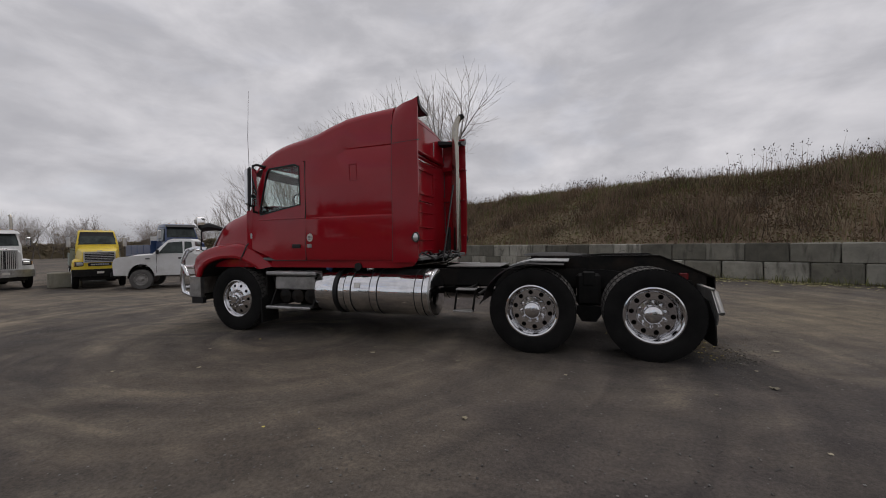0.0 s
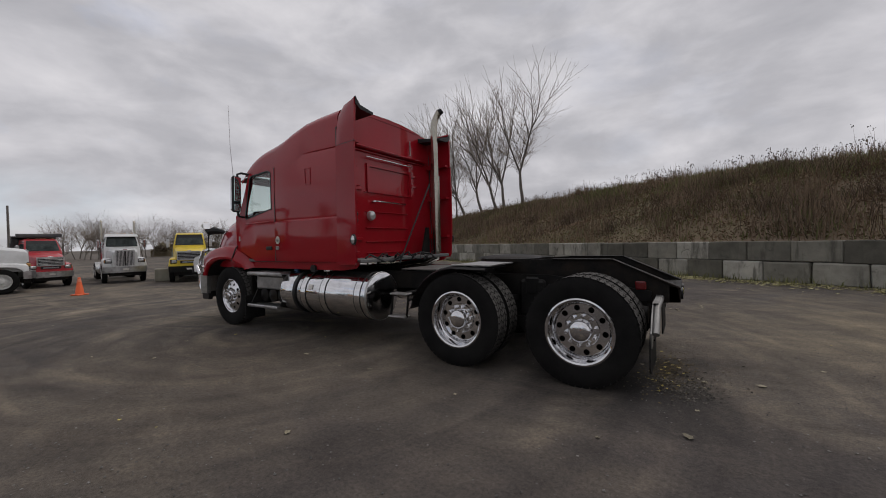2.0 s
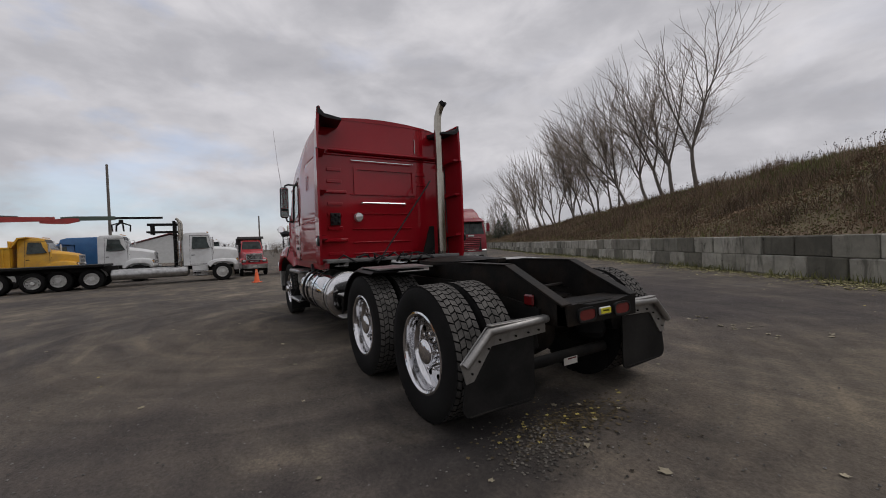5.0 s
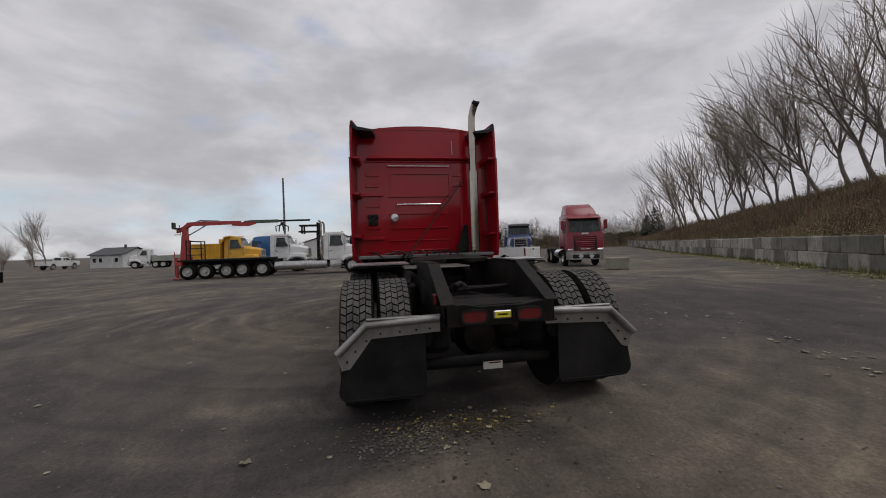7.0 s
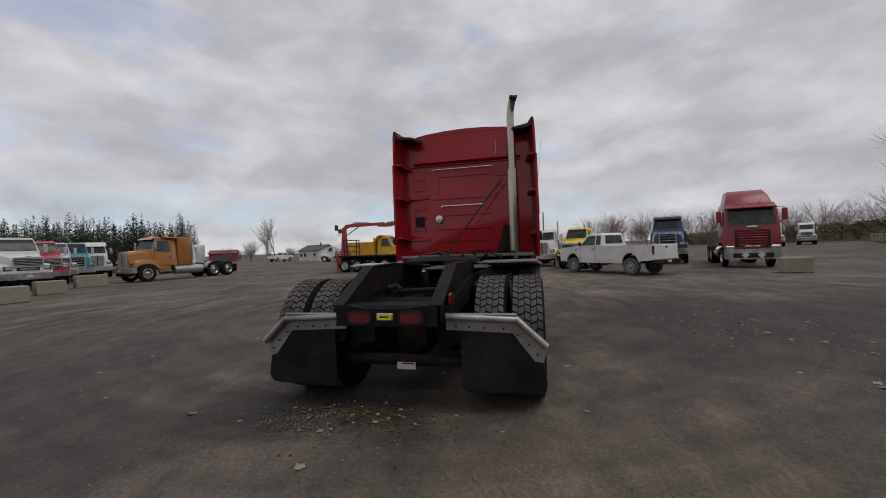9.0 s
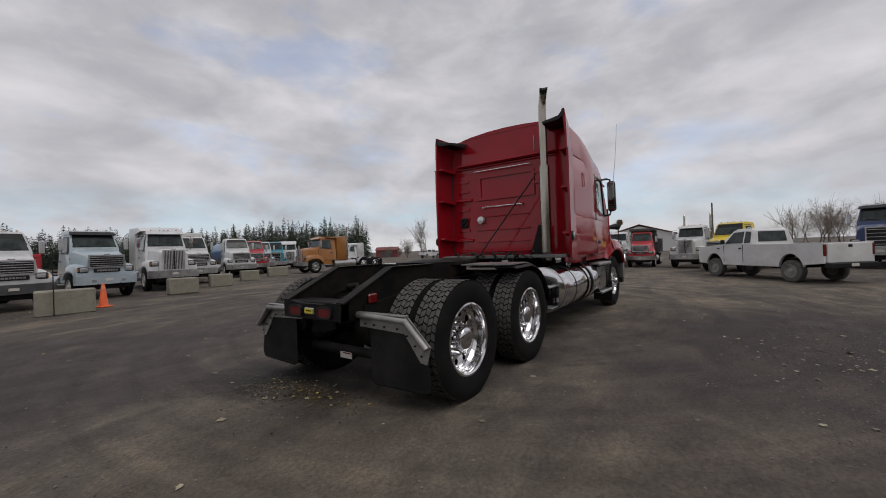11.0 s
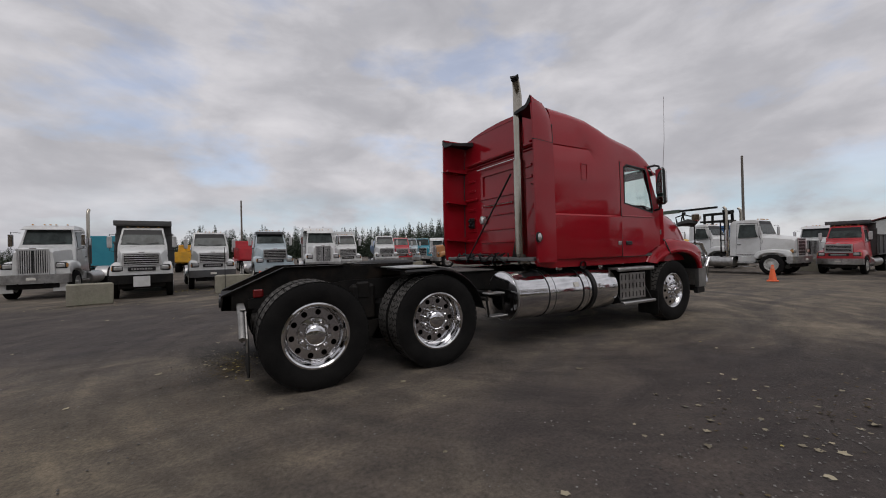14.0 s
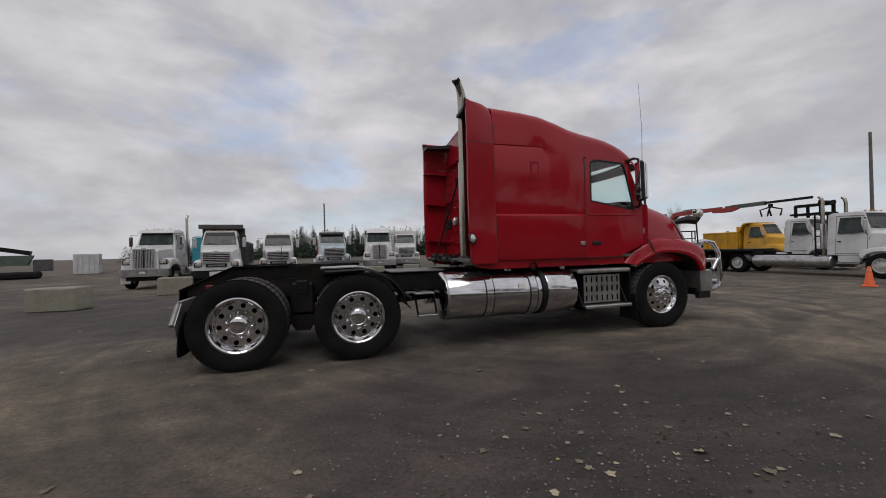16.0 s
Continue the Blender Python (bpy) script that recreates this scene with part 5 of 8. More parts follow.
    for ob in T.children:
        kind = ob.name.split(".")[0]
        for piece in [ob, *ob.children] if kind in cab_parts | tail_parts else []:
            for v in piece.data.vertices:
                x, y, z = v.co
                if kind in tail_parts:
                    v.co = (x if x > 0 else along(tail_x, x), y, along(tail_z, z))
                else:
                    k = along(taper_x, x) * (along(taper_z, z) if 3.0 < x < 5.6 else 1.0)
                    v.co = (along(cab_x, x), y if kind in ("exhaust_pipe", "back_wall") and abs(y) < 0.95 else y * k, along(cab_z, z))
    return T


TRACTOR = tractor()

# ---- the other vehicles in the yard ----
WHITE = surface("white_truck_paint", (0.56, 0.57, 0.565), (0.68, 0.69, 0.685), rough=0.35, coat=0.4, scale=1.2, dirt=(0.30, 0.285, 0.25), dirt_amount=0.55)
SILVER_BLUE = surface("silver_blue_paint", (0.36, 0.44, 0.48), (0.44, 0.52, 0.56), rough=0.3, coat=0.5, scale=1.5, dirt=(0.25, 0.25, 0.24), dirt_amount=0.3)
YELLOW = surface("yellow_paint", (0.66, 0.47, 0.015), (0.75, 0.56, 0.03), rough=0.4, coat=0.3, scale=2, dirt=(0.35, 0.26, 0.05), dirt_amount=0.35)
ORANGE_YELLOW = surface("works_yellow_paint", (0.60, 0.30, 0.01), (0.70, 0.38, 0.02), rough=0.45, coat=0.2, scale=2, dirt=(0.25, 0.16, 0.06), dirt_amount=0.5)
COPPER = surface("copper_orange_paint", (0.29, 0.115, 0.026), (0.37, 0.155, 0.036), rough=0.32, coat=0.5, scale=1.5, dirt=(0.25, 0.13, 0.05), dirt_amount=0.3)
BRIGHT_RED = surface("bright_red_paint", (0.42, 0.02, 0.03), (0.50, 0.03, 0.04), rough=0.35, coat=0.5, scale=2, dirt=(0.22, 0.05, 0.05), dirt_amount=0.3)
CAB_RED = surface("wine_red_paint", (0.19, 0.006, 0.015), (0.235, 0.010, 0.02), rough=0.35, coat=0.2, scale=2, dirt=(0.16, 0.03, 0.03), dirt_amount=0.2)
NAVY = surface("navy_blue_paint", (0.020, 0.045, 0.13), (0.03, 0.065, 0.17), rough=0.35, coat=0.5, scale=2, dirt=(0.06, 0.07, 0.09), dirt_amount=0.4)
SKYBLUE = surface("bright_blue_paint", (0.02, 0.10, 0.26), (0.03, 0.13, 0.31), rough=0.4, coat=0.3, scale=2)
TEAL = surface("teal_paint", (0.02, 0.22, 0.30), (0.03, 0.27, 0.35), rough=0.4, coat=0.3, scale=2)
GREYGREEN = surface("grey_green_boards", (0.22, 0.25, 0.22), (0.30, 0.33, 0.29), rough=0.6, scale=2)
DUMPGREY = surface("dark_dump_steel", (0.05, 0.052, 0.055), (0.085, 0.087, 0.09), rough=0.55, scale=2, dirt=(0.12, 0.10, 0.08), dirt_amount=0.5)
CRANE_RED = surface("crane_red_paint", (0.33, 0.03, 0.03), (0.42, 0.05, 0.04), rough=0.5, scale=2, dirt=(0.18, 0.07, 0.05), dirt_amount=0.4)
CRANE_GREEN = surface("crane_dark_green", (0.06, 0.09, 0.07), (0.09, 0.12, 0.09), rough=0.5)
DARKGLASS = surface("dark_window_glass", (0.012, 0.017, 0.016), (0.055, 0.070, 0.066), rough=0.06, spread=0.02, scale=1.6, fine=6, spec=0.30)
GRILLE_BRIGHT = surface("bright_grille_metal", (0.42, 0.42, 0.42), (0.55, 0.55, 0.55), rough=0.35, metal=0.5, scale=4)
STEELRIM = surface("white_steel_rim", (0.50, 0.50, 0.48), (0.62, 0.62, 0.60), rough=0.5, scale=6, dirt=(0.2, 0.18, 0.15), dirt_amount=0.5)
RUSTYRIM = surface("dusty_grey_rim", (0.22, 0.21, 0.20), (0.30, 0.29, 0.27), rough=0.7, scale=6)
AMBER = surface("amber_lens", (0.42, 0.20, 0.05), (0.5, 0.26, 0.08), rough=0.3, coat=0.3)


def far_wheel(R, w, rim):
    g = Geo().lathe([(R * 0.56, -w / 2), (R * 0.82, -w / 2), (R * 0.96, -w * 0.45), (R, -w * 0.36), (R, w * 0.36), (R * 0.96, w * 0.45), (R * 0.82, w / 2), (R * 0.56, w / 2)], (0, 0, 0), "y", 28, True)
    t = mesh_of("tyre", g, RUBBER, 40)
    g = Geo().lathe([(R * 0.57, w * 0.47), (R * 0.60, w * 0.5), (R * 0.57, w * 0.52), (R * 0.53, w * 0.40)], (0, 0, 0), "y", 28)
    disc_with_holes(g, R * 0.30, R * 0.535, R * 0.42, R * 0.055, 8, lambda r: w * 0.34)
    g.lathe([(R * 0.31, w * 0.34), (R * 0.2, w * 0.36), (R * 0.19, w * 0.52), (R * 0.15, w * 0.56), (0.0005, w * 0.56)], (0, 0, 0), "y", 20)
    g.lathe([(R * 0.555, w * 0.45), (R * 0.55, -w * 0.4), (0.0005, -w * 0.4)], (0, 0, 0), "y", 24)
    return mesh_of("wheel", g, rim, 35), t


WHEELS = {}
def put_wheel(parent, x, y, R, w, rim):
    key = (R, w, rim.name)
    if key not in WHEELS:
        WHEELS[key] = far_wheel(R, w, rim)
    wh = part("wheel", WHEELS[key][0], None, parent)
    wh.matrix_local = pose(x, y, R, 0, 20 * x, 0 if y > 0 else 180)
    part("tyre", WHEELS[key][1], None, wh)


def tapered(poly, half, bevel=0.04):
    """A side outline pushed across the vehicle, half(z) wide on each side, with rounded long edges."""
    cx = sum(p[0] for p in poly) / len(poly)
    cz = sum(p[1] for p in poly) / len(poly)
    def ring(k, sgn, inset):
        out = []
        for x, z in poly:
            dx, dz = x - cx, z - cz
            L = math.hypot(dx, dz)
            out.append((x - dx / L * k, sgn * (half(z) - inset), z - dz / L * k))
        return out
    return Geo().loft([ring(bevel, 1, 0), ring(bevel * 0.25, 1, bevel * 0.4), ring(0, 1, bevel), ring(0, -1, bevel), ring(bevel * 0.25, -1, bevel * 0.4), ring(bevel, -1, 0)], ring=True, ends=True)


def writing_bars(parent, c, across, w, h, n_, mat=INK):
    """Unreadable lettering as a row of plain bars on a front face."""
    for k in range(n_):
        part("lettering_bar", Geo().box((c[0], c[1] + across * (k - (n_ - 1) / 2) * w * 1.3, c[2]), (0.01, w, h)), mat, parent)


def road_truck(label, x, y, heading, paint, scale=0.9, hood="aero", body=None, body_paint=None, sleeper=0.0, sleeper_top=3.22, stacks=0, rear=(4.6, 5.8), rim=STEELRIM, bumper=STEEL, grille=GRILLE_BRIGHT, visor=None, plate=False, tank=True, flap=False, rack=False, low_lamps=False, low_guard=False, group="parked trucks"):
    """A parked conventional truck. Front axle over the origin, nose towards +x."""
    T = thing("parked_truck", label, "truck", pose(x, y, 0, 0, 0, heading) @ Matrix.Diagonal((scale, scale * 0.9, scale, 1)), group)
    R = 0.54
    for s in (1, -1):
        put_wheel(T, 0, s * 1.02, R, 0.28, rim)
        for xr in rear:
            put_wheel(T, -xr, s * 0.90, R, 0.56, rim)
    back = -rear[-1] - 0.8
    for s in (1, -1):
        part("frame_rail", Geo().box(((back + 0.6) / 2, s * 0.4, 0.88), (0.6 - back, 0.08, 0.26), 0.01), FRAME, T)
    part("axle", Geo().tube([(0, 0.95, R), (0, -0.95, R)], 0.07, 8), FRAME, T)
    for xr in rear:
        part("axle", Geo().tube([(-xr, 0.8, R), (-xr, -0.8, R)], 0.1, 10), FRAME, T)
    # cab
    sq = hood == "square"
    cow, nose, nx = (2.10, 2.0, 0.86) if sq else (2.16, 1.90, 0.82)
    if hood == "big":
        cow, nose, nx = 2.12, 1.95, 0.88
    top = 2.96
    half = lambda z: along([(0.9, 0.99), (2.0, 0.985), (2.98, 0.80)], z)
    side_poly = [(-1.98, 0.98), (-1.98, 2.80), (-1.86, top), (-1.0, top + 0.02), (-0.80, top - 0.06), (-0.42, cow + 0.02), (-0.40, 0.98)]
    if sq or hood == "big":
        side_poly[4], side_poly[3] = (-0.66, top - 0.05), (-0.9, top + 0.02)
    cab = part("cab", tapered(side_poly, half), paint, T, "")
    fx, fz, bx, bz = side_poly[4][0], side_poly[4][1], side_poly[5][0], side_poly[5][1]
    dx, dz = bx - fx, bz - fz
    L = math.hypot(dx, dz)
    nrm = (-dz / L, dx / L) if -dz > 0 else (dz / L, -dx / L)
    o = 0.008
    a, b = 0.07, 0.95
    p0, p1 = (fx + dx * a + nrm[0] * o, fz + dz * a + nrm[1] * o), (fx + dx * b + nrm[0] * o, fz + dz * b + nrm[1] * o)
    q0, q1 = (p0[0] + nrm[0] * 0.02, p0[1] + nrm[1] * 0.02), (p1[0] + nrm[0] * 0.02, p1[1] + nrm[1] * 0.02)
    w0, w1 = half(p0[1]) - 0.12, half(p1[1]) - 0.10
    part("windscreen", Geo().add([(p0[0], w0, p0[1]), (p0[0], -w0, p0[1]), (p1[0], -w1, p1[1]), (p1[0], w1, p1[1]), (q0[0] - .02, w0 * .98, q0[1]), (q0[0] - .02, -w0 * .98, q0[1]), (q1[0] - .02, -w1 * .98, q1[1]), (q1[0] - .02, w1 * .98, q1[1])],
                                 [(4, 5, 6, 7), (0, 4, 7, 3), (1, 2, 6, 5), (0, 1, 5, 4), (3, 7, 6, 2)]), DARKGLASS, cab, "dark windscreen", 0)
    part("windscreen_seal", Geo().add([(p0[0] - nrm[0] * 0.004, w0 + 0.03, p0[1] + 0.03), (p0[0] - nrm[0] * 0.004, -w0 - 0.03, p0[1] + 0.03), (p1[0] - nrm[0] * 0.004, -w1 - 0.03, p1[1] - 0.03), (p1[0] - nrm[0] * 0.004, w1 + 0.03, p1[1] - 0.03)], [(0, 1, 2, 3)]), PLASTIC, cab, "", 0)
    for s in (1, -1):
        part("wiper", Geo().tube([(p1[0] + 0.03, s * 0.12, p1[1] + 0.02), (p1[0] + 0.0, s * 0.62, p1[1] + 0.10)], 0.012, 5), PLASTIC, cab)
    for s in (1, -1):
        win = [(-1.55, 1.98), (-0.62, 2.02), (-0.62 + (fx + 0.42) * 0.55, 2.42), (fx - 0.10, 2.70), (-1.50, 2.72)]
        part("side_window", Geo().add([(px, s * (half(pz) + 0.006), pz) for px, pz in win] + [(px, s * (half(pz) - 0.02), pz) for px, pz in win], [tuple(range(5)), tuple(range(9, 4, -1))] + [(i, (i + 1) % 5, 5 + (i + 1) % 5, 5 + i) for i in range(5)]), DARKGLASS, cab, "", 0)
        d = [(-1.66, 1.06), (-0.50, 1.06), (-0.50, 1.90), (-0.66, 2.78), (-1.64, 2.82)]
        k_ = 0.975
        inner = [(-1.1 + (px + 1.1) * k_, 1.8 + (pz - 1.8) * k_) for px, pz in d]
        g = Geo()
        m = len(d)
        g.add([(px, s * (half(pz) + 0.003), pz) for px, pz in d + inner], [(i, (i + 1) % m, m + (i + 1) % m, m + i) for i in range(m)])
        part("door_gap", g, INK, cab, "", 0)
        part("door_handle", Geo().box((-1.5, s * (half(1.6) + 0.015), 1.62), (0.16, 0.03, 0.05), 0.01), PLASTIC, cab)
        # mirrors
        mi = part("mirror", Geo().tube([(-0.55, s * 0.95, 2.65), (-0.45, s * 1.23, 2.67), (-0.45, s * 1.23, 1.98), (-0.5, s * 0.98, 1.92)], 0.014, 6), PLASTIC, T)
        part("mirror_head", Geo().box((-0.45, s * 1.24, 2.34), (0.08, 0.19, 0.50), 0.03), CHROME if sq else GRILLE_BRIGHT, mi)
    # roof lamps and visor
    for yy in (-0.6, -0.2, 0, 0.2, 0.6):
        part("roof_lamp", Geo().box((fx - 0.06, yy, top + 0.04), (0.10, 0.07, 0.045), 0.015), AMBER, cab)
    if visor or (visor is None and sq):
        part("visor", Geo().add([(fx + 0.02, 0.86, fz + 0.02), (fx + 0.02, -0.86, fz + 0.02), (fx + 0.26, -0.90, fz - 0.12), (fx + 0.26, 0.90, fz - 0.12), (fx + 0.02, 0.86, fz - 0.01), (fx + 0.02, -0.86, fz - 0.01), (fx + 0.25, -0.90, fz - 0.14), (fx + 0.25, 0.90, fz - 0.14)],
                            [(0, 1, 2, 3), (7, 6, 5, 4), (0, 4, 5, 1), (1, 5, 6, 2), (2, 6, 7, 3), (3, 7, 4, 0)]), PLASTIC if not sq else paint, cab)
    # hood
    secs = []
    for t in (0, 0.25, 0.5, 0.75, 0.92, 1.0):
        xx = -0.44 + t * (nx + 0.44)
        zt = cow + (nose - cow) * t ** 1.5 - (0.08 if t == 1 else 0)
        w = (0.86 - 0.22 * t) if sq else (0.97 - 0.16 * t) if hood == "big" else (0.95 - 0.22 * t)
        zb = 0.95
        h = [(xx, w + 0.03, zb), (xx, w + 0.01, zb + (zt - zb) * 0.6), (xx, w * 0.95, zb + (zt - zb) * 0.86), (xx, w * 0.75, zt - 0.03), (xx, 0, zt)]
        secs.append(h + [(px, -py, pz) for px, py, pz in h[-2::-1]])
    hd = part("hood", Geo().loft(secs, ends=True), paint, T)
    part("hood_gap", Geo().tube([(-0.43, py, pz + 0.004) for _, py, pz in secs[0][1:-1]], 0.012, 5), INK, hd)
    hz = 1.24 if not sq else 1.30
    for s in (1, -1):
        inner = [(0.66, 0.92), (0.60, 1.0), (0.45, 1.09), (0.22, 1.14), (0.0, 1.155), (-0.25, 1.13), (-0.48, 1.02), (-0.62, 0.84)]
        fx_ = nx - (0.10 if sq else 0.02)
        outer = [(fx_, 0.96), (fx_, 1.22), (fx_ - 0.08, 1.39), (0.42, 1.47), (0.08, 1.50), (-0.32, 1.47), (-0.64, 1.30), (-0.80, 0.95)]
        if hood == "big":
            outer = [(x_, z_ if k < 2 else 1.16 + (z_ - 1.16) * 0.55) for k, (x_, z_) in enumerate(outer)]
        secs = []
        for (xi, zi), (xo, zo) in zip(inner, outer):
            def at(f, yy): return (xi + (xo - xi) * f, s * yy, zi + (zo - zi) * f)
            secs.append([at(0, 0.70), at(0, 1.13), at(0.05, 1.16), at(0.25, 1.165), at(0.4, 1.14), at(0.75, 1.12), at(0.93, 1.06), at(1.0, 0.96), at(1.0, 0.50)])
        fd = part("front_fender", Geo().loft(secs), paint, T)
        part("lamp_bezel", Geo().box((fx_ - 0.01, s * 0.86, hz), (0.09, 0.40, 0.24), 0.03), PLASTIC, fd)
        part("headlamp", Geo().box((fx_ + 0.02, s * 0.84, hz), (0.08, 0.30, 0.17), 0.03), LENS, fd, "clear headlamp")
        part("turn_lamp", Geo().box((fx_ - 0.03, s * 1.045, hz), (0.14, 0.06, 0.15), 0.02), AMBER, fd)
    # grille
    gw, gz0, gz1 = (0.46, 1.02, 1.90) if sq else (0.63, 1.36, 1.80)
    if hood == "big":
        gw, gz0, gz1 = 0.46, 1.02, 1.84
    gx = nx + 0.015
    gr = part("grille", Geo().box((gx, 0, (gz0 + gz1) / 2), (0.05, gw * 2, gz1 - gz0), 0.03), PLASTIC, T)
    part("grille_frame", Geo().border([(-gw - 0.05, gz0 - 0.05), (gw + 0.05, gz0 - 0.05), (gw + 0.05, gz1 + 0.05), (-gw - 0.05, gz1 + 0.05)], [(-gw, gz0), (gw, gz0), (gw, gz1), (-gw, gz1)], gx - 0.02, gx + 0.035, "x"), grille, gr)
    if sq:
        for k in range(13):
            yy = -gw + 2 * gw * (k + 0.5) / 13
            part("grille_bar", Geo().box((gx + 0.03, yy, (gz0 + gz1) / 2), (0.02, 0.034, gz1 - gz0)), grille, gr)
        part("grille_bar", Geo().box((gx + 0.045, 0, (gz0 + gz1) / 2), (0.02, 0.03, gz1 - gz0)), PLASTIC, gr)
    else:
        for k in range(5):
            zz = gz0 + (gz1 - gz0) * (k + 0.5) / 5
            part("grille_bar", Geo().box((gx + 0.03, 0, zz), (0.03, gw * 2, 0.024), 0.008), grille, gr)
        if hood == "aero":
            low_g = part("lower_grille", Geo().box((gx, 0, 1.20), (0.05, 1.0, 0.16), 0.02), PLASTIC, T)
            writing_bars(low_g, (gx + 0.03, 0, 1.20), 1, 0.075, 0.07, 8, STEEL)
    part("nose_badge", Geo().box((gx + 0.02, 0, gz1 + 0.08), (0.03, 0.22, 0.04), 0.01), CHROME, gr)
    # bumper
    bxx = nx + 0.12
    bm_ = part("bumper", Geo().prism([(bxx - 0.35, 1.16), (bxx - 0.1, 1.15), (bxx + 0.08, 0.9), (bxx + 0.1, 0), (bxx + 0.08, -0.9), (bxx - 0.1, -1.15), (bxx - 0.35, -1.16), (bxx - 0.05, -0.9), (bxx - 0.02, 0), (bxx - 0.05, 0.9)], 0.62, 0.97, "z"), bumper, T)
    part("valance", Geo().box((bxx - 0.2, 0, 0.52), (0.25, 1.7, 0.22), 0.03), FRAME, bm_, "black valance under the bumper")
    if low_lamps:
        for s in (1, -1):
            part("fog_lamp", Geo().box((bxx + 0.1, s * 0.55, 0.78), (0.03, 0.16, 0.09), 0.01), LENS, bm_)
    if plate:
        part("front_panel", Geo().box((bxx + 0.13, 0, 0.70), (0.02, 0.60, 0.42), 0.008), WHITE, bm_, "blank white panel")
    else:
        part("tow_hook", Geo().box((bxx + 0.08, 0.42, 0.60), (0.10, 0.05, 0.10), 0.02).box((bxx + 0.08, -0.42, 0.60), (0.10, 0.05, 0.10), 0.02), FRAME, bm_)
        part("number_plate", Geo().box((bxx + 0.11, 0, 0.80), (0.015, 0.30, 0.10), 0.004), LABEL, bm_)
    if flap:
        for s in (1, -1):
            part("bumper_flap", Geo().box((bxx - 0.1, s * 0.85, 0.46), (0.02, 0.46, 0.34), 0.006), WHITE, bm_)
    # steps and tanks
    for s in (1, -1):
        if tank:
            part("fuel_tank", Geo().lathe([(0.0005, -rear[0] + 0.78), (0.27, -rear[0] + 0.79), (0.30, -rear[0] + 0.83), (0.30, -1.82), (0.27, -1.78), (0.0005, -1.77)], (0, s * 0.86, 0.68), "x", 24), STEEL, T)
        part("cab_step", Geo().box((-1.15, s * 0.98, 0.62), (0.8, 0.28, 0.05), 0.01).box((-1.15, s * 0.98, 0.42), (0.8, 0.24, 0.04), 0.01), STEEL, T)
        part("step_panel", Geo().box((-1.15, s * 0.93, 0.82), (0.82, 0.14, 0.30), 0.02), paint, T)
    rearx = -1.98
    if sleeper:
        hs = lambda z: along([(0.9, 1.04), (2.0, 1.08), (3.3, 1.0)], z)
        sl = part("sleeper", tapered([(-2.02 - sleeper, 0.98), (-2.02 - sleeper, sleeper_top - 0.22), (-1.95 - sleeper, sleeper_top), (-1.6, sleeper_top - 0.04), (-1.15, max(2.97, sleeper_top - 0.17)), (-1.02, 2.96), (-2.02, 2.90), (-2.02, 0.98)], hs, 0.06), paint, T)
        rearx -= sleeper
    for k in range(stacks):
        s = (1, -1)[k]
        st = part("exhaust_pipe", Geo().tube([(rearx - 0.14, s * 0.92, 0.9), (rearx - 0.14, s * 0.92, 3.55), (rearx - 0.18, s * 0.92, 3.72), (rearx - 0.28, s * 0.92, 3.82)], 0.075, 12, caps=False), STACKPIPE, T, "chrome exhaust stack")
        part("muffler", Geo().tube([(rearx - 0.14, s * 0.92, 1.3), (rearx - 0.14, s * 0.92, 2.5)], 0.125, 14), CHROME, st)
    if rack:
        hr = part("headache_rack", Geo().box((rearx - 0.42, 0, 0.98), (0.10, 2.06, 0.10), 0.01), FRAME, T, "black steel rack behind the cab")
        bars = [((rearx - 0.42, yy, 1.95), (0.06, 0.06, 2.0)) for yy in (-1.0, -0.5, 0.0, 0.5, 1.0)] + [((rearx - 0.42, 0, zz), (0.05, 2.06, 0.05)) for zz in (1.2, 1.9, 2.6, 2.95)]
        for yy in (-0.5, 0.5):
            bars += [((rearx - 0.42, yy, 3.3), (0.14, 0.10, 0.8)), ((rearx - 1.5, yy, 3.2), (0.12, 0.10, 0.6))]
        bars += [((rearx - 1.0, 0, 3.5), (1.5, 0.30, 0.14)), ((rearx - 1.0, 0, 3.05), (1.5, 1.1, 0.10)), ((rearx - 0.42, 0, 3.6), (0.14, 1.2, 0.12))]
        for c_, d_ in bars:
            part("rack_bar", Geo().box(c_, d_, 0.008), FRAME, hr)
    bx0, bx1 = rearx - 0.22, back - 0.5
    mid, ln = (bx0 + bx1) / 2, bx0 - bx1
    bp_ = body_paint or DUMPGREY
    if body == "dump":
        bo = part("dump_body", Geo().prism([(1.18, 1.12), (1.22, 2.42), (1.14, 2.42), (1.10, 1.22), (-1.10, 1.22), (-1.14, 2.42), (-1.22, 2.42), (-1.18, 1.12)], bx1, bx0, "x"), bp_, T)
        part("front_board", Geo().box((bx0 - 0.04, 0, 1.95), (0.08, 2.4, 1.7), 0.02), bp_, bo)
        part("tailgate", Geo().box((bx1 + 0.04, 0, 1.75), (0.08, 2.4, 1.25), 0.02), bp_, bo)
        part("cab_guard", Geo().box((bx0 + 0.55, 0, 3.14), (1.2, 2.3, 0.06), 0.01).box((bx0 + 1.12, 0, 3.2), (0.06, 2.3, 0.22), 0.01).box((bx0, 0, 2.95), (0.1, 2.3, 0.5), 0.01) if not low_guard else
             Geo().prism([(bx0 - 0.05, 2.4), (bx0 + 0.3, 3.0), (bx0 + 0.75, 3.06), (bx0 + 0.75, 3.0), (bx0 + 0.34, 2.9), (bx0 + 0.05, 2.4)], -1.1, 1.1), bp_, bo)
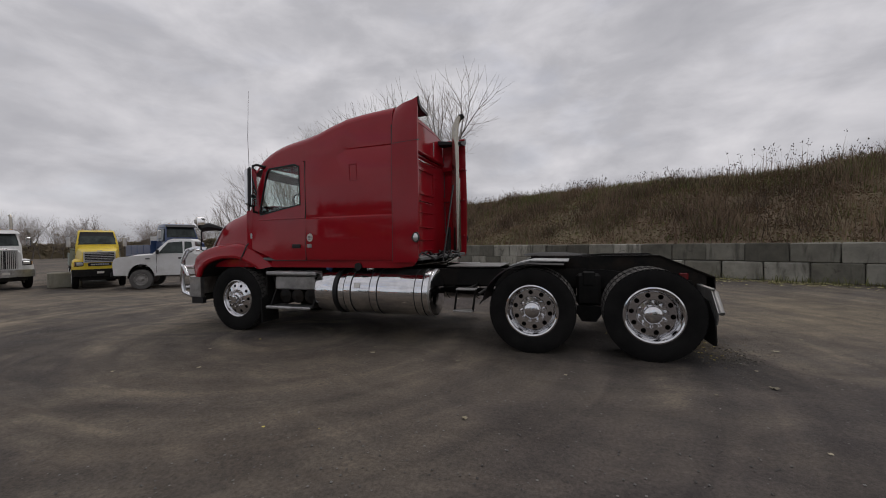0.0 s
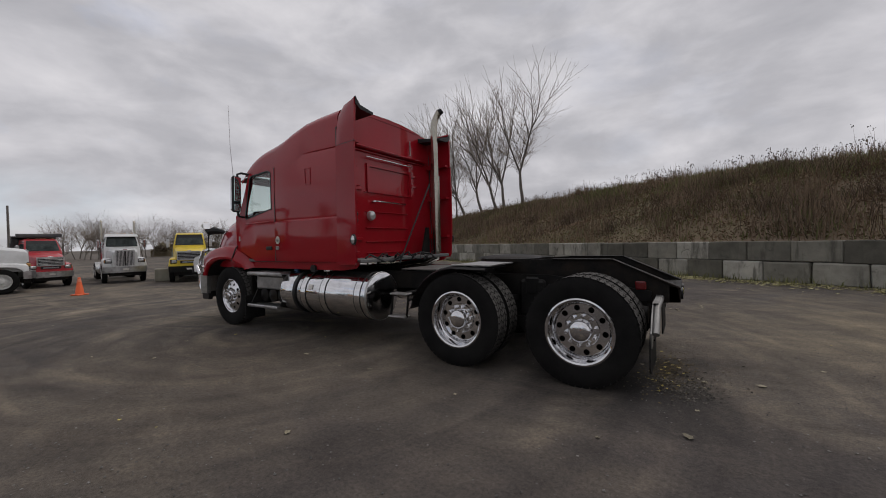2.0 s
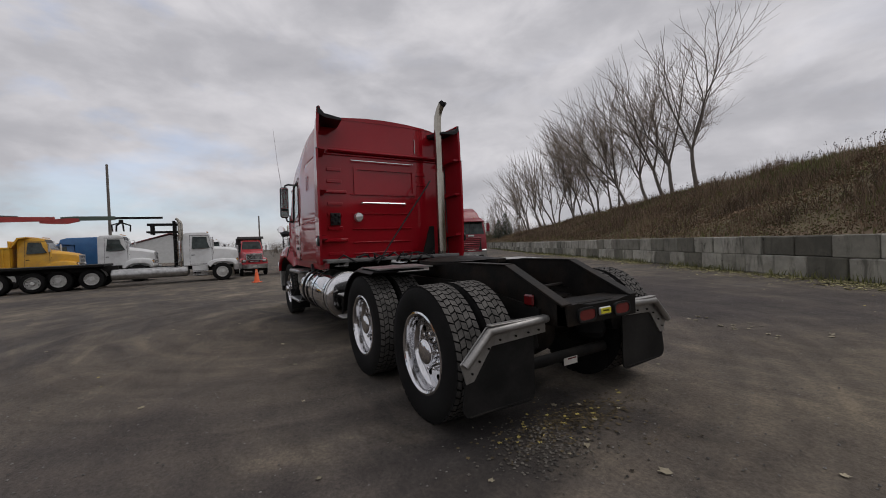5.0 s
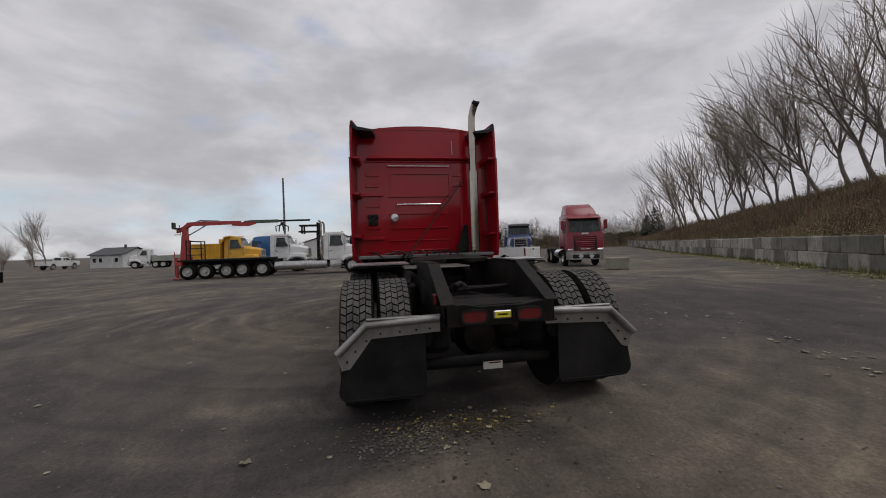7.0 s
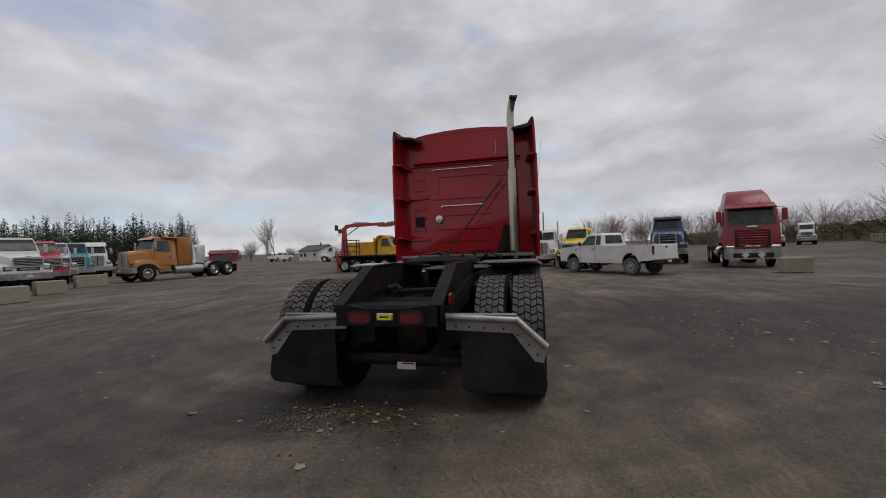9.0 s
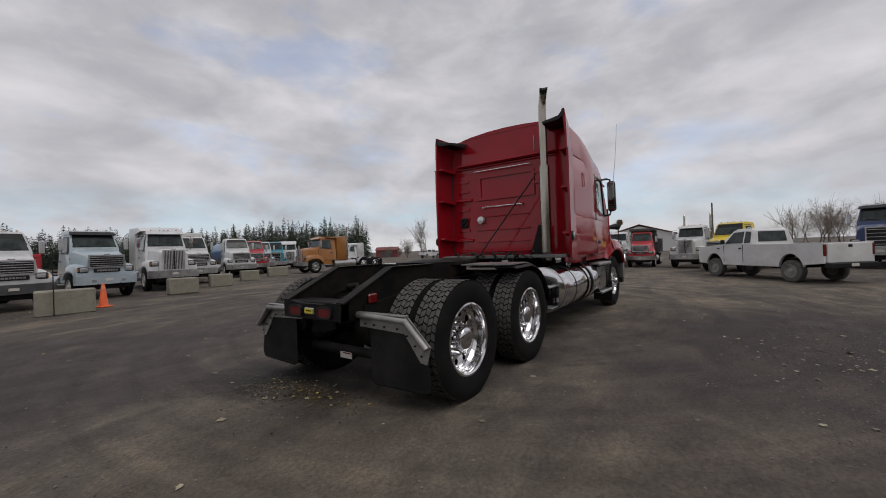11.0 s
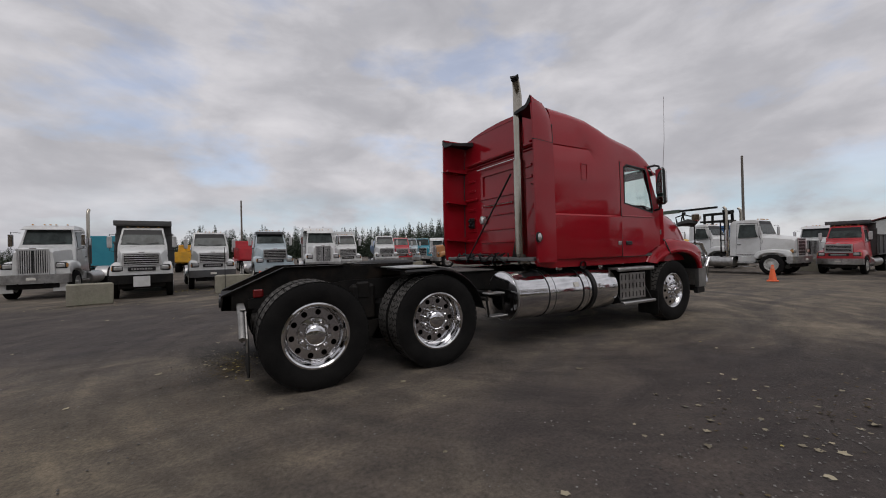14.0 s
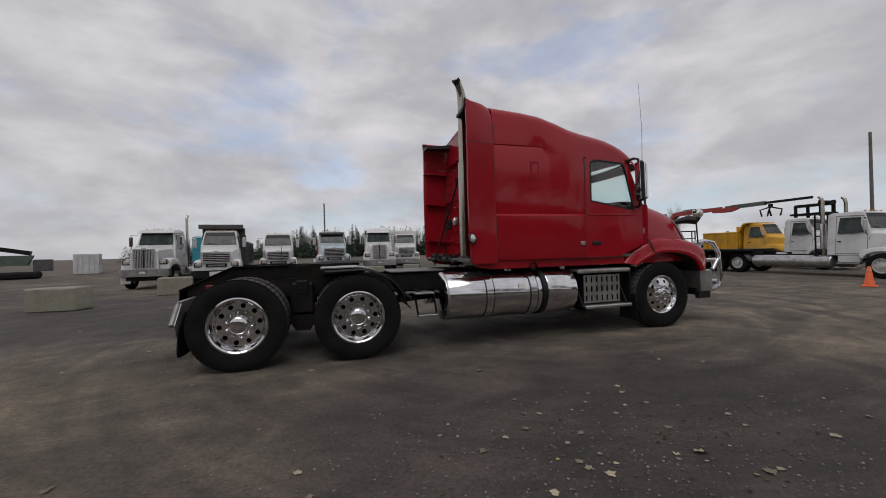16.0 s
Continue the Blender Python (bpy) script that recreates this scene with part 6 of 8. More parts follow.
        part("body_rail", Geo().box((mid, 1.235, 2.38), (ln, 0.09, 0.10), 0.015).box((mid, -1.235, 2.38), (ln, 0.09, 0.10), 0.015).box((mid, 1.235, 1.16), (ln, 0.07, 0.09), 0.015).box((mid, -1.235, 1.16), (ln, 0.07, 0.09), 0.015), bp_, bo)
        for k in range(5):
            for s in (1, -1):
                part("body_rib", Geo().box((bx0 - 0.3 - k * (ln - 0.6) / 4, s * 1.235, 1.77), (0.09, 0.07, 1.28), 0.015), bp_, bo)
    elif body == "box":
        part("box_body", Geo().box((mid, 0, 2.2), (ln, 2.35, 2.2), 0.03), bp_, T)
    elif body == "flat":
        bo = part("flat_deck", Geo().box((mid, 0, 1.12), (ln, 2.4, 0.12), 0.01), bp_, T)
        for k in range(4):
            for s in (1, -1):
                part("stake_side", Geo().box((bx0 - ln * (k + 0.5) / 4, s * 1.17, 1.48), (ln / 4 - 0.05, 0.04, 0.6), 0.01), bp_, bo)
        part("stake_front", Geo().box((bx0 - 0.03, 0, 1.6), (0.05, 2.3, 0.85), 0.01), bp_, bo)
    elif body == "tank":
        part("tank_body", Geo().lathe([(0.0005, bx1), (0.6, bx1 + 0.03), (0.85, bx1 + 0.2), (0.85, bx0 - 0.2), (0.6, bx0 - 0.03), (0.0005, bx0)], (0, 0, 1.95), "x", 28), bp_, T)
    else:
        part("fifth_wheel", Geo().box((-(rear[0] + rear[-1]) / 2, 0, 1.12), (0.9, 0.85, 0.09), 0.03), GREASE, T)
        for s in (1, -1):
            part("mudflap", Geo().box((back + 0.05, s * 0.88, 0.55), (0.02, 0.55, 0.62), 0.005), FLAP, T)
            part("quarter_fender", Geo().loft([[(-rear[0] + 0.62 * math.cos(a_), s * 0.62, R + 0.62 * math.sin(a_)), (-rear[0] + 0.62 * math.cos(a_), s * 1.18, R + 0.62 * math.sin(a_))] for a_ in np.radians(range(10, 95, 12))]), STEEL, T)
    return T


# group facing the tractor's nose
road_truck("white tractor with a tall chrome grille, parked facing the yard", 19.9, -1.75, 168, WHITE, 0.71, "square", stacks=2)
road_truck("yellow truck with a chrome slatted grille and amber roof lamps", 17.1, -3.15, 154, YELLOW, 0.69, "aero", body="flat", body_paint=GREYGREEN, bumper=FRAME)
road_truck("red dump truck with a black tipper body", 20.6, 0.5, 182, BRIGHT_RED, 0.64, "aero", body="dump", body_paint=DUMPGREY)
road_truck("white truck with a tall silver grille behind the concrete block", 24.3, 2.45, 184, WHITE, 0.70, "square", grille=STEEL)
road_truck("navy blue truck with a silver grille and low blue body", 19.45, -8.2, 162, NAVY, 0.86, "big", body="flat", body_paint=NAVY, grille=GRILLE_BRIGHT, visor=True)
crane_tractor = road_truck("white log-hauling tractor with twin exhaust stacks and black rack", 19.2, 2.0, -91, WHITE, 0.77, "big", stacks=2, rear=(6.1, 7.4), rack=True, rim=STEELRIM)
road_truck("yellow dump truck standing behind the log trailer", 25.0, 9.0, -90, ORANGE_YELLOW, 0.80, "aero", body="dump", body_paint=ORANGE_YELLOW, rear=(2.5, 3.6), low_guard=True)
road_truck("blue sleeper tractor far behind the log trailer", 30.5, 11.2, 92, SKYBLUE, 0.74, "aero", sleeper=1.5, sleeper_top=3.5)
road_truck("white truck behind the log-hauling tractor", 22.9, 5.6, -92, WHITE, 0.80, "aero")
road_truck("white flatbed truck with grey-green stake sides", 42.5, 25.4, 98, WHITE, 0.68, "aero", body="flat", body_paint=GREYGREEN, rear=(2.7, 3.7))
# row along the left of the yard
road_truck("white truck with a tall stack, steel grille and white bumper flaps", -6.25, 13.6, -92, WHITE, 0.86, "square", stacks=1, flap=True, rear=(4.4, 5.6))
sterling = road_truck("white dump truck with a dark tipper and blank front panel", -3.15, 11.3, -84, WHITE, 0.79, "aero", body="dump", bumper=FRAME, plate=True)
road_truck("white truck with a slatted grille and grey bumper", -1.23, 13.7, -84, WHITE, 0.78, "aero", bumper=DUMPGREY)
road_truck("silver-blue truck with a mesh grille and dark roof", 1.29, 15.6, -86, SILVER_BLUE, 0.84, "aero", bumper=SILVER_BLUE, low_lamps=True, grille=STEEL, visor=True)
road_truck("white sleeper tractor with a tall chrome grille", 3.9, 16.8, -95, WHITE, 0.88, "square", sleeper=1.5)
road_truck("white truck with a chrome grille in the row", 6.05, 19.6, -97, WHITE, 0.84, "aero", body="box", body_paint=WHITE)
road_truck("white truck with a blue tank body", 10.0, 22.9, -104, WHITE, 0.86, "aero", body="tank", body_paint=SKYBLUE)
road_truck("red truck with a steel grille in the row", 12.4, 25.4, -108, BRIGHT_RED, 0.84, "aero", body="flat")
road_truck("pale blue truck in the row", 14.1, 27.3, -112, SILVER_BLUE, 0.84, "aero")
road_truck("teal blue truck in the row", 16.2, 29.0, -115, TEAL, 0.86, "big")
road_truck("white sleeper tractor at the end of the row", 19.2, 31.5, -118, WHITE, 0.86, "square", sleeper=1.4)
road_truck("copper-orange tractor with a chrome grille and bare chassis", 14.0, 20.9, 170, COPPER, 0.86, "square", stacks=2, sleeper=0.9, sleeper_top=3.0, rim=CHROME)
road_truck("white tractor parked behind the copper-orange one", 23.3, 28.6, 178, WHITE, 0.74, "aero", sleeper=1.2)
road_truck("teal van-bodied truck standing tail first behind the row", -6.45, 26.9, 92, TEAL, 0.76, "aero", body="box", body_paint=TEAL)
road_truck("red flatbed truck behind the row", 0.75, 36.5, 94, BRIGHT_RED, 0.80, "aero", body="dump", body_paint=BRIGHT_RED)
road_truck("orange dump truck standing tail first behind the row", -3.6, 38.5, 90, ORANGE_YELLOW, 0.72, "aero", body="dump", body_paint=ORANGE_YELLOW)
# far along the block wall
road_truck("white box truck far along the wall", 47, -27.5, 158, WHITE, 0.85, "aero", body="box", body_paint=WHITE)
road_truck("white tractor far along the wall", 52, -33.5, 150, WHITE, 0.85, "aero", sleeper=1.2)


def cabover(label, x, y, heading, scale):
    T = thing("parked_truck", label, "truck", pose(x, y, 0, 0, 0, heading) @ Matrix.Diagonal((scale, scale * 0.88, scale, 1)), "parked trucks")
    for s in (1, -1):
        put_wheel(T, 0, s * 1.02, 0.51, 0.28, CHROME)
        for xr in (3.6, 4.85):
            put_wheel(T, -xr, s * 0.90, 0.51, 0.56, STEELRIM)
        part("frame_rail", Geo().box((-2.6, s * 0.4, 0.88), (6.0, 0.08, 0.26), 0.01), FRAME, T)
        part("fuel_tank", Geo().lathe([(0.0005, -2.6), (0.3, -2.58), (0.31, -2.5), (0.31, -1.3), (0.3, -1.22), (0.0005, -1.2)], (0, s * 0.86, 0.68), "x", 24), CHROME, T)
    half = lambda z: along([(0.6, 1.18), (2.0, 1.2), (3.0, 1.1), (3.7, 0.95)], z)
    cab = part("cab", tapered([(-1.0, 1.05), (-1.0, 3.1), (0.75, 3.05), (0.98, 2.86), (1.18, 1.9), (1.28, 1.2), (1.28, 0.92), (0.72, 0.92), (0.6, 1.18), (-0.55, 1.18), (-0.7, 1.05)], half, 0.07), CAB_RED, T)
    part("roof_fairing", tapered([(-0.95, 3.05), (-0.95, 3.75), (-0.2, 3.74), (0.35, 3.45), (0.62, 3.05)], lambda z: along([(3.0, 1.02), (3.75, 0.86)], z), 0.1), CAB_RED, cab, "tall red roof fairing")
    dx, dz = 0.20, -0.96
    part("windscreen", Geo().add([(1.008, 0.95, 2.78), (1.008, -0.95, 2.78), (1.175, -1.04, 2.02), (1.175, 1.04, 2.02), (0.96, 0.95, 2.78), (0.96, -0.95, 2.78), (1.12, -1.04, 2.02), (1.12, 1.04, 2.02)], [(0, 1, 2, 3), (4, 7, 6, 5), (0, 4, 5, 1), (1, 5, 6, 2), (2, 6, 7, 3), (3, 7, 4, 0)]), DARKGLASS, cab, "", 0)
    part("visor", Geo().box((1.14, 0, 2.86), (0.34, 2.1, 0.05), 0.02, Matrix.Rotation(radians(18), 3, "Y")), CAB_RED, cab)
    part("screen_divider", Geo().box((1.10, 0, 2.40), (0.04, 0.03, 0.8), 0, Matrix.Rotation(radians(-12), 3, "Y")), INK, cab)
    gr = part("grille", Geo().box((1.285, 0, 1.42), (0.03, 1.5, 0.84), 0.02), PLASTIC, cab)
    for k in range(7):
        part("grille_bar", Geo().box((1.31 - 0.012 * (k > 3), 0, 1.08 + 0.115 * k), (0.04, 1.10 + 0.06 * k, 0.075), 0.02), CAB_RED, gr)
    part("nose_badge", Geo().box((1.26, 0, 1.92), (0.05, 0.46, 0.10), 0.03), WHITE, gr, "white nose badge")
    part("grille_strip", Geo().box((1.32, 0, 1.02), (0.03, 0.62, 0.05), 0.01), LENS, gr)
    bu = part("bumper", Geo().prism([(1.0, 1.2), (1.26, 1.14), (1.38, 0.8), (1.40, 0), (1.38, -0.8), (1.26, -1.14), (1.0, -1.2)], 0.42, 0.90, "z"), STEEL, T)
    part("bumper_inset", Geo().box((1.385, 0, 0.60), (0.06, 1.7, 0.22), 0.02), PLASTIC, bu)
    for s in (1, -1):
        part("headlamp", Geo().box((1.24, s * 0.96, 0.98), (0.14, 0.40, 0.17), 0.04), LENS, cab, "clear headlamp")
        part("placard", Geo().box((1.44, s * 0.34, 0.62), (0.015, 0.24, 0.24), 0.003, Matrix.Rotation(radians(45), 3, "X")), WHITE, bu, "blank white diamond placard")
        part("side_window", Geo().box((0.45, s * 1.165, 2.35), (0.8, 0.03, 0.7), 0.01), DARKGLASS, cab)
        part("marker", Geo().box((0.7, s * 0.5, 3.1), (0.1, 0.08, 0.05), 0.01), AMBER, cab)
        mi = part("mirror", Geo().tube([(0.9, s * 1.1, 2.8), (1.1, s * 1.38, 2.78), (1.1, s * 1.38, 2.2), (1.0, s * 1.18, 2.05)], 0.016, 6), PLASTIC, T)
        part("mirror_head", Geo().box((1.1, s * 1.39, 2.45), (0.10, 0.24, 0.55), 0.04), CAB_RED, mi)
    part("fifth_wheel", Geo().box((-4.2, 0, 1.12), (0.9, 0.85, 0.09), 0.03), GREASE, T)
    return T


cabover("wine-red cabover tractor with barred grille and roof fairing", 15.7, -10.1, 165, 0.88)


DUSTY_TYRE = surface("dusty_tyre_rubber", (0.075, 0.072, 0.068), (0.13, 0.125, 0.118), rough=0.95, scale=5)
WORN_WHITE = surface("dirty_white_paint", (0.60, 0.605, 0.60), (0.72, 0.725, 0.72), rough=0.4, coat=0.2, scale=1.2, dirt=(0.34, 0.32, 0.28), dirt_amount=0.5)


def pickup(label, x, y, heading, scale):
    T = thing("pickup_truck", label, "pickup", pose(x, y, 0, 0, 0, heading) @ Matrix.Scale(scale, 4))
    R, wb = 0.415, 3.55
    for s in (1, -1):
        put_wheel(T, 0, s * 0.86, R, 0.27, RUSTYRIM)
        put_wheel(T, -wb, s * 0.86, R, 0.27, RUSTYRIM)
    def arch(cx, r=0.47):
        return [(cx + r * math.cos(a), R + r * math.sin(a)) for a in np.radians(range(172, 0, -14))]
    low = [(-wb - 1.15, 0.62), (-wb - 0.47, 0.56)] + arch(-wb) + [(-wb + 0.47, 0.46), (-0.47, 0.46)] + arch(0) + [(0.47, 0.5), (0.92, 0.52), (0.95, 0.9), (0.90, 1.06), (0.75, 1.12), (-0.62, 1.19), (-1.9, 1.19), (-1.92, 1.17), (-wb - 1.15, 1.17)]
    half = lambda z: along([(0.4, 0.97), (0.85, 1.0), (1.19, 0.97), (1.9, 0.78)], z)
    # side skins keep the bed open between them
    for s in (1, -1):
        out = [(x_, s * half(z_), z_) for x_, z_ in low]
        inn = [(x_, s * (half(z_) - 0.10), z_) for x_, z_ in low]
        part("body_side", Geo().loft([out, inn], ring=True, ends=True), WORN_WHITE, T, "white body side")
        part("wheel_well", Geo().loft([[(cx + 0.475 * math.cos(a), s * 0.45, R + 0.475 * math.sin(a)), (cx + 0.475 * math.cos(a), s * 0.93, R + 0.475 * math.sin(a))] for cx in (0,) for a in np.radians(range(-5, 190, 15))]), FRAME, T)
        part("wheel_well", Geo().loft([[(-wb + 0.475 * math.cos(a), s * 0.45, R + 0.475 * math.sin(a)), (-wb + 0.475 * math.cos(a), s * 0.93, R + 0.475 * math.sin(a))] for a in np.radians(range(-5, 190, 15))]), FRAME, T)
    part("hood", Geo().loft([[(-0.60, yy, 1.19 + 0.05 * (1 - (yy / 0.9) ** 2)) for yy in np.linspace(-0.9, 0.9, 9)], [(0.3, yy, 1.14 + 0.05 * (1 - (yy / 0.9) ** 2)) for yy in np.linspace(-0.9, 0.9, 9)], [(0.88, yy, 1.04 + 0.05 * (1 - (yy / 0.9) ** 2)) for yy in np.linspace(-0.9, 0.9, 9)], [(0.93, yy, 0.8) for yy in np.linspace(-0.9, 0.9, 9)]]), WORN_WHITE, T)
    part("chassis", Geo().box((-1.8, 0, 0.62), (5.2, 1.3, 0.22), 0.03), FRAME, T)
    cab = part("cab", tapered([(-1.95, 1.16), (-1.88, 1.78), (-1.76, 1.88), (-1.1, 1.89), (-0.92, 1.82), (-0.38, 1.20)], lambda z: half(z) - 0.005, 0.05), WORN_WHITE, T)
    part("windscreen", Geo().add([(-0.87, 0.66, 1.79), (-0.87, -0.66, 1.79), (-0.40, -0.80, 1.24), (-0.40, 0.80, 1.24), (-0.93, 0.66, 1.74), (-0.93, -0.66, 1.74), (-0.48, -0.8, 1.22), (-0.48, 0.8, 1.22)], [(0, 1, 2, 3), (4, 7, 6, 5), (0, 4, 5, 1), (1, 5, 6, 2), (2, 6, 7, 3), (3, 7, 4, 0)]), DARKGLASS, cab, "", 0)
    part("rear_window", Geo().add([(-1.945, 0.66, 1.28), (-1.945, -0.66, 1.28), (-1.895, -0.60, 1.74), (-1.895, 0.60, 1.74), (-1.9, 0.66, 1.28), (-1.9, -0.66, 1.28), (-1.85, -0.6, 1.74), (-1.85, 0.6, 1.74)], [(0, 1, 2, 3), (4, 7, 6, 5), (0, 4, 5, 1), (1, 5, 6, 2), (2, 6, 7, 3), (3, 7, 4, 0)]), DARKGLASS, cab, "", 0)
    for s in (1, -1):
        for win in ([(-1.50, 1.22), (-0.60, 1.22), (-0.95, 1.72), (-1.46, 1.76)], [(-1.86, 1.24), (-1.56, 1.22), (-1.54, 1.76), (-1.80, 1.74)]):
            part("side_window", Geo().add([(px, s * (half(pz) + 0.004), pz) for px, pz in win] + [(px, s * (half(pz) - 0.03), pz) for px, pz in win], [(0, 1, 2, 3), (7, 6, 5, 4)] + [(i, (i + 1) % 4, 4 + (i + 1) % 4, 4 + i) for i in range(4)]), DARKGLASS, cab, "", 0)
        part("door_gap", Geo().box((-1.53, s * 1.0, 0.88), (0.012, 0.012, 0.60)), INK, cab)
        part("door_gap", Geo().box((-0.55, s * 0.992, 0.88), (0.012, 0.012, 0.60)), INK, cab)
        part("door_handle", Geo().box((-1.40, s * 1.005, 1.05), (0.13, 0.03, 0.05), 0.01), PLASTIC, cab)
        mi = part("mirror", Geo().box((-0.62, s * 1.10, 1.30), (0.10, 0.20, 0.22), 0.04), PLASTIC, T)
        part("tail_lamp", Geo().box((-wb - 1.15, s * 0.93, 0.98), (0.06, 0.11, 0.32), 0.02), TAIL, T)
        part("headlamp", Geo().box((0.90, s * 0.76, 0.86), (0.10, 0.32, 0.20), 0.03), LENS, T)
        part("fender_badge", Geo().box((-0.25, s * 0.995, 1.05), (0.16, 0.01, 0.035)), INK, T)
    tg = part("tailgate", Geo().box((-wb - 1.16, 0, 0.90), (0.07, 1.74, 0.54), 0.02), WORN_WHITE, T)
    part("tailgate_handle", Geo().box((-wb - 1.20, 0, 1.08), (0.02, 0.16, 0.07), 0.01), PLASTIC, tg)
    part("bed_floor", Geo().box((-wb + 0.2, 0, 0.74), (2.6, 1.75, 0.04), 0.005), FRAME, T)
    part("bed_front", Geo().box((-1.98, 0, 0.95), (0.06, 1.75, 0.44), 0.01), WORN_WHITE, T)
    part("rear_bumper", Geo().box((-wb - 1.22, 0, 0.55), (0.22, 1.86, 0.18), 0.03), PLASTIC, T, "black step bumper")
    part("number_plate", Geo().box((-wb - 1.335, 0, 0.56), (0.012, 0.28, 0.10), 0.003), LABEL, T)
    part("grille", Geo().box((0.93, 0, 0.85), (0.05, 1.1, 0.24), 0.02), PLASTIC, T)
    part("bumper", Geo().box((0.98, 0, 0.55), (0.14, 1.9, 0.22), 0.04), PLASTIC, T)
    # the body rides high over the axles
    for ob in T.children_recursive:
        if ob.name.split(".")[0] == "tyre":
            ob.data.materials[0] = DUSTY_TYRE
        elif ob.name.split(".")[0] != "wheel":
            for v in ob.data.vertices:
                v.co.z = along([(0.0, 0.08), (0.4, 0.50), (0.6, 0.70), (1.2, 1.47), (1.9, 2.12)], v.co.z)
    return T


pick = pickup("white single-cab pickup truck with dusty grey wheels", 14.9, -3.4, 41, 0.79)
copy_thing(pick, pose(52.0, 38.0, 0, 0, 0, -12) @ Matrix.Scale(0.9, 4))["label"] = "white pickup truck far off near the small house"


def log_trailer():
    T = thing("log_trailer", "log trailer with a folded red loading crane", "trailer", pose(19.2, -0.3, 0) @ Matrix.Scale(0.965, 4), "")
    for yy in (9.0, 10.05, 10.9):
        for k in (1, -1):
            w = put_wheel(T, 0, k * 0.8, 0.41, 0.42, STEELRIM)
        for ob in T.children[-2:]:
            k = 1 if ob.matrix_local.translation.y > 0 else -1
            ob.matrix_local = pose(-k * 0.8, yy, 0.41, 0, 15 * yy, 90 if k > 0 else -90)
        part("axle", Geo().tube([(-0.75, yy, 0.41), (0.75, yy, 0.41)], 0.06, 8), FRAME, T)
    part("deck", Geo().box((0, 9.1, 1.0), (1.9, 4.6, 0.10), 0.01).box((0.4, 8.9, 0.84), (0.1, 5.0, 0.22), 0.01).box((-0.4, 8.9, 0.84), (0.1, 5.0, 0.22), 0.01), FRAME, T, "black trailer deck")
    for yy in (10.75, 10.95):
        for k in (1, -1):
            part("stake", Geo().box((k * 0.9, yy, 1.55), (0.05, 0.05, 1.1), 0.008), FRAME, T)
        for zz in (1.3, 1.65, 2.05):
            part("rack_rail", Geo().box((0, yy, zz), (1.8, 0.045, 0.045), 0.008), FRAME, T)
    # crane: slewing post, lattice of stays, elbow, two-part boom folded forwards
    col = part("crane_column", Geo().box((0, 11.35, 0.86), (1.9, 0.34, 0.22), 0.02).loft([[(-h, 11.35 - h, z), (h, 11.35 - h, z), (h, 11.35 + h, z), (-h, 11.35 + h, z)] for z, h in ((0.95, 0.20), (1.5, 0.17), (2.2, 0.13), (2.75, 0.11))], ring=True, ends=True)
               .tube([(0, 11.62, 1.0), (0, 11.5, 2.4)], 0.05, 8).tube([(0, 11.1, 1.0), (0, 11.22, 2.2)], 0.04, 8), CRANE_RED, T, "red crane column")
    for k in (1, -1):
        part("crane_leg", Geo().box((k * 0.85, 11.45, 0.66), (0.12, 0.12, 1.1), 0.02).box((k * 0.85, 11.45, 0.06), (0.32, 0.32, 0.05), 0.01), CRANE_RED, col)
    g = Geo()
    for k in range(6):
        g.tube([(-0.62, 11.35, 0.35 + 0.2 * k), (-0.62, 11.65, 0.35 + 0.2 * k)], 0.016, 5)
    g.tube([(-0.62, 11.35, 0.25), (-0.62, 11.35, 1.5)], 0.02, 5).tube([(-0.62, 11.65, 0.25), (-0.62, 11.65, 1.5)], 0.02, 5)
    part("ladder", g, CRANE_RED, col)
    def beam(rows, half):
        return Geo().loft([[(-half, yy, z - h), (half, yy, z - h), (half, yy, z + h), (-half, yy, z + h)] for yy, z, h in rows], ring=True, ends=True)
    part("elbow", beam(((11.75, 2.62, 0.08), (11.45, 2.74, 0.13), (11.2, 2.95, 0.12), (11.05, 3.02, 0.10)), 0.10), CRANE_RED, col)
    part("main_boom", beam(((11.25, 3.0, 0.09), (10.6, 3.03, 0.115), (8.5, 3.06, 0.085)), 0.09), CRANE_RED, col, "red main boom")
    part("boom_knuckle", beam(((8.95, 2.92, 0.04), (8.55, 2.95, 0.10), (8.1, 2.97, 0.12), (7.7, 3.02, 0.06)), 0.08), CRANE_RED, col)
    part("outer_boom", beam(((8.3, 3.07, 0.07), (7.9, 3.08, 0.09), (6.5, 3.1, 0.085)), 0.075), CRANE_GREEN, col, "dark grey outer boom")
    part("boom_tip", beam(((6.7, 3.1, 0.05), (4.75, 3.12, 0.05)), 0.05), FRAME, col)
    part("boom_ram", Geo().tube([(0.0, 11.35, 2.3), (0.0, 10.3, 2.93)], 0.035, 8), STEEL, col)
    g = Geo().box((0, 6.3, 2.95), (0.12, 0.16, 0.16), 0.02)
    for yy, xx in ((6.0, 0.25), (6.2, -0.25), (6.5, 0.2), (6.6, -0.2)):
        g.tube([(0, 6.3, 2.9), (xx, yy, 2.78), (xx * 0.5, yy, 2.5)], 0.035, 6)
    part("grapple", g, FRAME, col, "black log grapple")
    part("operator_seat", Geo().box((0, 11.75, 2.78), (0.42, 0.36, 0.08), 0.03).box((0, 11.92, 2.95), (0.38, 0.08, 0.34), 0.03), PLASTIC, col)
    part("control_stand", Geo().tube([(0.1, 11.6, 2.45), (0.1, 11.95, 2.45)], 0.02, 6).tube([(-0.2, 11.5, 2.5), (-0.2, 11.55, 2.95)], 0.018, 6), PLASTIC, col)
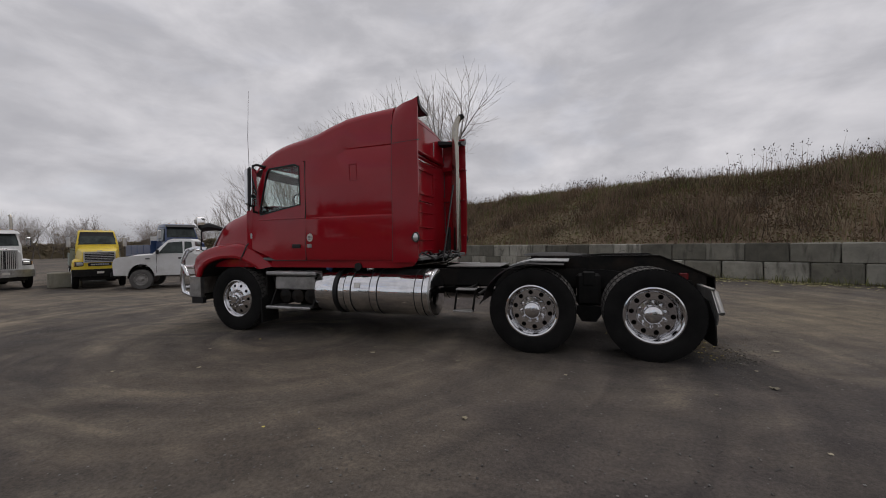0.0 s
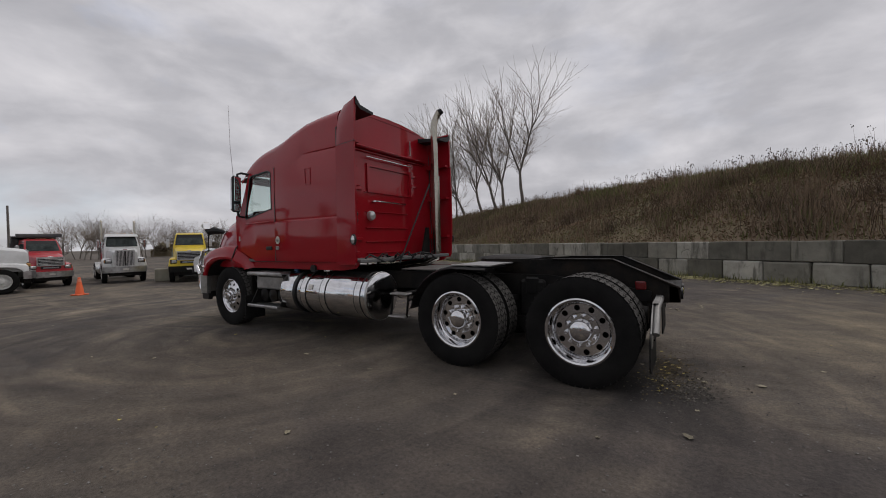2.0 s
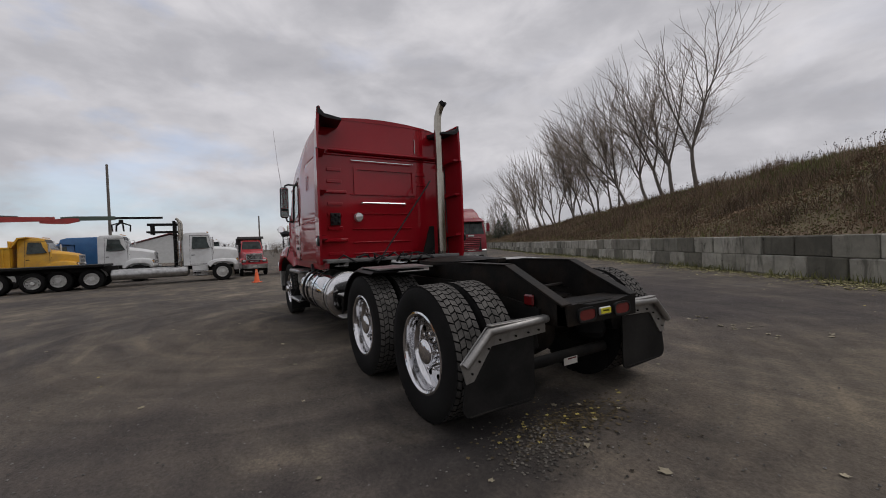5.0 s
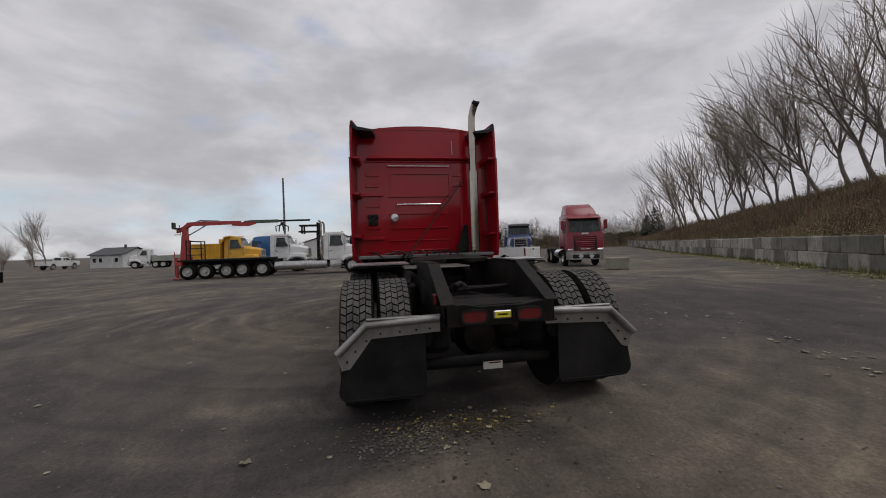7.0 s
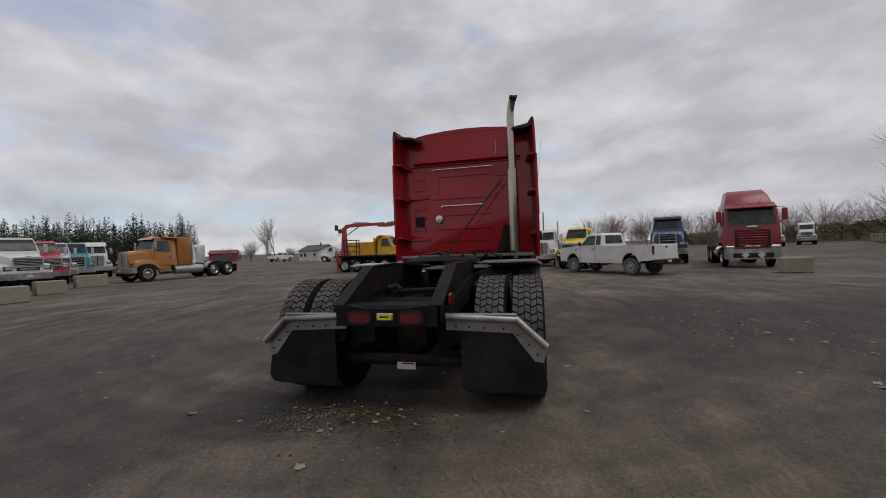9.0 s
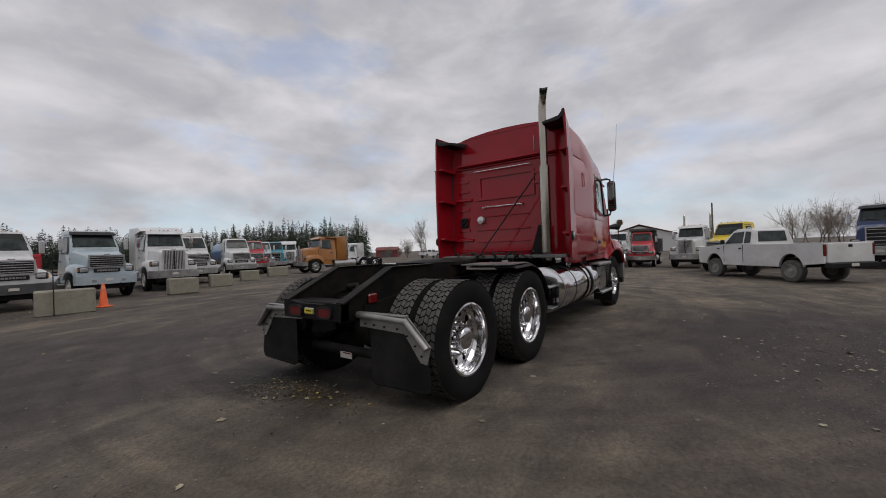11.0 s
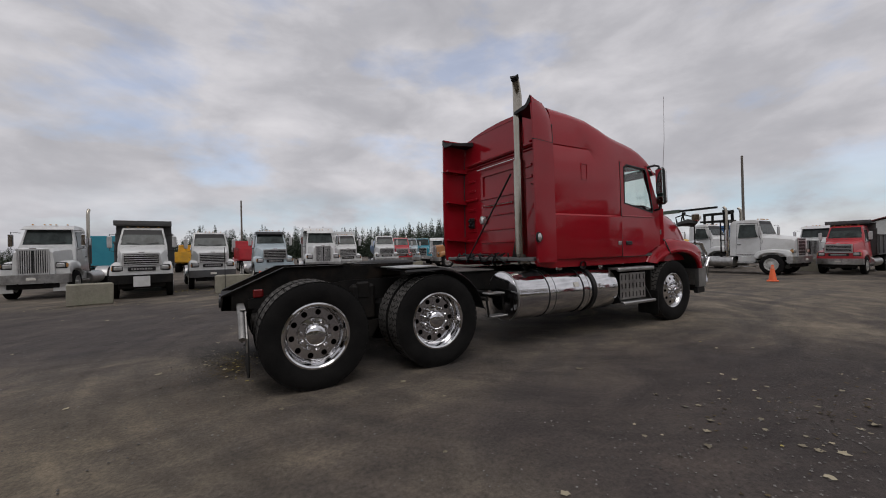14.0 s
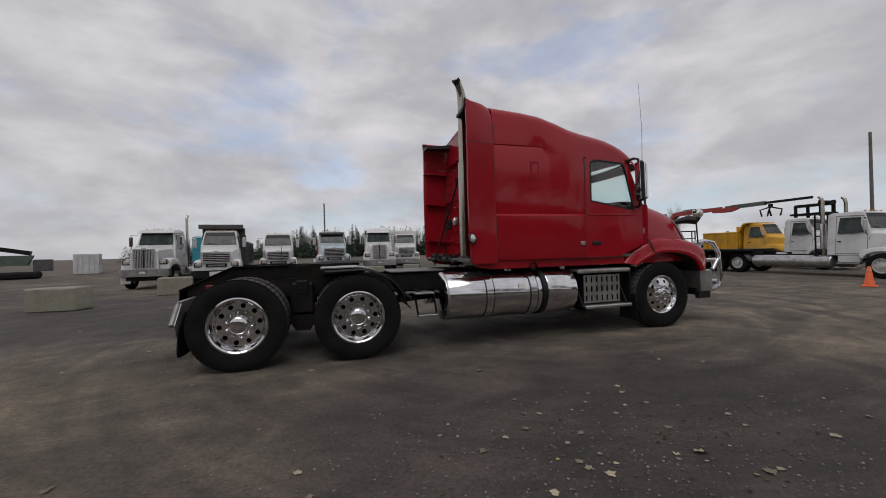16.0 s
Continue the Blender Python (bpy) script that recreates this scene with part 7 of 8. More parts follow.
    for k in range(3):
        part("crane_hose", Geo().tube([(0.10 - 0.1 * k, 11.3, 2.6), (0.16 - 0.1 * k, 11.2, 2.85 + 0.05 * k), (0.1 - 0.06 * k, 10.6, 3.18 + 0.02 * k), (0.05 - 0.05 * k, 9.6, 3.17)], 0.014, 5), PLASTIC, col)
    return T


log_trailer()

# ---- concrete blocks, cones, poles, house ----
def block_concrete():
    """Cast concrete that differs from block to block, with dark damp stains running down from the top."""
    m = bpy.data.materials.new("weathered_concrete")
    m.use_nodes = True
    n, link = nodes_of(m.node_tree)
    co, info = n("ShaderNodeTexCoord"), n("ShaderNodeObjectInfo")
    far = n("ShaderNodeMath", operation="MULTIPLY"); far.inputs[1].default_value = 57.0
    link(info.outputs["Random"], far.inputs[0])
    def tex(scale, detail, sx=1.0, sz=1.0, dist=0.0):
        mp = n("ShaderNodeMapping"); mp.inputs["Scale"].default_value = (sx, sx, sz)
        link(co.outputs["Object"], mp.inputs[0]); link(far.outputs[0], mp.inputs["Location"])
        t = n("ShaderNodeTexNoise"); t.inputs["Scale"].default_value = scale; t.inputs["Detail"].default_value = detail; t.inputs["Roughness"].default_value = 0.65; t.inputs["Distortion"].default_value = dist
        link(mp.outputs[0], t.inputs["Vector"])
        return t.outputs["Fac"]
    def mixc(f, a, b, mode="MIX"):
        mx = n("ShaderNodeMix", data_type="RGBA", blend_type=mode)
        for s_, v in ((0, f), (6, a), (7, b)):
            if isinstance(v, tuple): mx.inputs[s_].default_value = (*v, 1)
            elif isinstance(v, float): mx.inputs[s_].default_value = v
            else: link(v, mx.inputs[s_])
        return mx.outputs[2]
    tone = ramp(n, [(0.0, (0.10, 0.094, 0.076)), (0.25, (0.19, 0.182, 0.15)), (0.5, (0.30, 0.288, 0.245)), (1.0, (0.43, 0.415, 0.365))])
    link(info.outputs["Random"], tone.inputs[0])
    cloud = ramp(n, [(0.32, 0.62), (0.68, 1.12)]); link(tex(2.2, 7), cloud.inputs[0])
    col = mixc(1.0, tone.outputs[0], cloud.outputs[0], "MULTIPLY")
    runs = ramp(n, [(0.53, 0.0), (0.66, 0.8)]); link(tex(2.4, 6, 1.6, 0.35, 0.4), runs.inputs[0])
    col = mixc(runs.outputs[0], col, (0.075, 0.072, 0.058))
    blots = ramp(n, [(0.60, 0.0), (0.70, 0.75)]); link(tex(3.4, 8, 1.0, 1.0, 0.8), blots.inputs[0])
    col = mixc(blots.outputs[0], col, (0.055, 0.055, 0.042))
    pits = tex(40, 4)
    p = n("ShaderNodeBsdfPrincipled"); p.inputs["Roughness"].default_value = 0.93
    link(col, p.inputs["Base Color"])
    bp = n("ShaderNodeBump"); bp.inputs["Strength"].default_value = 0.4; bp.inputs["Distance"].default_value = 0.02
    link(pits, bp.inputs["Height"]); link(bp.outputs[0], p.inputs["Normal"])
    out = n("ShaderNodeOutputMaterial"); link(p.outputs[0], out.inputs[0])
    return m


CONCRETE = block_concrete()
BLOCKMAT = surface("mossy_concrete", (0.20, 0.188, 0.145), (0.32, 0.305, 0.25), rough=0.9, scale=2, fine=30, bump=0.3, dirt=(0.12, 0.13, 0.07), dirt_amount=0.6)
CONE = surface("orange_plastic", (0.72, 0.10, 0.02), (0.80, 0.14, 0.03), rough=0.5)
WOODPOLE = surface("grey_wood_pole", (0.12, 0.105, 0.09), (0.18, 0.16, 0.14), rough=0.9)
SIDING = surface("pale_grey_siding", (0.50, 0.51, 0.50), (0.58, 0.59, 0.58), rough=0.7)
SHINGLE = surface("dark_shingles", (0.06, 0.06, 0.065), (0.10, 0.10, 0.105), rough=0.9, scale=4)


def worn_block(L, W, H, seed, b=0.025):
    """A cast block whose edges are chipped a little."""
    rnd = random.Random(seed)
    g = Geo().box((0, 0, H / 2), (L, W, H), b * rnd.uniform(0.8, 1.5))
    g.v = [(x + rnd.uniform(-1, 1) * b * 0.35, y + rnd.uniform(-1, 1) * b * 0.35, max(0, z + rnd.uniform(-1, 1) * b * 0.3)) for x, y, z in g.v]
    return g


for k, (x, y, turn, L, W, H) in enumerate([(18.3, -2.75, 72, 0.85, 0.55, 0.55), (21.9, 1.85, 85, 1.0, 0.55, 0.56), (12.1, -9.85, 66, 0.9, 0.55, 0.54), (-0.47, 10.9, -8, 1.15, 0.6, 0.62), (-4.15, 9.75, 14, 1.0, 0.62, 0.60), (-5.7, 6.5, -6, 1.15, 0.62, 0.60), (3.27, 13.7, -10, 0.95, 0.58, 0.60), (5.6, 15.8, -14, 0.9, 0.56, 0.56), (8.2, 18.2, -18, 0.9, 0.56, 0.55), (11.2, 20.4, -20, 1.2, 0.6, 0.6)]):
    lone("concrete_block", worn_block(L, W, H, k), BLOCKMAT, "weathered concrete barrier block standing on the yard", "block", pose(x, y, -0.005, 0, 0, turn), "yard blocks")


def cone(x, y, h=0.58):
    T = thing("traffic_cone", "orange plastic traffic cone standing on the asphalt", "cone", pose(x, y, 0, 0, 0, 20), "traffic cones")
    part("cone_body", Geo().lathe([(0.125, 0.03), (0.112, 0.05), (0.035, h - 0.01), (0.028, h), (0.0005, h)], (0, 0, 0), "z", 24), CONE, T)
    part("cone_base", Geo().box((0, 0, 0.018), (0.32, 0.32, 0.036), 0.012), CONE, T)
    part("collar", Geo().lathe([(0.054, h * 0.76), (0.058, h * 0.76), (0.041, h * 0.92), (0.037, h * 0.92)], (0, 0, 0), "z", 24), surface("faded_collar", (0.72, 0.22, 0.12), rough=0.5), T)
    return T


cone(15.3, 0.85, 0.56)
cone(0.44, 11.55, 0.68)
for x, y, h, r in ((31.1, 8.15, 7.45, 0.10), (0.77, 38.0, 6.7, 0.10), (46, -2.5, 5.2, 0.10), (-0.75, 10.5, 1.6, 0.012)):
    if h > 3:
        T = thing("utility_pole", "tall plain grey pole", "pole", pose(x, y, 0), "poles")
        part("shaft", Geo().tube([(0, 0, 0), (0, 0, h)], [r, r * 0.7], 12), WOODPOLE, T)
        part("cap", Geo().lathe([(r * 0.72, h - 0.04), (r * 0.72, h + 0.02), (0.0005, h + 0.06)], (0, 0, 0), "z", 12), WOODPOLE, T)
    else:
        lone("marker_rod", Geo().tube([(0, 0, 0), (0, 0, h)], r, 6), PLASTIC, "thin dark rod standing beside the concrete block", "rod", pose(x, y, 0))


def small_house():
    T = thing("house", "small pale grey house with a dark gable roof", "house", pose(50.5, 31.4, 0, 0, 0, 160) @ Matrix.Scale(0.64, 4))
    W, D, H, P = 5.8, 7.2, 2.5, 3.7
    walls = part("wall", Geo().prism([(-W / 2, 0), (W / 2, 0), (W / 2, H), (0, P - 0.12), (-W / 2, H)], -D / 2, D / 2), SIDING, T)
    for s in (1, -1):
        g = Geo().add([(s * (W / 2 + 0.3), -D / 2 - 0.3, H - 0.16), (s * (W / 2 + 0.3), D / 2 + 0.3, H - 0.16), (0, D / 2 + 0.3, P), (0, -D / 2 - 0.3, P), (s * (W / 2 + 0.3), -D / 2 - 0.3, H - 0.02), (s * (W / 2 + 0.3), D / 2 + 0.3, H - 0.02), (0, D / 2 + 0.3, P + 0.14), (0, -D / 2 - 0.3, P + 0.14)],
                      [(3, 2, 1, 0), (4, 5, 6, 7), (0, 1, 5, 4), (1, 2, 6, 5), (2, 3, 7, 6), (3, 0, 4, 7)])
        part("roof", g, SHINGLE, T)
        for yy in (-2.6, -1.2, 2.3):
            wd = part("window", Geo().box((s * W / 2, yy, 1.45), (0.06, 0.8, 0.8), 0.01), DARKGLASS, T)
            part("window_frame", Geo().border([(yy - 0.48, 0.97), (yy + 0.48, 0.97), (yy + 0.48, 1.93), (yy - 0.48, 1.93)], [(yy - 0.38, 1.07), (yy + 0.38, 1.07), (yy + 0.38, 1.83), (yy - 0.38, 1.83)], s * W / 2 - 0.02, s * (W / 2 + 0.06), "x"), WHITE, wd)
        part("window", Geo().box((0.9 * s, -s * D / 2, 1.4), (0.8, 0.06, 0.8), 0.01), DARKGLASS, T)
    part("door", Geo().box((W / 2, 1.0, 1.0), (0.08, 0.9, 2.0), 0.01), WHITE, T)
    part("chimney", Geo().box((0.4, 1.5, P + 0.3), (0.3, 0.3, 0.7), 0.01), SHINGLE, T)
    return T


small_house()
# long low red-roofed sheds and a container beyond the rows
def shed(label, x, y, turn, L, W, H, wallm, roofm):
    T = thing("shed", label, "shed", pose(x, y, 0, 0, 0, turn))
    part("wall", Geo().prism([(-W / 2, 0), (W / 2, 0), (W / 2, H), (0, H + W * 0.14), (-W / 2, H)], -L / 2, L / 2), wallm, T)
    for s in (1, -1):
        part("roof", Geo().add([(s * (W / 2 + .2), -L / 2 - .2, H), (s * (W / 2 + .2), L / 2 + .2, H), (0, L / 2 + .2, H + W * .16), (0, -L / 2 - .2, H + W * .16), (s * (W / 2 + .2), -L / 2 - .2, H + .1), (s * (W / 2 + .2), L / 2 + .2, H + .1), (0, L / 2 + .2, H + W * .16 + .1), (0, -L / 2 - .2, H + W * .16 + .1)],
                               [(3, 2, 1, 0), (4, 5, 6, 7), (0, 1, 5, 4), (1, 2, 6, 5), (2, 3, 7, 6), (3, 0, 4, 7)]), roofm, T)
    part("door", Geo().box((-W / 2, 0, H * 0.4), (0.08, 2.5, H * 0.8), 0.01), DUMPGREY, T)
    return T


BARN_RED = surface("red_roof_metal", (0.15, 0.035, 0.033), (0.20, 0.05, 0.045), rough=0.7)
shed("long low red shed far behind the house", 66, 63, 35, 5, 4.5, 1.7, BARN_RED, BARN_RED)
shed("pale shed with a red roof behind the parked trucks", 74, 8, 95, 18, 10, 2.6, SIDING, BARN_RED)
shed("white trailer shed far off at the yard's edge", -33, 40, 100, 5, 3, 2.2, WHITE, WHITE)


def container():
    T = thing("shipping_container", "white steel container standing at the yard's edge", "container", pose(-19.9, 37.0, 0, 0, 0, 22) @ Matrix.Scale(0.7, 4))
    part("box", Geo().box((0, 0, 1.3), (2.4, 6.0, 2.5), 0.03), WHITE, T)
    for k in range(8):
        part("front_rib", Geo().box((-1.05 + 0.3 * k, -3.02, 1.3), (0.12, 0.05, 2.3), 0.015), WHITE, T)
    for s in (1, -1):
        for k in range(2):
            part("lock_rod", Geo().tube([(s * (0.3 + 0.5 * k), -3.07, 0.2), (s * (0.3 + 0.5 * k), -3.07, 2.4)], 0.02, 6), STEEL, T)
    return T


container()


def screener():
    T = thing("screening_machine", "dark green screening machine with a conveyor", "machine", pose(-20.3, 28.5, 0, 0, 0, 205) @ Matrix.Scale(0.6, 4))
    part("hopper", Geo().prism([(-1.5, 1.6), (1.5, 1.6), (2.0, 2.8), (-2.0, 2.8)], -1.1, 1.1), CRANE_GREEN, T)
    part("engine_box", Geo().box((-2.8, 0, 1.6), (1.6, 1.8, 1.4), 0.05), DUMPGREY, T)
    part("conveyor", Geo().box((3.6, 0, 1.3), (5.4, 0.8, 0.25), 0.02, Matrix.Rotation(radians(20), 3, "Y")), FRAME, T)
    part("tilted_grid", Geo().box((-0.6, 0, 3.3), (2.4, 2.0, 0.5), 0.02, Matrix.Rotation(radians(-12), 3, "Y")), FRAME, T)
    for s in (1, -1):
        part("track", Geo().box((-0.6, s * 1.0, 0.45), (4.0, 0.45, 0.8), 0.2), FRAME, T)
        part("leg", Geo().box((1.2, s * 0.9, 1.1), (0.2, 0.2, 1.6), 0.02), CRANE_GREEN, T)
    return T


screener()

# ---- plants ----
BARK = surface("grey_brown_bark", (0.115, 0.10, 0.085), (0.19, 0.168, 0.145), rough=0.95, scale=3, fine=20, bump=0.3)
TWIG = surface("thin_grey_twigs", (0.17, 0.138, 0.11), (0.25, 0.205, 0.165), rough=0.95)
DRY = surface("dry_weed_stems", (0.100, 0.066, 0.042), (0.255, 0.182, 0.118), rough=0.95, island=True, random=0.2, scale=0.5)
OLIVE = surface("olive_grass_blades", (0.076, 0.082, 0.027), (0.188, 0.190, 0.068), rough=0.95, island=True, random=0.28, scale=0.4)
BRUSH_BROWN = surface("withered_brown_leaves", (0.120, 0.076, 0.046), (0.225, 0.152, 0.096), rough=0.95, island=True, random=0.22, scale=0.4)
BRUSH_OLIVE = surface("olive_undergrowth_leaves", (0.095, 0.086, 0.038), (0.175, 0.158, 0.072), rough=0.95, island=True, random=0.22, scale=0.4)
BROWN = surface("dark_shrub_twigs", (0.06, 0.040, 0.026), (0.11, 0.075, 0.048), rough=0.95, island=True, random=0.5)
HEADS = surface("brown_seed_heads", (0.06, 0.042, 0.03), (0.11, 0.08, 0.055), rough=0.95, island=True, random=0.5)
NEEDLES = surface("dark_conifer_needles", (0.022, 0.036, 0.022), (0.045, 0.060, 0.034), rough=0.95, island=True, random=0.5, scale=0.2)
PALELEAF = surface("fallen_pale_leaves", (0.19, 0.165, 0.11), (0.34, 0.30, 0.21), rough=0.8, island=True, random=0.5)
LITTER = surface("dark_leaf_litter", (0.04, 0.029, 0.016), (0.10, 0.075, 0.035), rough=0.95, island=True, random=0.6)
STRIPLEAF = surface("drifted_yellowish_leaves", (0.27, 0.25, 0.11), (0.46, 0.42, 0.22), rough=0.8, island=True, random=0.5)
YELLOWLEAF = surface("fallen_yellow_leaves", (0.34, 0.27, 0.06), (0.46, 0.38, 0.10), rough=0.8, island=True, random=0.45)


def bare_tree(label, place, height, seed, lean=0.0, spread=0.38, stems=1, depth=4, mats=None):
    """A leafless tree: a short trunk that forks again and again into rising leaders, its twigs as a mesh of their own."""
    rnd = random.Random(seed)
    limbs, twigs = Geo(), Geo()
    drift = Vector((0.6, 0.8, 0)) * lean
    def bough(p, d, length, r, level):
        n_ = 5 if level < 2 else 4 if level < 4 else 3
        pts, q, dd = [p], p, d.normalized()
        for k in range(n_):
            dd = (dd + Vector((rnd.uniform(-1, 1), rnd.uniform(-1, 1), rnd.uniform(-0.5, 0.7))) * 0.13 + drift * 0.05 + Vector((0, 0, 0.05))).normalized()
            q = q + dd * (length / n_)
            pts.append(q)
        low = 0.30 if level >= depth else 0.62
        rs = [max(height * (0.0005 if level >= depth else 0.0008), r * (1 - (1 - low) * k / n_)) for k in range(n_ + 1)]
        if level < depth - 1:
            limbs.tube(pts, rs, 7 if level < 2 else 4, caps=False)
        else:
            twigs.tube(pts, rs, 3, caps=False)
        if level >= depth:
            return
        def shoot(t, angle, L, rr, turn):
            i = min(n_ - 1, int(t * n_))
            b = pts[i].lerp(pts[i + 1], t * n_ - i)
            ax = (pts[i + 1] - pts[i]).normalized()
            side_ = Matrix.Rotation(turn, 3, ax) @ ax.orthogonal().normalized()
            bough(b, ax * math.cos(angle) + side_ * math.sin(angle), L, rr, level + 1)
        a0 = rnd.uniform(0, 6.283)
        forks = 3 if level == 0 or rnd.random() < 0.25 else 2
        for k in range(forks):
            shoot(0.97, spread * rnd.uniform(0.45, 1.1), length * rnd.uniform(0.78, 1.02) * (1.12 if level == 0 else 0.84), r * (0.60 if forks == 2 else 0.52), a0 + 6.283 * k / forks + rnd.uniform(-0.5, 0.5))
        for k in range((1, 4, 4, 4)[level]):
            shoot(rnd.uniform(0.45, 0.9) if level == 0 else rnd.uniform(0.12, 0.92), spread * rnd.uniform(1.2, 2.1), length * rnd.uniform(0.4, 0.75), r * rnd.uniform(0.26, 0.4), rnd.uniform(0, 6.283))
    T = thing("bare_tree", label, "tree", Matrix.Translation(place), "bare trees")
    for k in range(stems):
        a = rnd.uniform(0, 6.28) + 6.28 * k / stems
        out = rnd.uniform(0.12, 0.3) if stems > 1 else 0
        d0 = (Vector((out * math.cos(a), out * math.sin(a), 1)) + drift * rnd.uniform(0.5, 1.1)).normalized()
        bough(Vector((0.5 * math.cos(a) * (stems > 1), 0.5 * math.sin(a) * (stems > 1), -0.3)), d0, height * 0.30 * rnd.uniform(0.85, 1.05), (height * 0.0135 + 0.015) * (1 if stems == 1 else 0.75), 0)
    part("trunk", limbs, BARK, T, smooth=60)
    part("twig", twigs, TWIG, T, smooth=0)
    return T


def on_bank(s, back):
    p = by_wall(s, back, 0)
    p.z = bank_z(s, back) - 0.1
    return p


for k, (s, back, h, lean, stems) in enumerate([(18.6, 9.2, 11.4, 0.24, 1), (21.2, 9.0, 11.0, 0.28, 1), (22.3, 9.3, 11.4, 0.55, 1), (25.8, 9.6, 11.2, 0.18, 1), (29.0, 9.4, 11.6, 0.45, 1), (32.0, 9.2, 11.8, 0.35, 2), (36, 8.9, 12.6, 0.3, 2), (40, 8.6, 13.2, 0.3, 2), (45, 9.0, 14.0, 0.3, 2), (51, 8.8, 14.4, 0.35, 3), (59, 9.5, 14.8, 0.35, 3), (69, 9.0, 15, 0.35, 3), (82, 10, 15, 0.3, 3), (100, 10, 14, 0.3, 3), (118, 10, 13, 0.3, 3)]):
    bare_tree("tall leafless tree on the grassy bank", on_bank(s, back), h, 11 + k, lean, 0.44 if k == 0 else 0.38, stems, 4 if stems < 3 else 3)

# bare thickets along the horizon
proto = [bare_tree("leafless tree at the far edge of the yard", Vector((75 * math.cos(radians(a)), 75 * math.sin(radians(a)), 0)), (7.5, 7.0, 4.6)[k], 60 + k, 0, 0.5, (1, 2, 3)[k], 4) for k, a in enumerate((-24, -12, 41))]
rnd = random.Random(8)
for k in range(92):
    a = radians(-44 + 56 * k / 91 + rnd.uniform(-1, 1))
    d = rnd.uniform(72, 95)
    copy_thing(proto[k % 2], pose(d * math.cos(a), d * math.sin(a), 0, 0, 0, rnd.uniform(0, 360)) @ Matrix.Scale(rnd.uniform(0.6, 1.0) * (1.0 if math.degrees(a) < -9 else 0.55), 4))
for k in range(10):
    a = radians(rnd.uniform(28, 50))
    d = rnd.uniform(80, 120)
    copy_thing(proto[2], pose(d * math.cos(a), d * math.sin(a), 0, 0, 0, rnd.uniform(0, 360)) @ Matrix.Scale(rnd.uniform(0.5, 0.8), 4))

for x, y, h, q in ((60, 46, 8.0, 91), (62, 49, 7.4, 92)):
    bare_tree("thin leafless tree beside the small house", Vector((x, y, 0)), h, q, 0, 0.36, 1, 4)


def conifer_geo(g, base, h, r, rnd, tufts=150):
    """A conifer as a cone of many small drooping sprays, thinner towards the tip."""
    g.tube([base, base + Vector((0, 0, h * 0.97))], [0.012 * h, 0.008], 5)
    lop = [rnd.uniform(0.75, 1.2) for _ in range(7)]
    for i in range(tufts):
        t = 1 - (rnd.random() ** 0.72)
        t = min(0.985, max(0.03, t))
        a = rnd.uniform(0, 6.283)
        rr = (r * (1 - t) ** 0.8 + 0.10) * lop[int(a / 6.2832 * 7) % 7] * rnd.uniform(0.45, 1.1)
        c, s = math.cos(a), math.sin(a)
        z = h * (0.05 + 0.94 * t)
        k = (0.10 + 0.26 * (1 - t)) * h * 0.09 + 0.07
        tip = base + Vector((c * (rr + k), s * (rr + k), z - k * rnd.uniform(0.1, 0.7)))
        inn = base + Vector((c * (rr - k), s * (rr - k), z + k * 0.35))
        wd = k * rnd.uniform(0.5, 0.9)
        mid = (tip + inn) / 2
        g.add([inn, mid + Vector((-s * wd, c * wd, -k * 0.2)), tip, mid + Vector((s * wd, -c * wd, -k * 0.2))], [(0, 1, 2), (0, 2, 3)])


g, rnd = Geo(), random.Random(4)
for k in range(600):
    a = radians(47 + 66 * k / 599 + rnd.uniform(-0.4, 0.4))
    d = rnd.uniform(104, 145)
    conifer_geo(g, Vector((d * math.cos(a), d * math.sin(a), -0.2)), rnd.uniform(7.0, 10.5) * (0.9 + 0.25 * noise.noise(Vector((k * 0.07, 0, 0)))) * along([(0, 1.3), (60, 1.3), (72, 1), (93, 1), (98, 0.62), (110, 0.5)], math.degrees(a)), rnd.uniform(1.5, 2.3), rnd, 330)
lone("conifer_wood", g, NEEDLES, "dark line of conifers along the far edge", "trees", kind="stuff", smooth=0)
for k, (x, y, h) in enumerate(((57.0, -48.5, 7.0), (61.5, -50.5, 6.0))):
    T = thing("evergreen_tree", "dark green spreading evergreen near the end of the wall", "tree", pose(x, y, 0))
    g, rnd = Geo(), random.Random(30 + k)
    conifer_geo(g, Vector((0, 0, 0)), h, 2.7, rnd, 1400)
    part("crown", g, NEEDLES, T, smooth=0)

# clipped hedge and brush behind the far trucks
HEDGE = surface("dull_olive_hedge", (0.17, 0.140, 0.085), (0.25, 0.205, 0.130), rough=0.95, island=True, random=0.12, scale=0.3)
g, rnd = Geo(), random.Random(15)
def hedge_top(t):
    return 1.9 + 0.5 * noise.noise(Vector((t * 14, 0, 3))) + 0.3 * noise.noise(Vector((t * 47, 0, 5))) + 0.8 * t
def hedge_at(t, a):
    """A point of the hedge's rounded outside: t runs along it, a from foot to foot over the top."""
    w, h = 1.5 * math.cos(a), hedge_top(t) * max(0.0, math.sin(a)) ** 0.6
    lump = 1 + 0.22 * noise.noise(Vector((t * 40, a * 2.0, 7)))
    return Vector((80 - 16 * t + w * lump, -26 - 26 * t + w * 0.5 * lump, h * lump))
g.loft([[tuple(hedge_at(k / 90, 3.1416 * i / 12)) for i in range(13)] for k in range(91)])
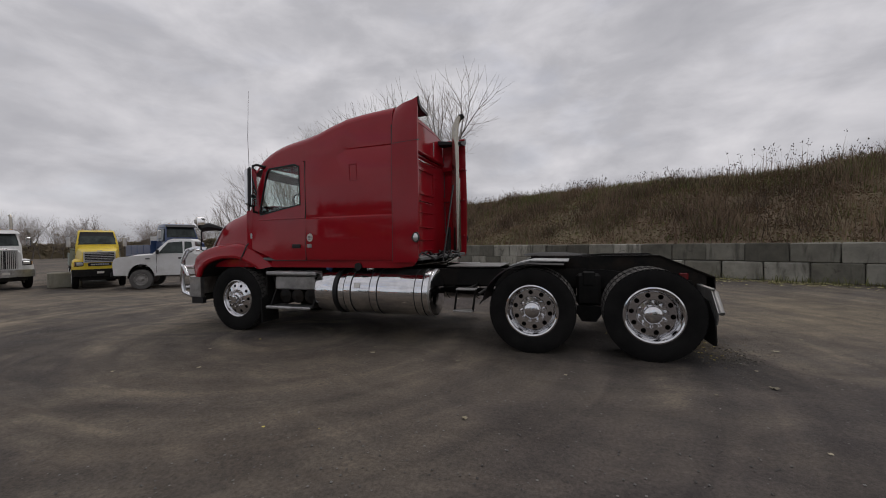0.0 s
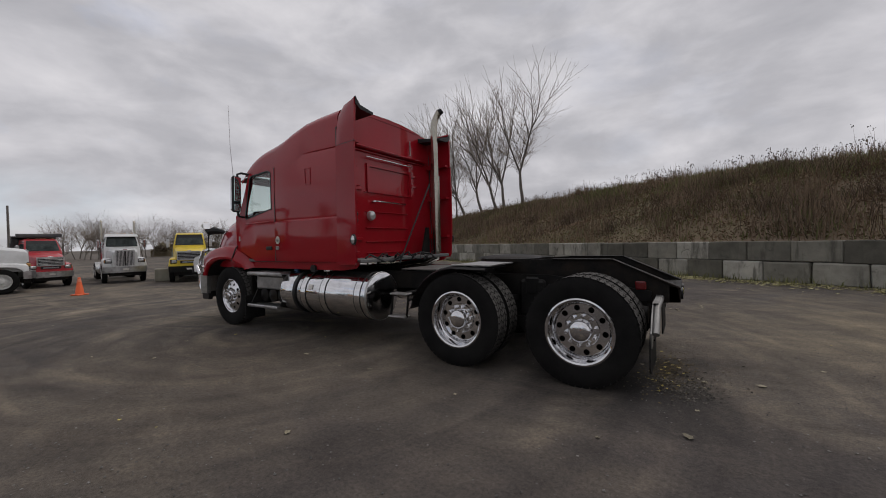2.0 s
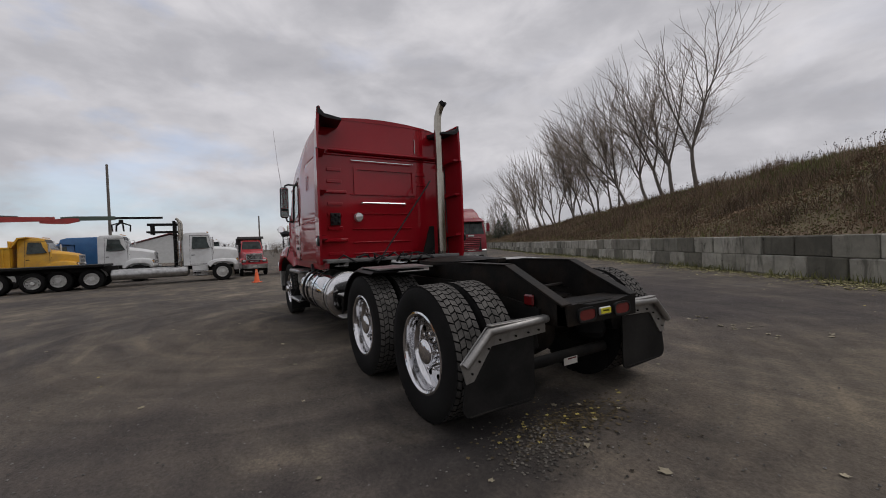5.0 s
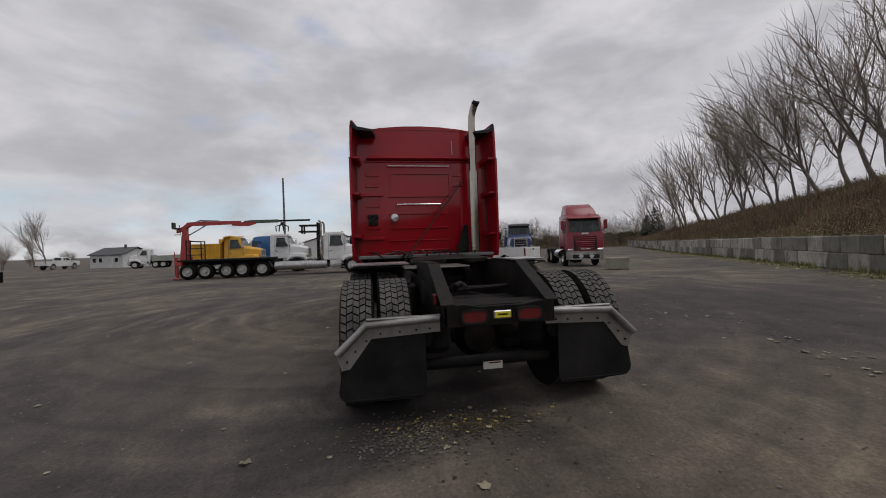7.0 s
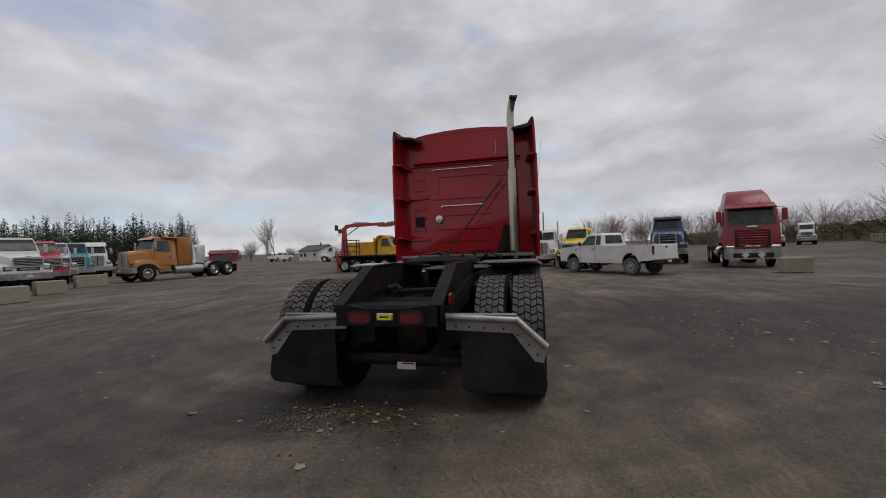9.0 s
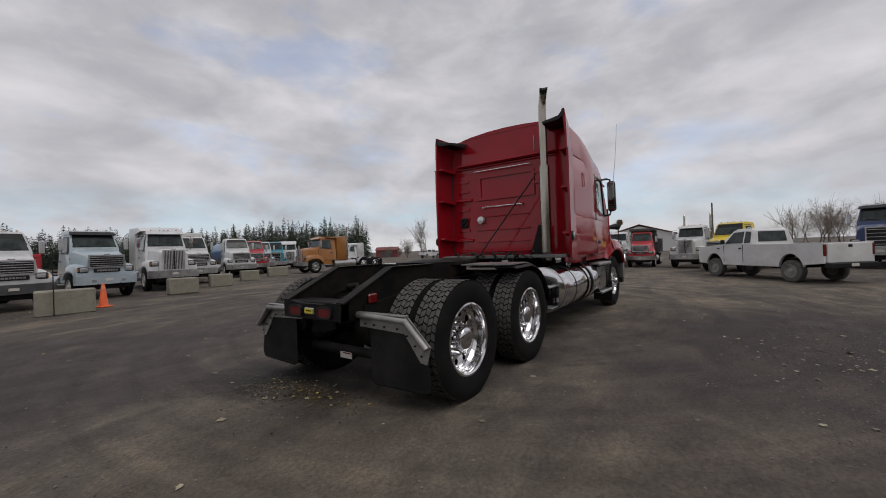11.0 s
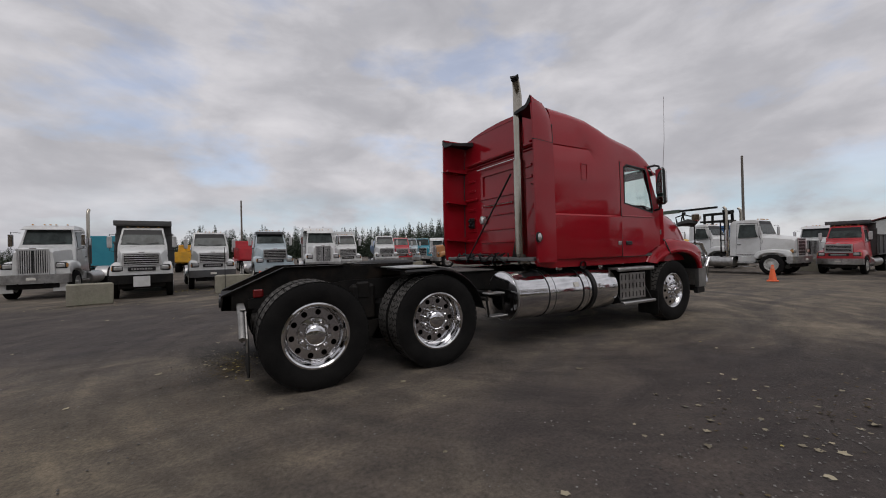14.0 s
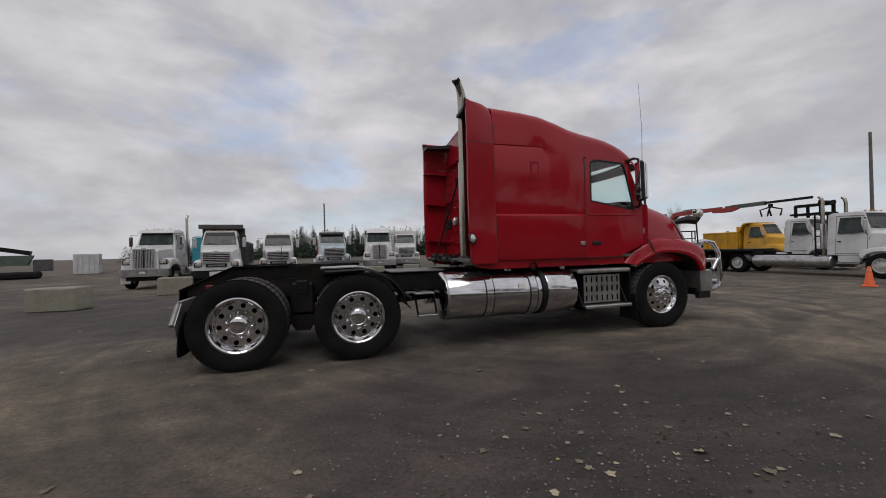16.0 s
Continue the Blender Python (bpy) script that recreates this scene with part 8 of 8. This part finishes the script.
for k in range(9000):
    c = hedge_at(rnd.random(), rnd.uniform(0.05, 3.09)) + Vector((rnd.gauss(0, 0.08), rnd.gauss(0, 0.08), rnd.gauss(0.05, 0.12)))
    a_, q_ = rnd.uniform(0, 6.283), rnd.uniform(0.10, 0.22)
    d1 = Vector((math.cos(a_), math.sin(a_), rnd.uniform(-0.3, 0.9))) * q_
    d2 = Vector((-math.sin(a_), math.cos(a_), rnd.uniform(-0.5, 0.5))) * q_ * 0.7
    g.add([c - d1, c + d2, c + d1, c - d2], [(0, 1, 2), (0, 2, 3)])
lone("hedge", g, HEDGE, "dull olive brown hedge at the far end of the yard", "hedge", kind="stuff", smooth=0)

# weeds and grass over the bank
def blades(name, label, mat, count, seed, hmin, hmax, width, place, lean=0.35, heads=None):
    rnd = np.random.RandomState(seed)
    vs, fs, hv, hf = [], [], [], []
    for k in range(count):
        p, sc = place(rnd)
        h = rnd.uniform(hmin, hmax) * sc
        a = rnd.uniform(0, 6.283)
        lx, ly = lean * h * rnd.normal() * 0.6, lean * h * rnd.normal() * 0.6
        wx, wy = math.cos(a) * width * 0.5, math.sin(a) * width * 0.5
        i = len(vs)
        vs += [(p.x - wx, p.y - wy, p.z), (p.x + wx, p.y + wy, p.z), (p.x + lx * 0.4 + wx * 0.7, p.y + ly * 0.4 + wy * 0.7, p.z + h * 0.6), (p.x + lx * 0.4 - wx * 0.7, p.y + ly * 0.4 - wy * 0.7, p.z + h * 0.6), (p.x + lx, p.y + ly, p.z + h)]
        fs += [(i, i + 1, i + 2, i + 3), (i + 3, i + 2, i + 4)]
        if heads and rnd.rand() < heads:
            c = Vector((p.x + lx, p.y + ly, p.z + h))
            for q in range(4):
                s_ = 0.011 + 0.016 * rnd.rand()
                o = Vector((rnd.normal() * 0.04, rnd.normal() * 0.04, rnd.normal() * 0.06))
                j = len(hv)
                hv += [tuple(c + o + Vector((-s_, 0, 0))), tuple(c + o + Vector((s_, 0, 0))), tuple(c + o + Vector((0, s_, s_ * 1.6))), tuple(c + o + Vector((0, -s_, -s_)))]
                hf += [(j, j + 1, j + 2), (j, j + 3, j + 1), (j, j + 2, j + 3)]
    g = Geo()
    g.v, g.f = vs, fs
    lone(name, g, mat, label, "grass", kind="stuff", smooth=0)
    if hv:
        g = Geo()
        g.v, g.f = hv, hf
        lone("seed_head", g, HEADS, "brown seed heads of dry weeds", "weeds", kind="stuff", smooth=0)


def slope_place(rnd):
    s = rnd.uniform(-22, 45) if rnd.rand() < 0.75 else rnd.uniform(40, 120)
    back = 0.25 + 10.0 * rnd.rand() ** 0.9
    p = by_wall(s, back, 0)
    p.z = bank_z(s, back) - 0.05
    n_ = noise.noise(Vector((p.x * 0.45, p.y * 0.45, 9))) + 0.5 * noise.noise(Vector((p.x * 1.3, p.y * 1.3, 2)))
    return p, max(0.35, 0.8 + 1.3 * n_)


def crest_place(rnd):
    s = rnd.uniform(-22, 40)
    while noise.noise(Vector((s * 0.45, 1.0, 0))) < rnd.uniform(-0.35, 0.35):
        s = rnd.uniform(-22, 40)
    back = rnd.uniform(7.0, 10.5)
    p = by_wall(s, back, 0)
    p.z = bank_z(s, back) - 0.05
    return p, 1.0


blades("dry_weeds", "dry brown weeds covering the bank", DRY, 75000, 1, 0.22, 0.78, 0.024, slope_place, 0.32)
blades("grass", "olive green grass on the bank", OLIVE, 45000, 2, 0.14, 0.42, 0.03, slope_place, 0.4)
def upper_place(rnd):
    s = rnd.uniform(-22, 45)
    back = 4.0 + 6.5 * math.sqrt(rnd.rand())
    while noise.noise(Vector((s * 0.3, back * 0.3, 5))) < rnd.uniform(-0.5, 0.5):
        s, back = rnd.uniform(-22, 45), 4.0 + 6.5 * math.sqrt(rnd.rand())
    p = by_wall(s, back, 0)
    p.z = bank_z(s, back) - 0.05
    return p, 1.0
blades("grass", "olive green grass along the top of the bank", OLIVE, 30000, 6, 0.25, 0.6, 0.03, upper_place, 0.4)
def bush_place(rnd):
    k = rnd.randint(0, len(BUSHES))
    s, back, r = BUSHES[k]
    s, back = s + rnd.normal() * r * 0.45, max(0.3, back + rnd.normal() * r * 0.45)
    p = by_wall(s, back, 0)
    p.z = bank_z(s, back) - 0.05
    return p, 0.5 + r * 0.7
rb = np.random.RandomState(77)
BUSHES = [(rb.uniform(-20, 50), 0.5 + 6.5 * rb.rand(), rb.uniform(0.4, 1.3)) for _ in range(150)]
blades("bushes", "brown leafless shrubs on the bank", BROWN, 12000, 31, 0.3, 0.8, 0.016, bush_place, 0.7)
# soft brown and olive brush: clumps of small withered leaves heaped over the slope
def brush(name, label, mat, count, seed, rise):
    rnd = np.random.RandomState(seed)
    g = Geo()
    for k in range(count):
        s = rnd.uniform(-22, 40) if rnd.rand() < 0.8 else rnd.uniform(38, 95)
        back = 0.25 + 10.0 * rnd.rand() ** 0.95
        p = by_wall(s, back, 0)
        hill = max(0.0, 0.32 + 0.75 * noise.noise(Vector((p.x * 0.55, p.y * 0.55, seed))) + 0.4 * noise.noise(Vector((p.x * 1.7, p.y * 1.7, seed + 4))))
        c = Vector((p.x, p.y, bank_z(s, back) + hill * rise * rnd.rand() ** 0.5))
        q = rnd.uniform(0.018, 0.052)
        d1 = Vector((rnd.normal(), rnd.normal(), rnd.normal() * 0.7)).normalized() * q
        d2 = d1.orthogonal().normalized() * q * 0.6
        i = len(g.v)
        g.v += [tuple(c - d1), tuple(c + d2), tuple(c + d1), tuple(c - d2)]
        g.f.append((i, i + 1, i + 2, i + 3))
    lone(name, g, mat, label, "brush", kind="stuff", smooth=0)
brush("brush", "withered brown brush heaped over the bank", BRUSH_BROWN, 120000, 51, 0.6)
brush("undergrowth", "olive green undergrowth on the bank", BRUSH_OLIVE, 70000, 52, 0.42)
blades("tall_weeds", "tall dry weeds on top of the bank", DRY, 6500, 3, 0.30, 0.95, 0.014, crest_place, 0.25, heads=0.14)
def reed_place(rnd):
    s = rnd.normal() * 0.9 - 3.2
    p = by_wall(s, 8.6 + rnd.rand(), 0)
    p.z = bank_z(s, 9.0)
    return p, 1.0
blades("reeds", "tall reeds with dark tufts on the bank", DRY, 26, 6, 0.9, 1.5, 0.02, reed_place, 0.25, heads=1.0)
def foot_place(rnd):
    s = rnd.uniform(-14, 60)
    while noise.noise(Vector((s * 0.6, 4.0, 0))) < rnd.uniform(-0.4, 0.5):
        s = rnd.uniform(-14, 60)
    p = by_wall(s, -rnd.rand() ** 2 * 0.5 - 0.02, 0)
    p.z = ground_z(p.x, p.y) - 0.01
    return p, 1.0
blades("foot_grass", "green weeds along the foot of the wall", OLIVE, 3500, 7, 0.05, 0.24, 0.02, foot_place, 0.5)


# fallen leaves and gravel
def scatter(name, label, mat, spots, seed, smin, smax, flat=True, cat="leaves"):
    rnd = np.random.RandomState(seed)
    g = Geo()
    for n_, place in spots:
        for k in range(n_):
            x, y = place(rnd)
            s, a = rnd.uniform(smin, smax), rnd.uniform(0, 6.283)
            c, sn = math.cos(a) * s, math.sin(a) * s
            z = ground_z(x, y) + 0.006
            if flat:
                cu = s * rnd.uniform(0.1, 0.5)
                # a lobed leaf, curled up at its rim
                rim = []
                for q in range(10):
                    b = a + 6.2832 * q / 10
                    rr = s * (1.0 if q % 2 == 0 else 0.74) * rnd.uniform(0.7, 1.1) * (1.2 if q == 0 else 1)
                    rim.append((x + rr * math.cos(b), y + rr * math.sin(b), z + cu * rnd.uniform(0, 1)))
                g.add(rim + [(x, y, z)], [(q, (q + 1) % 10, 10) for q in range(10)])
            else:
                pts = [(x + c, y + sn, z), (x - sn, y + c, z), (x - c, y - sn, z), (x + sn, y - c, z), (x + rnd.normal() * s * 0.2, y, z + s * rnd.uniform(0.4, 0.9))]
                g.add(pts, [(0, 1, 4), (1, 2, 4), (2, 3, 4), (3, 0, 4)])
    lone(name, g, mat, label, cat, kind="stuff", smooth=0)


def round_about(cx, cy, sx, sy=None):
    return lambda rnd: (cx + rnd.normal() * sx, cy + rnd.normal() * (sy or sx))
def over(x0, x1, y0, y1):
    return lambda rnd: (rnd.uniform(x0, x1), rnd.uniform(y0, y1))
def beside_wall(rnd):
    p = by_wall(rnd.uniform(-16, 70), -abs(rnd.normal()) * 0.7 - 0.1, 0)
    return p.x, p.y


scatter("fallen_leaf", "pale fallen leaves scattered on the asphalt", PALELEAF,
        [(75, over(-4, 10, -9, 8)), (26, round_about(3.2, -3.9, 0.9, 0.6)), (12, round_about(2.7, -3.2, 0.5, 0.15)), (16, round_about(4.0, -4.6, 1.4, 0.6)), (2600, beside_wall), (14, round_about(-0.7, 0.25, 0.2, 0.4)), (120, round_about(-0.5, 10.5, 0.9, 0.5)), (160, round_about(-3.7, 9.2, 0.7, 0.3)), (60, round_about(11.6, -9, 0.9))], 5, 0.010, 0.030)
scatter("broad_leaf", "broad dry fallen leaves on the asphalt", PALELEAF, [(20, round_about(-0.1, -3.85, 0.5, 0.28)), (10, round_about(2.6, -4.3, 0.8, 0.4)), (10, over(-4, 4, -6, 6))], 27, 0.028, 0.046)
scatter("yellow_leaf", "yellow fallen leaves on the asphalt", YELLOWLEAF,
        [(22, over(-4, 8, -8, 6)), (900, beside_wall), (30, round_about(-0.68, 0.22, 0.12, 0.34)), (160, round_about(-1.9, 12.6, 0.9, 0.5))], 9, 0.010, 0.024)
def strip_by_wall(rnd):
    s = rnd.uniform(-16, 45)
    while noise.noise(Vector((s * 0.5, 8.0, 0))) < rnd.uniform(-0.6, 0.4):
        s = rnd.uniform(-16, 45)
    p = by_wall(s, -abs(rnd.normal()) * 0.36 - 0.04, 0)
    return p.x, p.y
scatter("leaf_strip", "yellowish leaves drifted along the foot of the wall", STRIPLEAF, [(8500, strip_by_wall)], 33, 0.028, 0.06)
scatter("leaf_litter", "dark brown leaf litter behind the rear wheels", LITTER, [(700, round_about(-0.68, 0.25, 0.11, 0.32)), (60, round_about(-0.7, 0.0, 0.25, 0.4)), (160, round_about(3.2, -3.8, 0.8, 0.4)), (900, beside_wall)], 21, 0.006, 0.017)
GRAVEL = surface("loose_gravel", (0.085, 0.08, 0.075), (0.18, 0.172, 0.16), rough=0.95, island=True, random=0.5)
scatter("gravel", "loose grey gravel on the asphalt", GRAVEL, [(160, round_about(9.5, 2.35, 0.3, 0.18)), (130, round_about(7.6, 4.5, 0.35, 0.2)), (2200, over(-5, 11, -8, 8)), (1000, round_about(1.4, 4.2, 1.6, 0.9)), (2600, round_about(2.2, -4.6, 1.6, 0.8)), (900, round_about(-2.0, 0.4, 1.3, 2.4))], 12, 0.003, 0.011, False, "gravel")
DARKGRIT = surface("dark_gritty_rubble", (0.042, 0.037, 0.031), (0.115, 0.105, 0.09), rough=0.95, island=True, random=0.6)
scatter("grit", "fine grit in a shallow dip behind the wheel", DARKGRIT, [(600, round_about(-0.82, 0.68, 0.15, 0.20))], 14, 0.004, 0.014, False, "gravel")

# ---- the wall's concrete blocks ----
wall_root = thing("wall_blocks", "two courses of weathered concrete blocks holding the bank", "wall")
wall_root["kind"] = "structure"
meshes = [mesh_of("block", worn_block(0.955, 0.6, 0.525, 90 + k, 0.022), CONCRETE, 30) for k in range(6)]
turn = math.degrees(math.atan2(WALL_DIR.y, WALL_DIR.x))
rnd = random.Random(3)
for row in range(2):
    s = -22.0 + 0.48 * row
    while s < 92:
        p = by_wall(s, 0.30 + 0.03 * row + rnd.uniform(-0.025, 0.025), 0.53 * row - 0.01 + along([(-30, WALL_FOOT), (12, WALL_FOOT), (30, 0.0)], s))
        ob = part("block", meshes[rnd.randrange(6)], None, wall_root)
        ob.matrix_local = pose(p.x, p.y, p.z, rnd.uniform(-0.4, 0.4), rnd.uniform(-0.4, 0.4), turn + rnd.uniform(-0.8, 0.8) + rnd.choice((0, 180)))
        s += 0.967 + rnd.uniform(0, 0.022)
g = Geo().prism([(-60, -0.35), (160, -0.35), (160, -0.9), (-60, -0.9)], 0, 1.06, "z")
g.v = [tuple(by_wall(x, -y, z)) for x, y, z in g.v]
part("wall_backing", g, SOIL, wall_root)
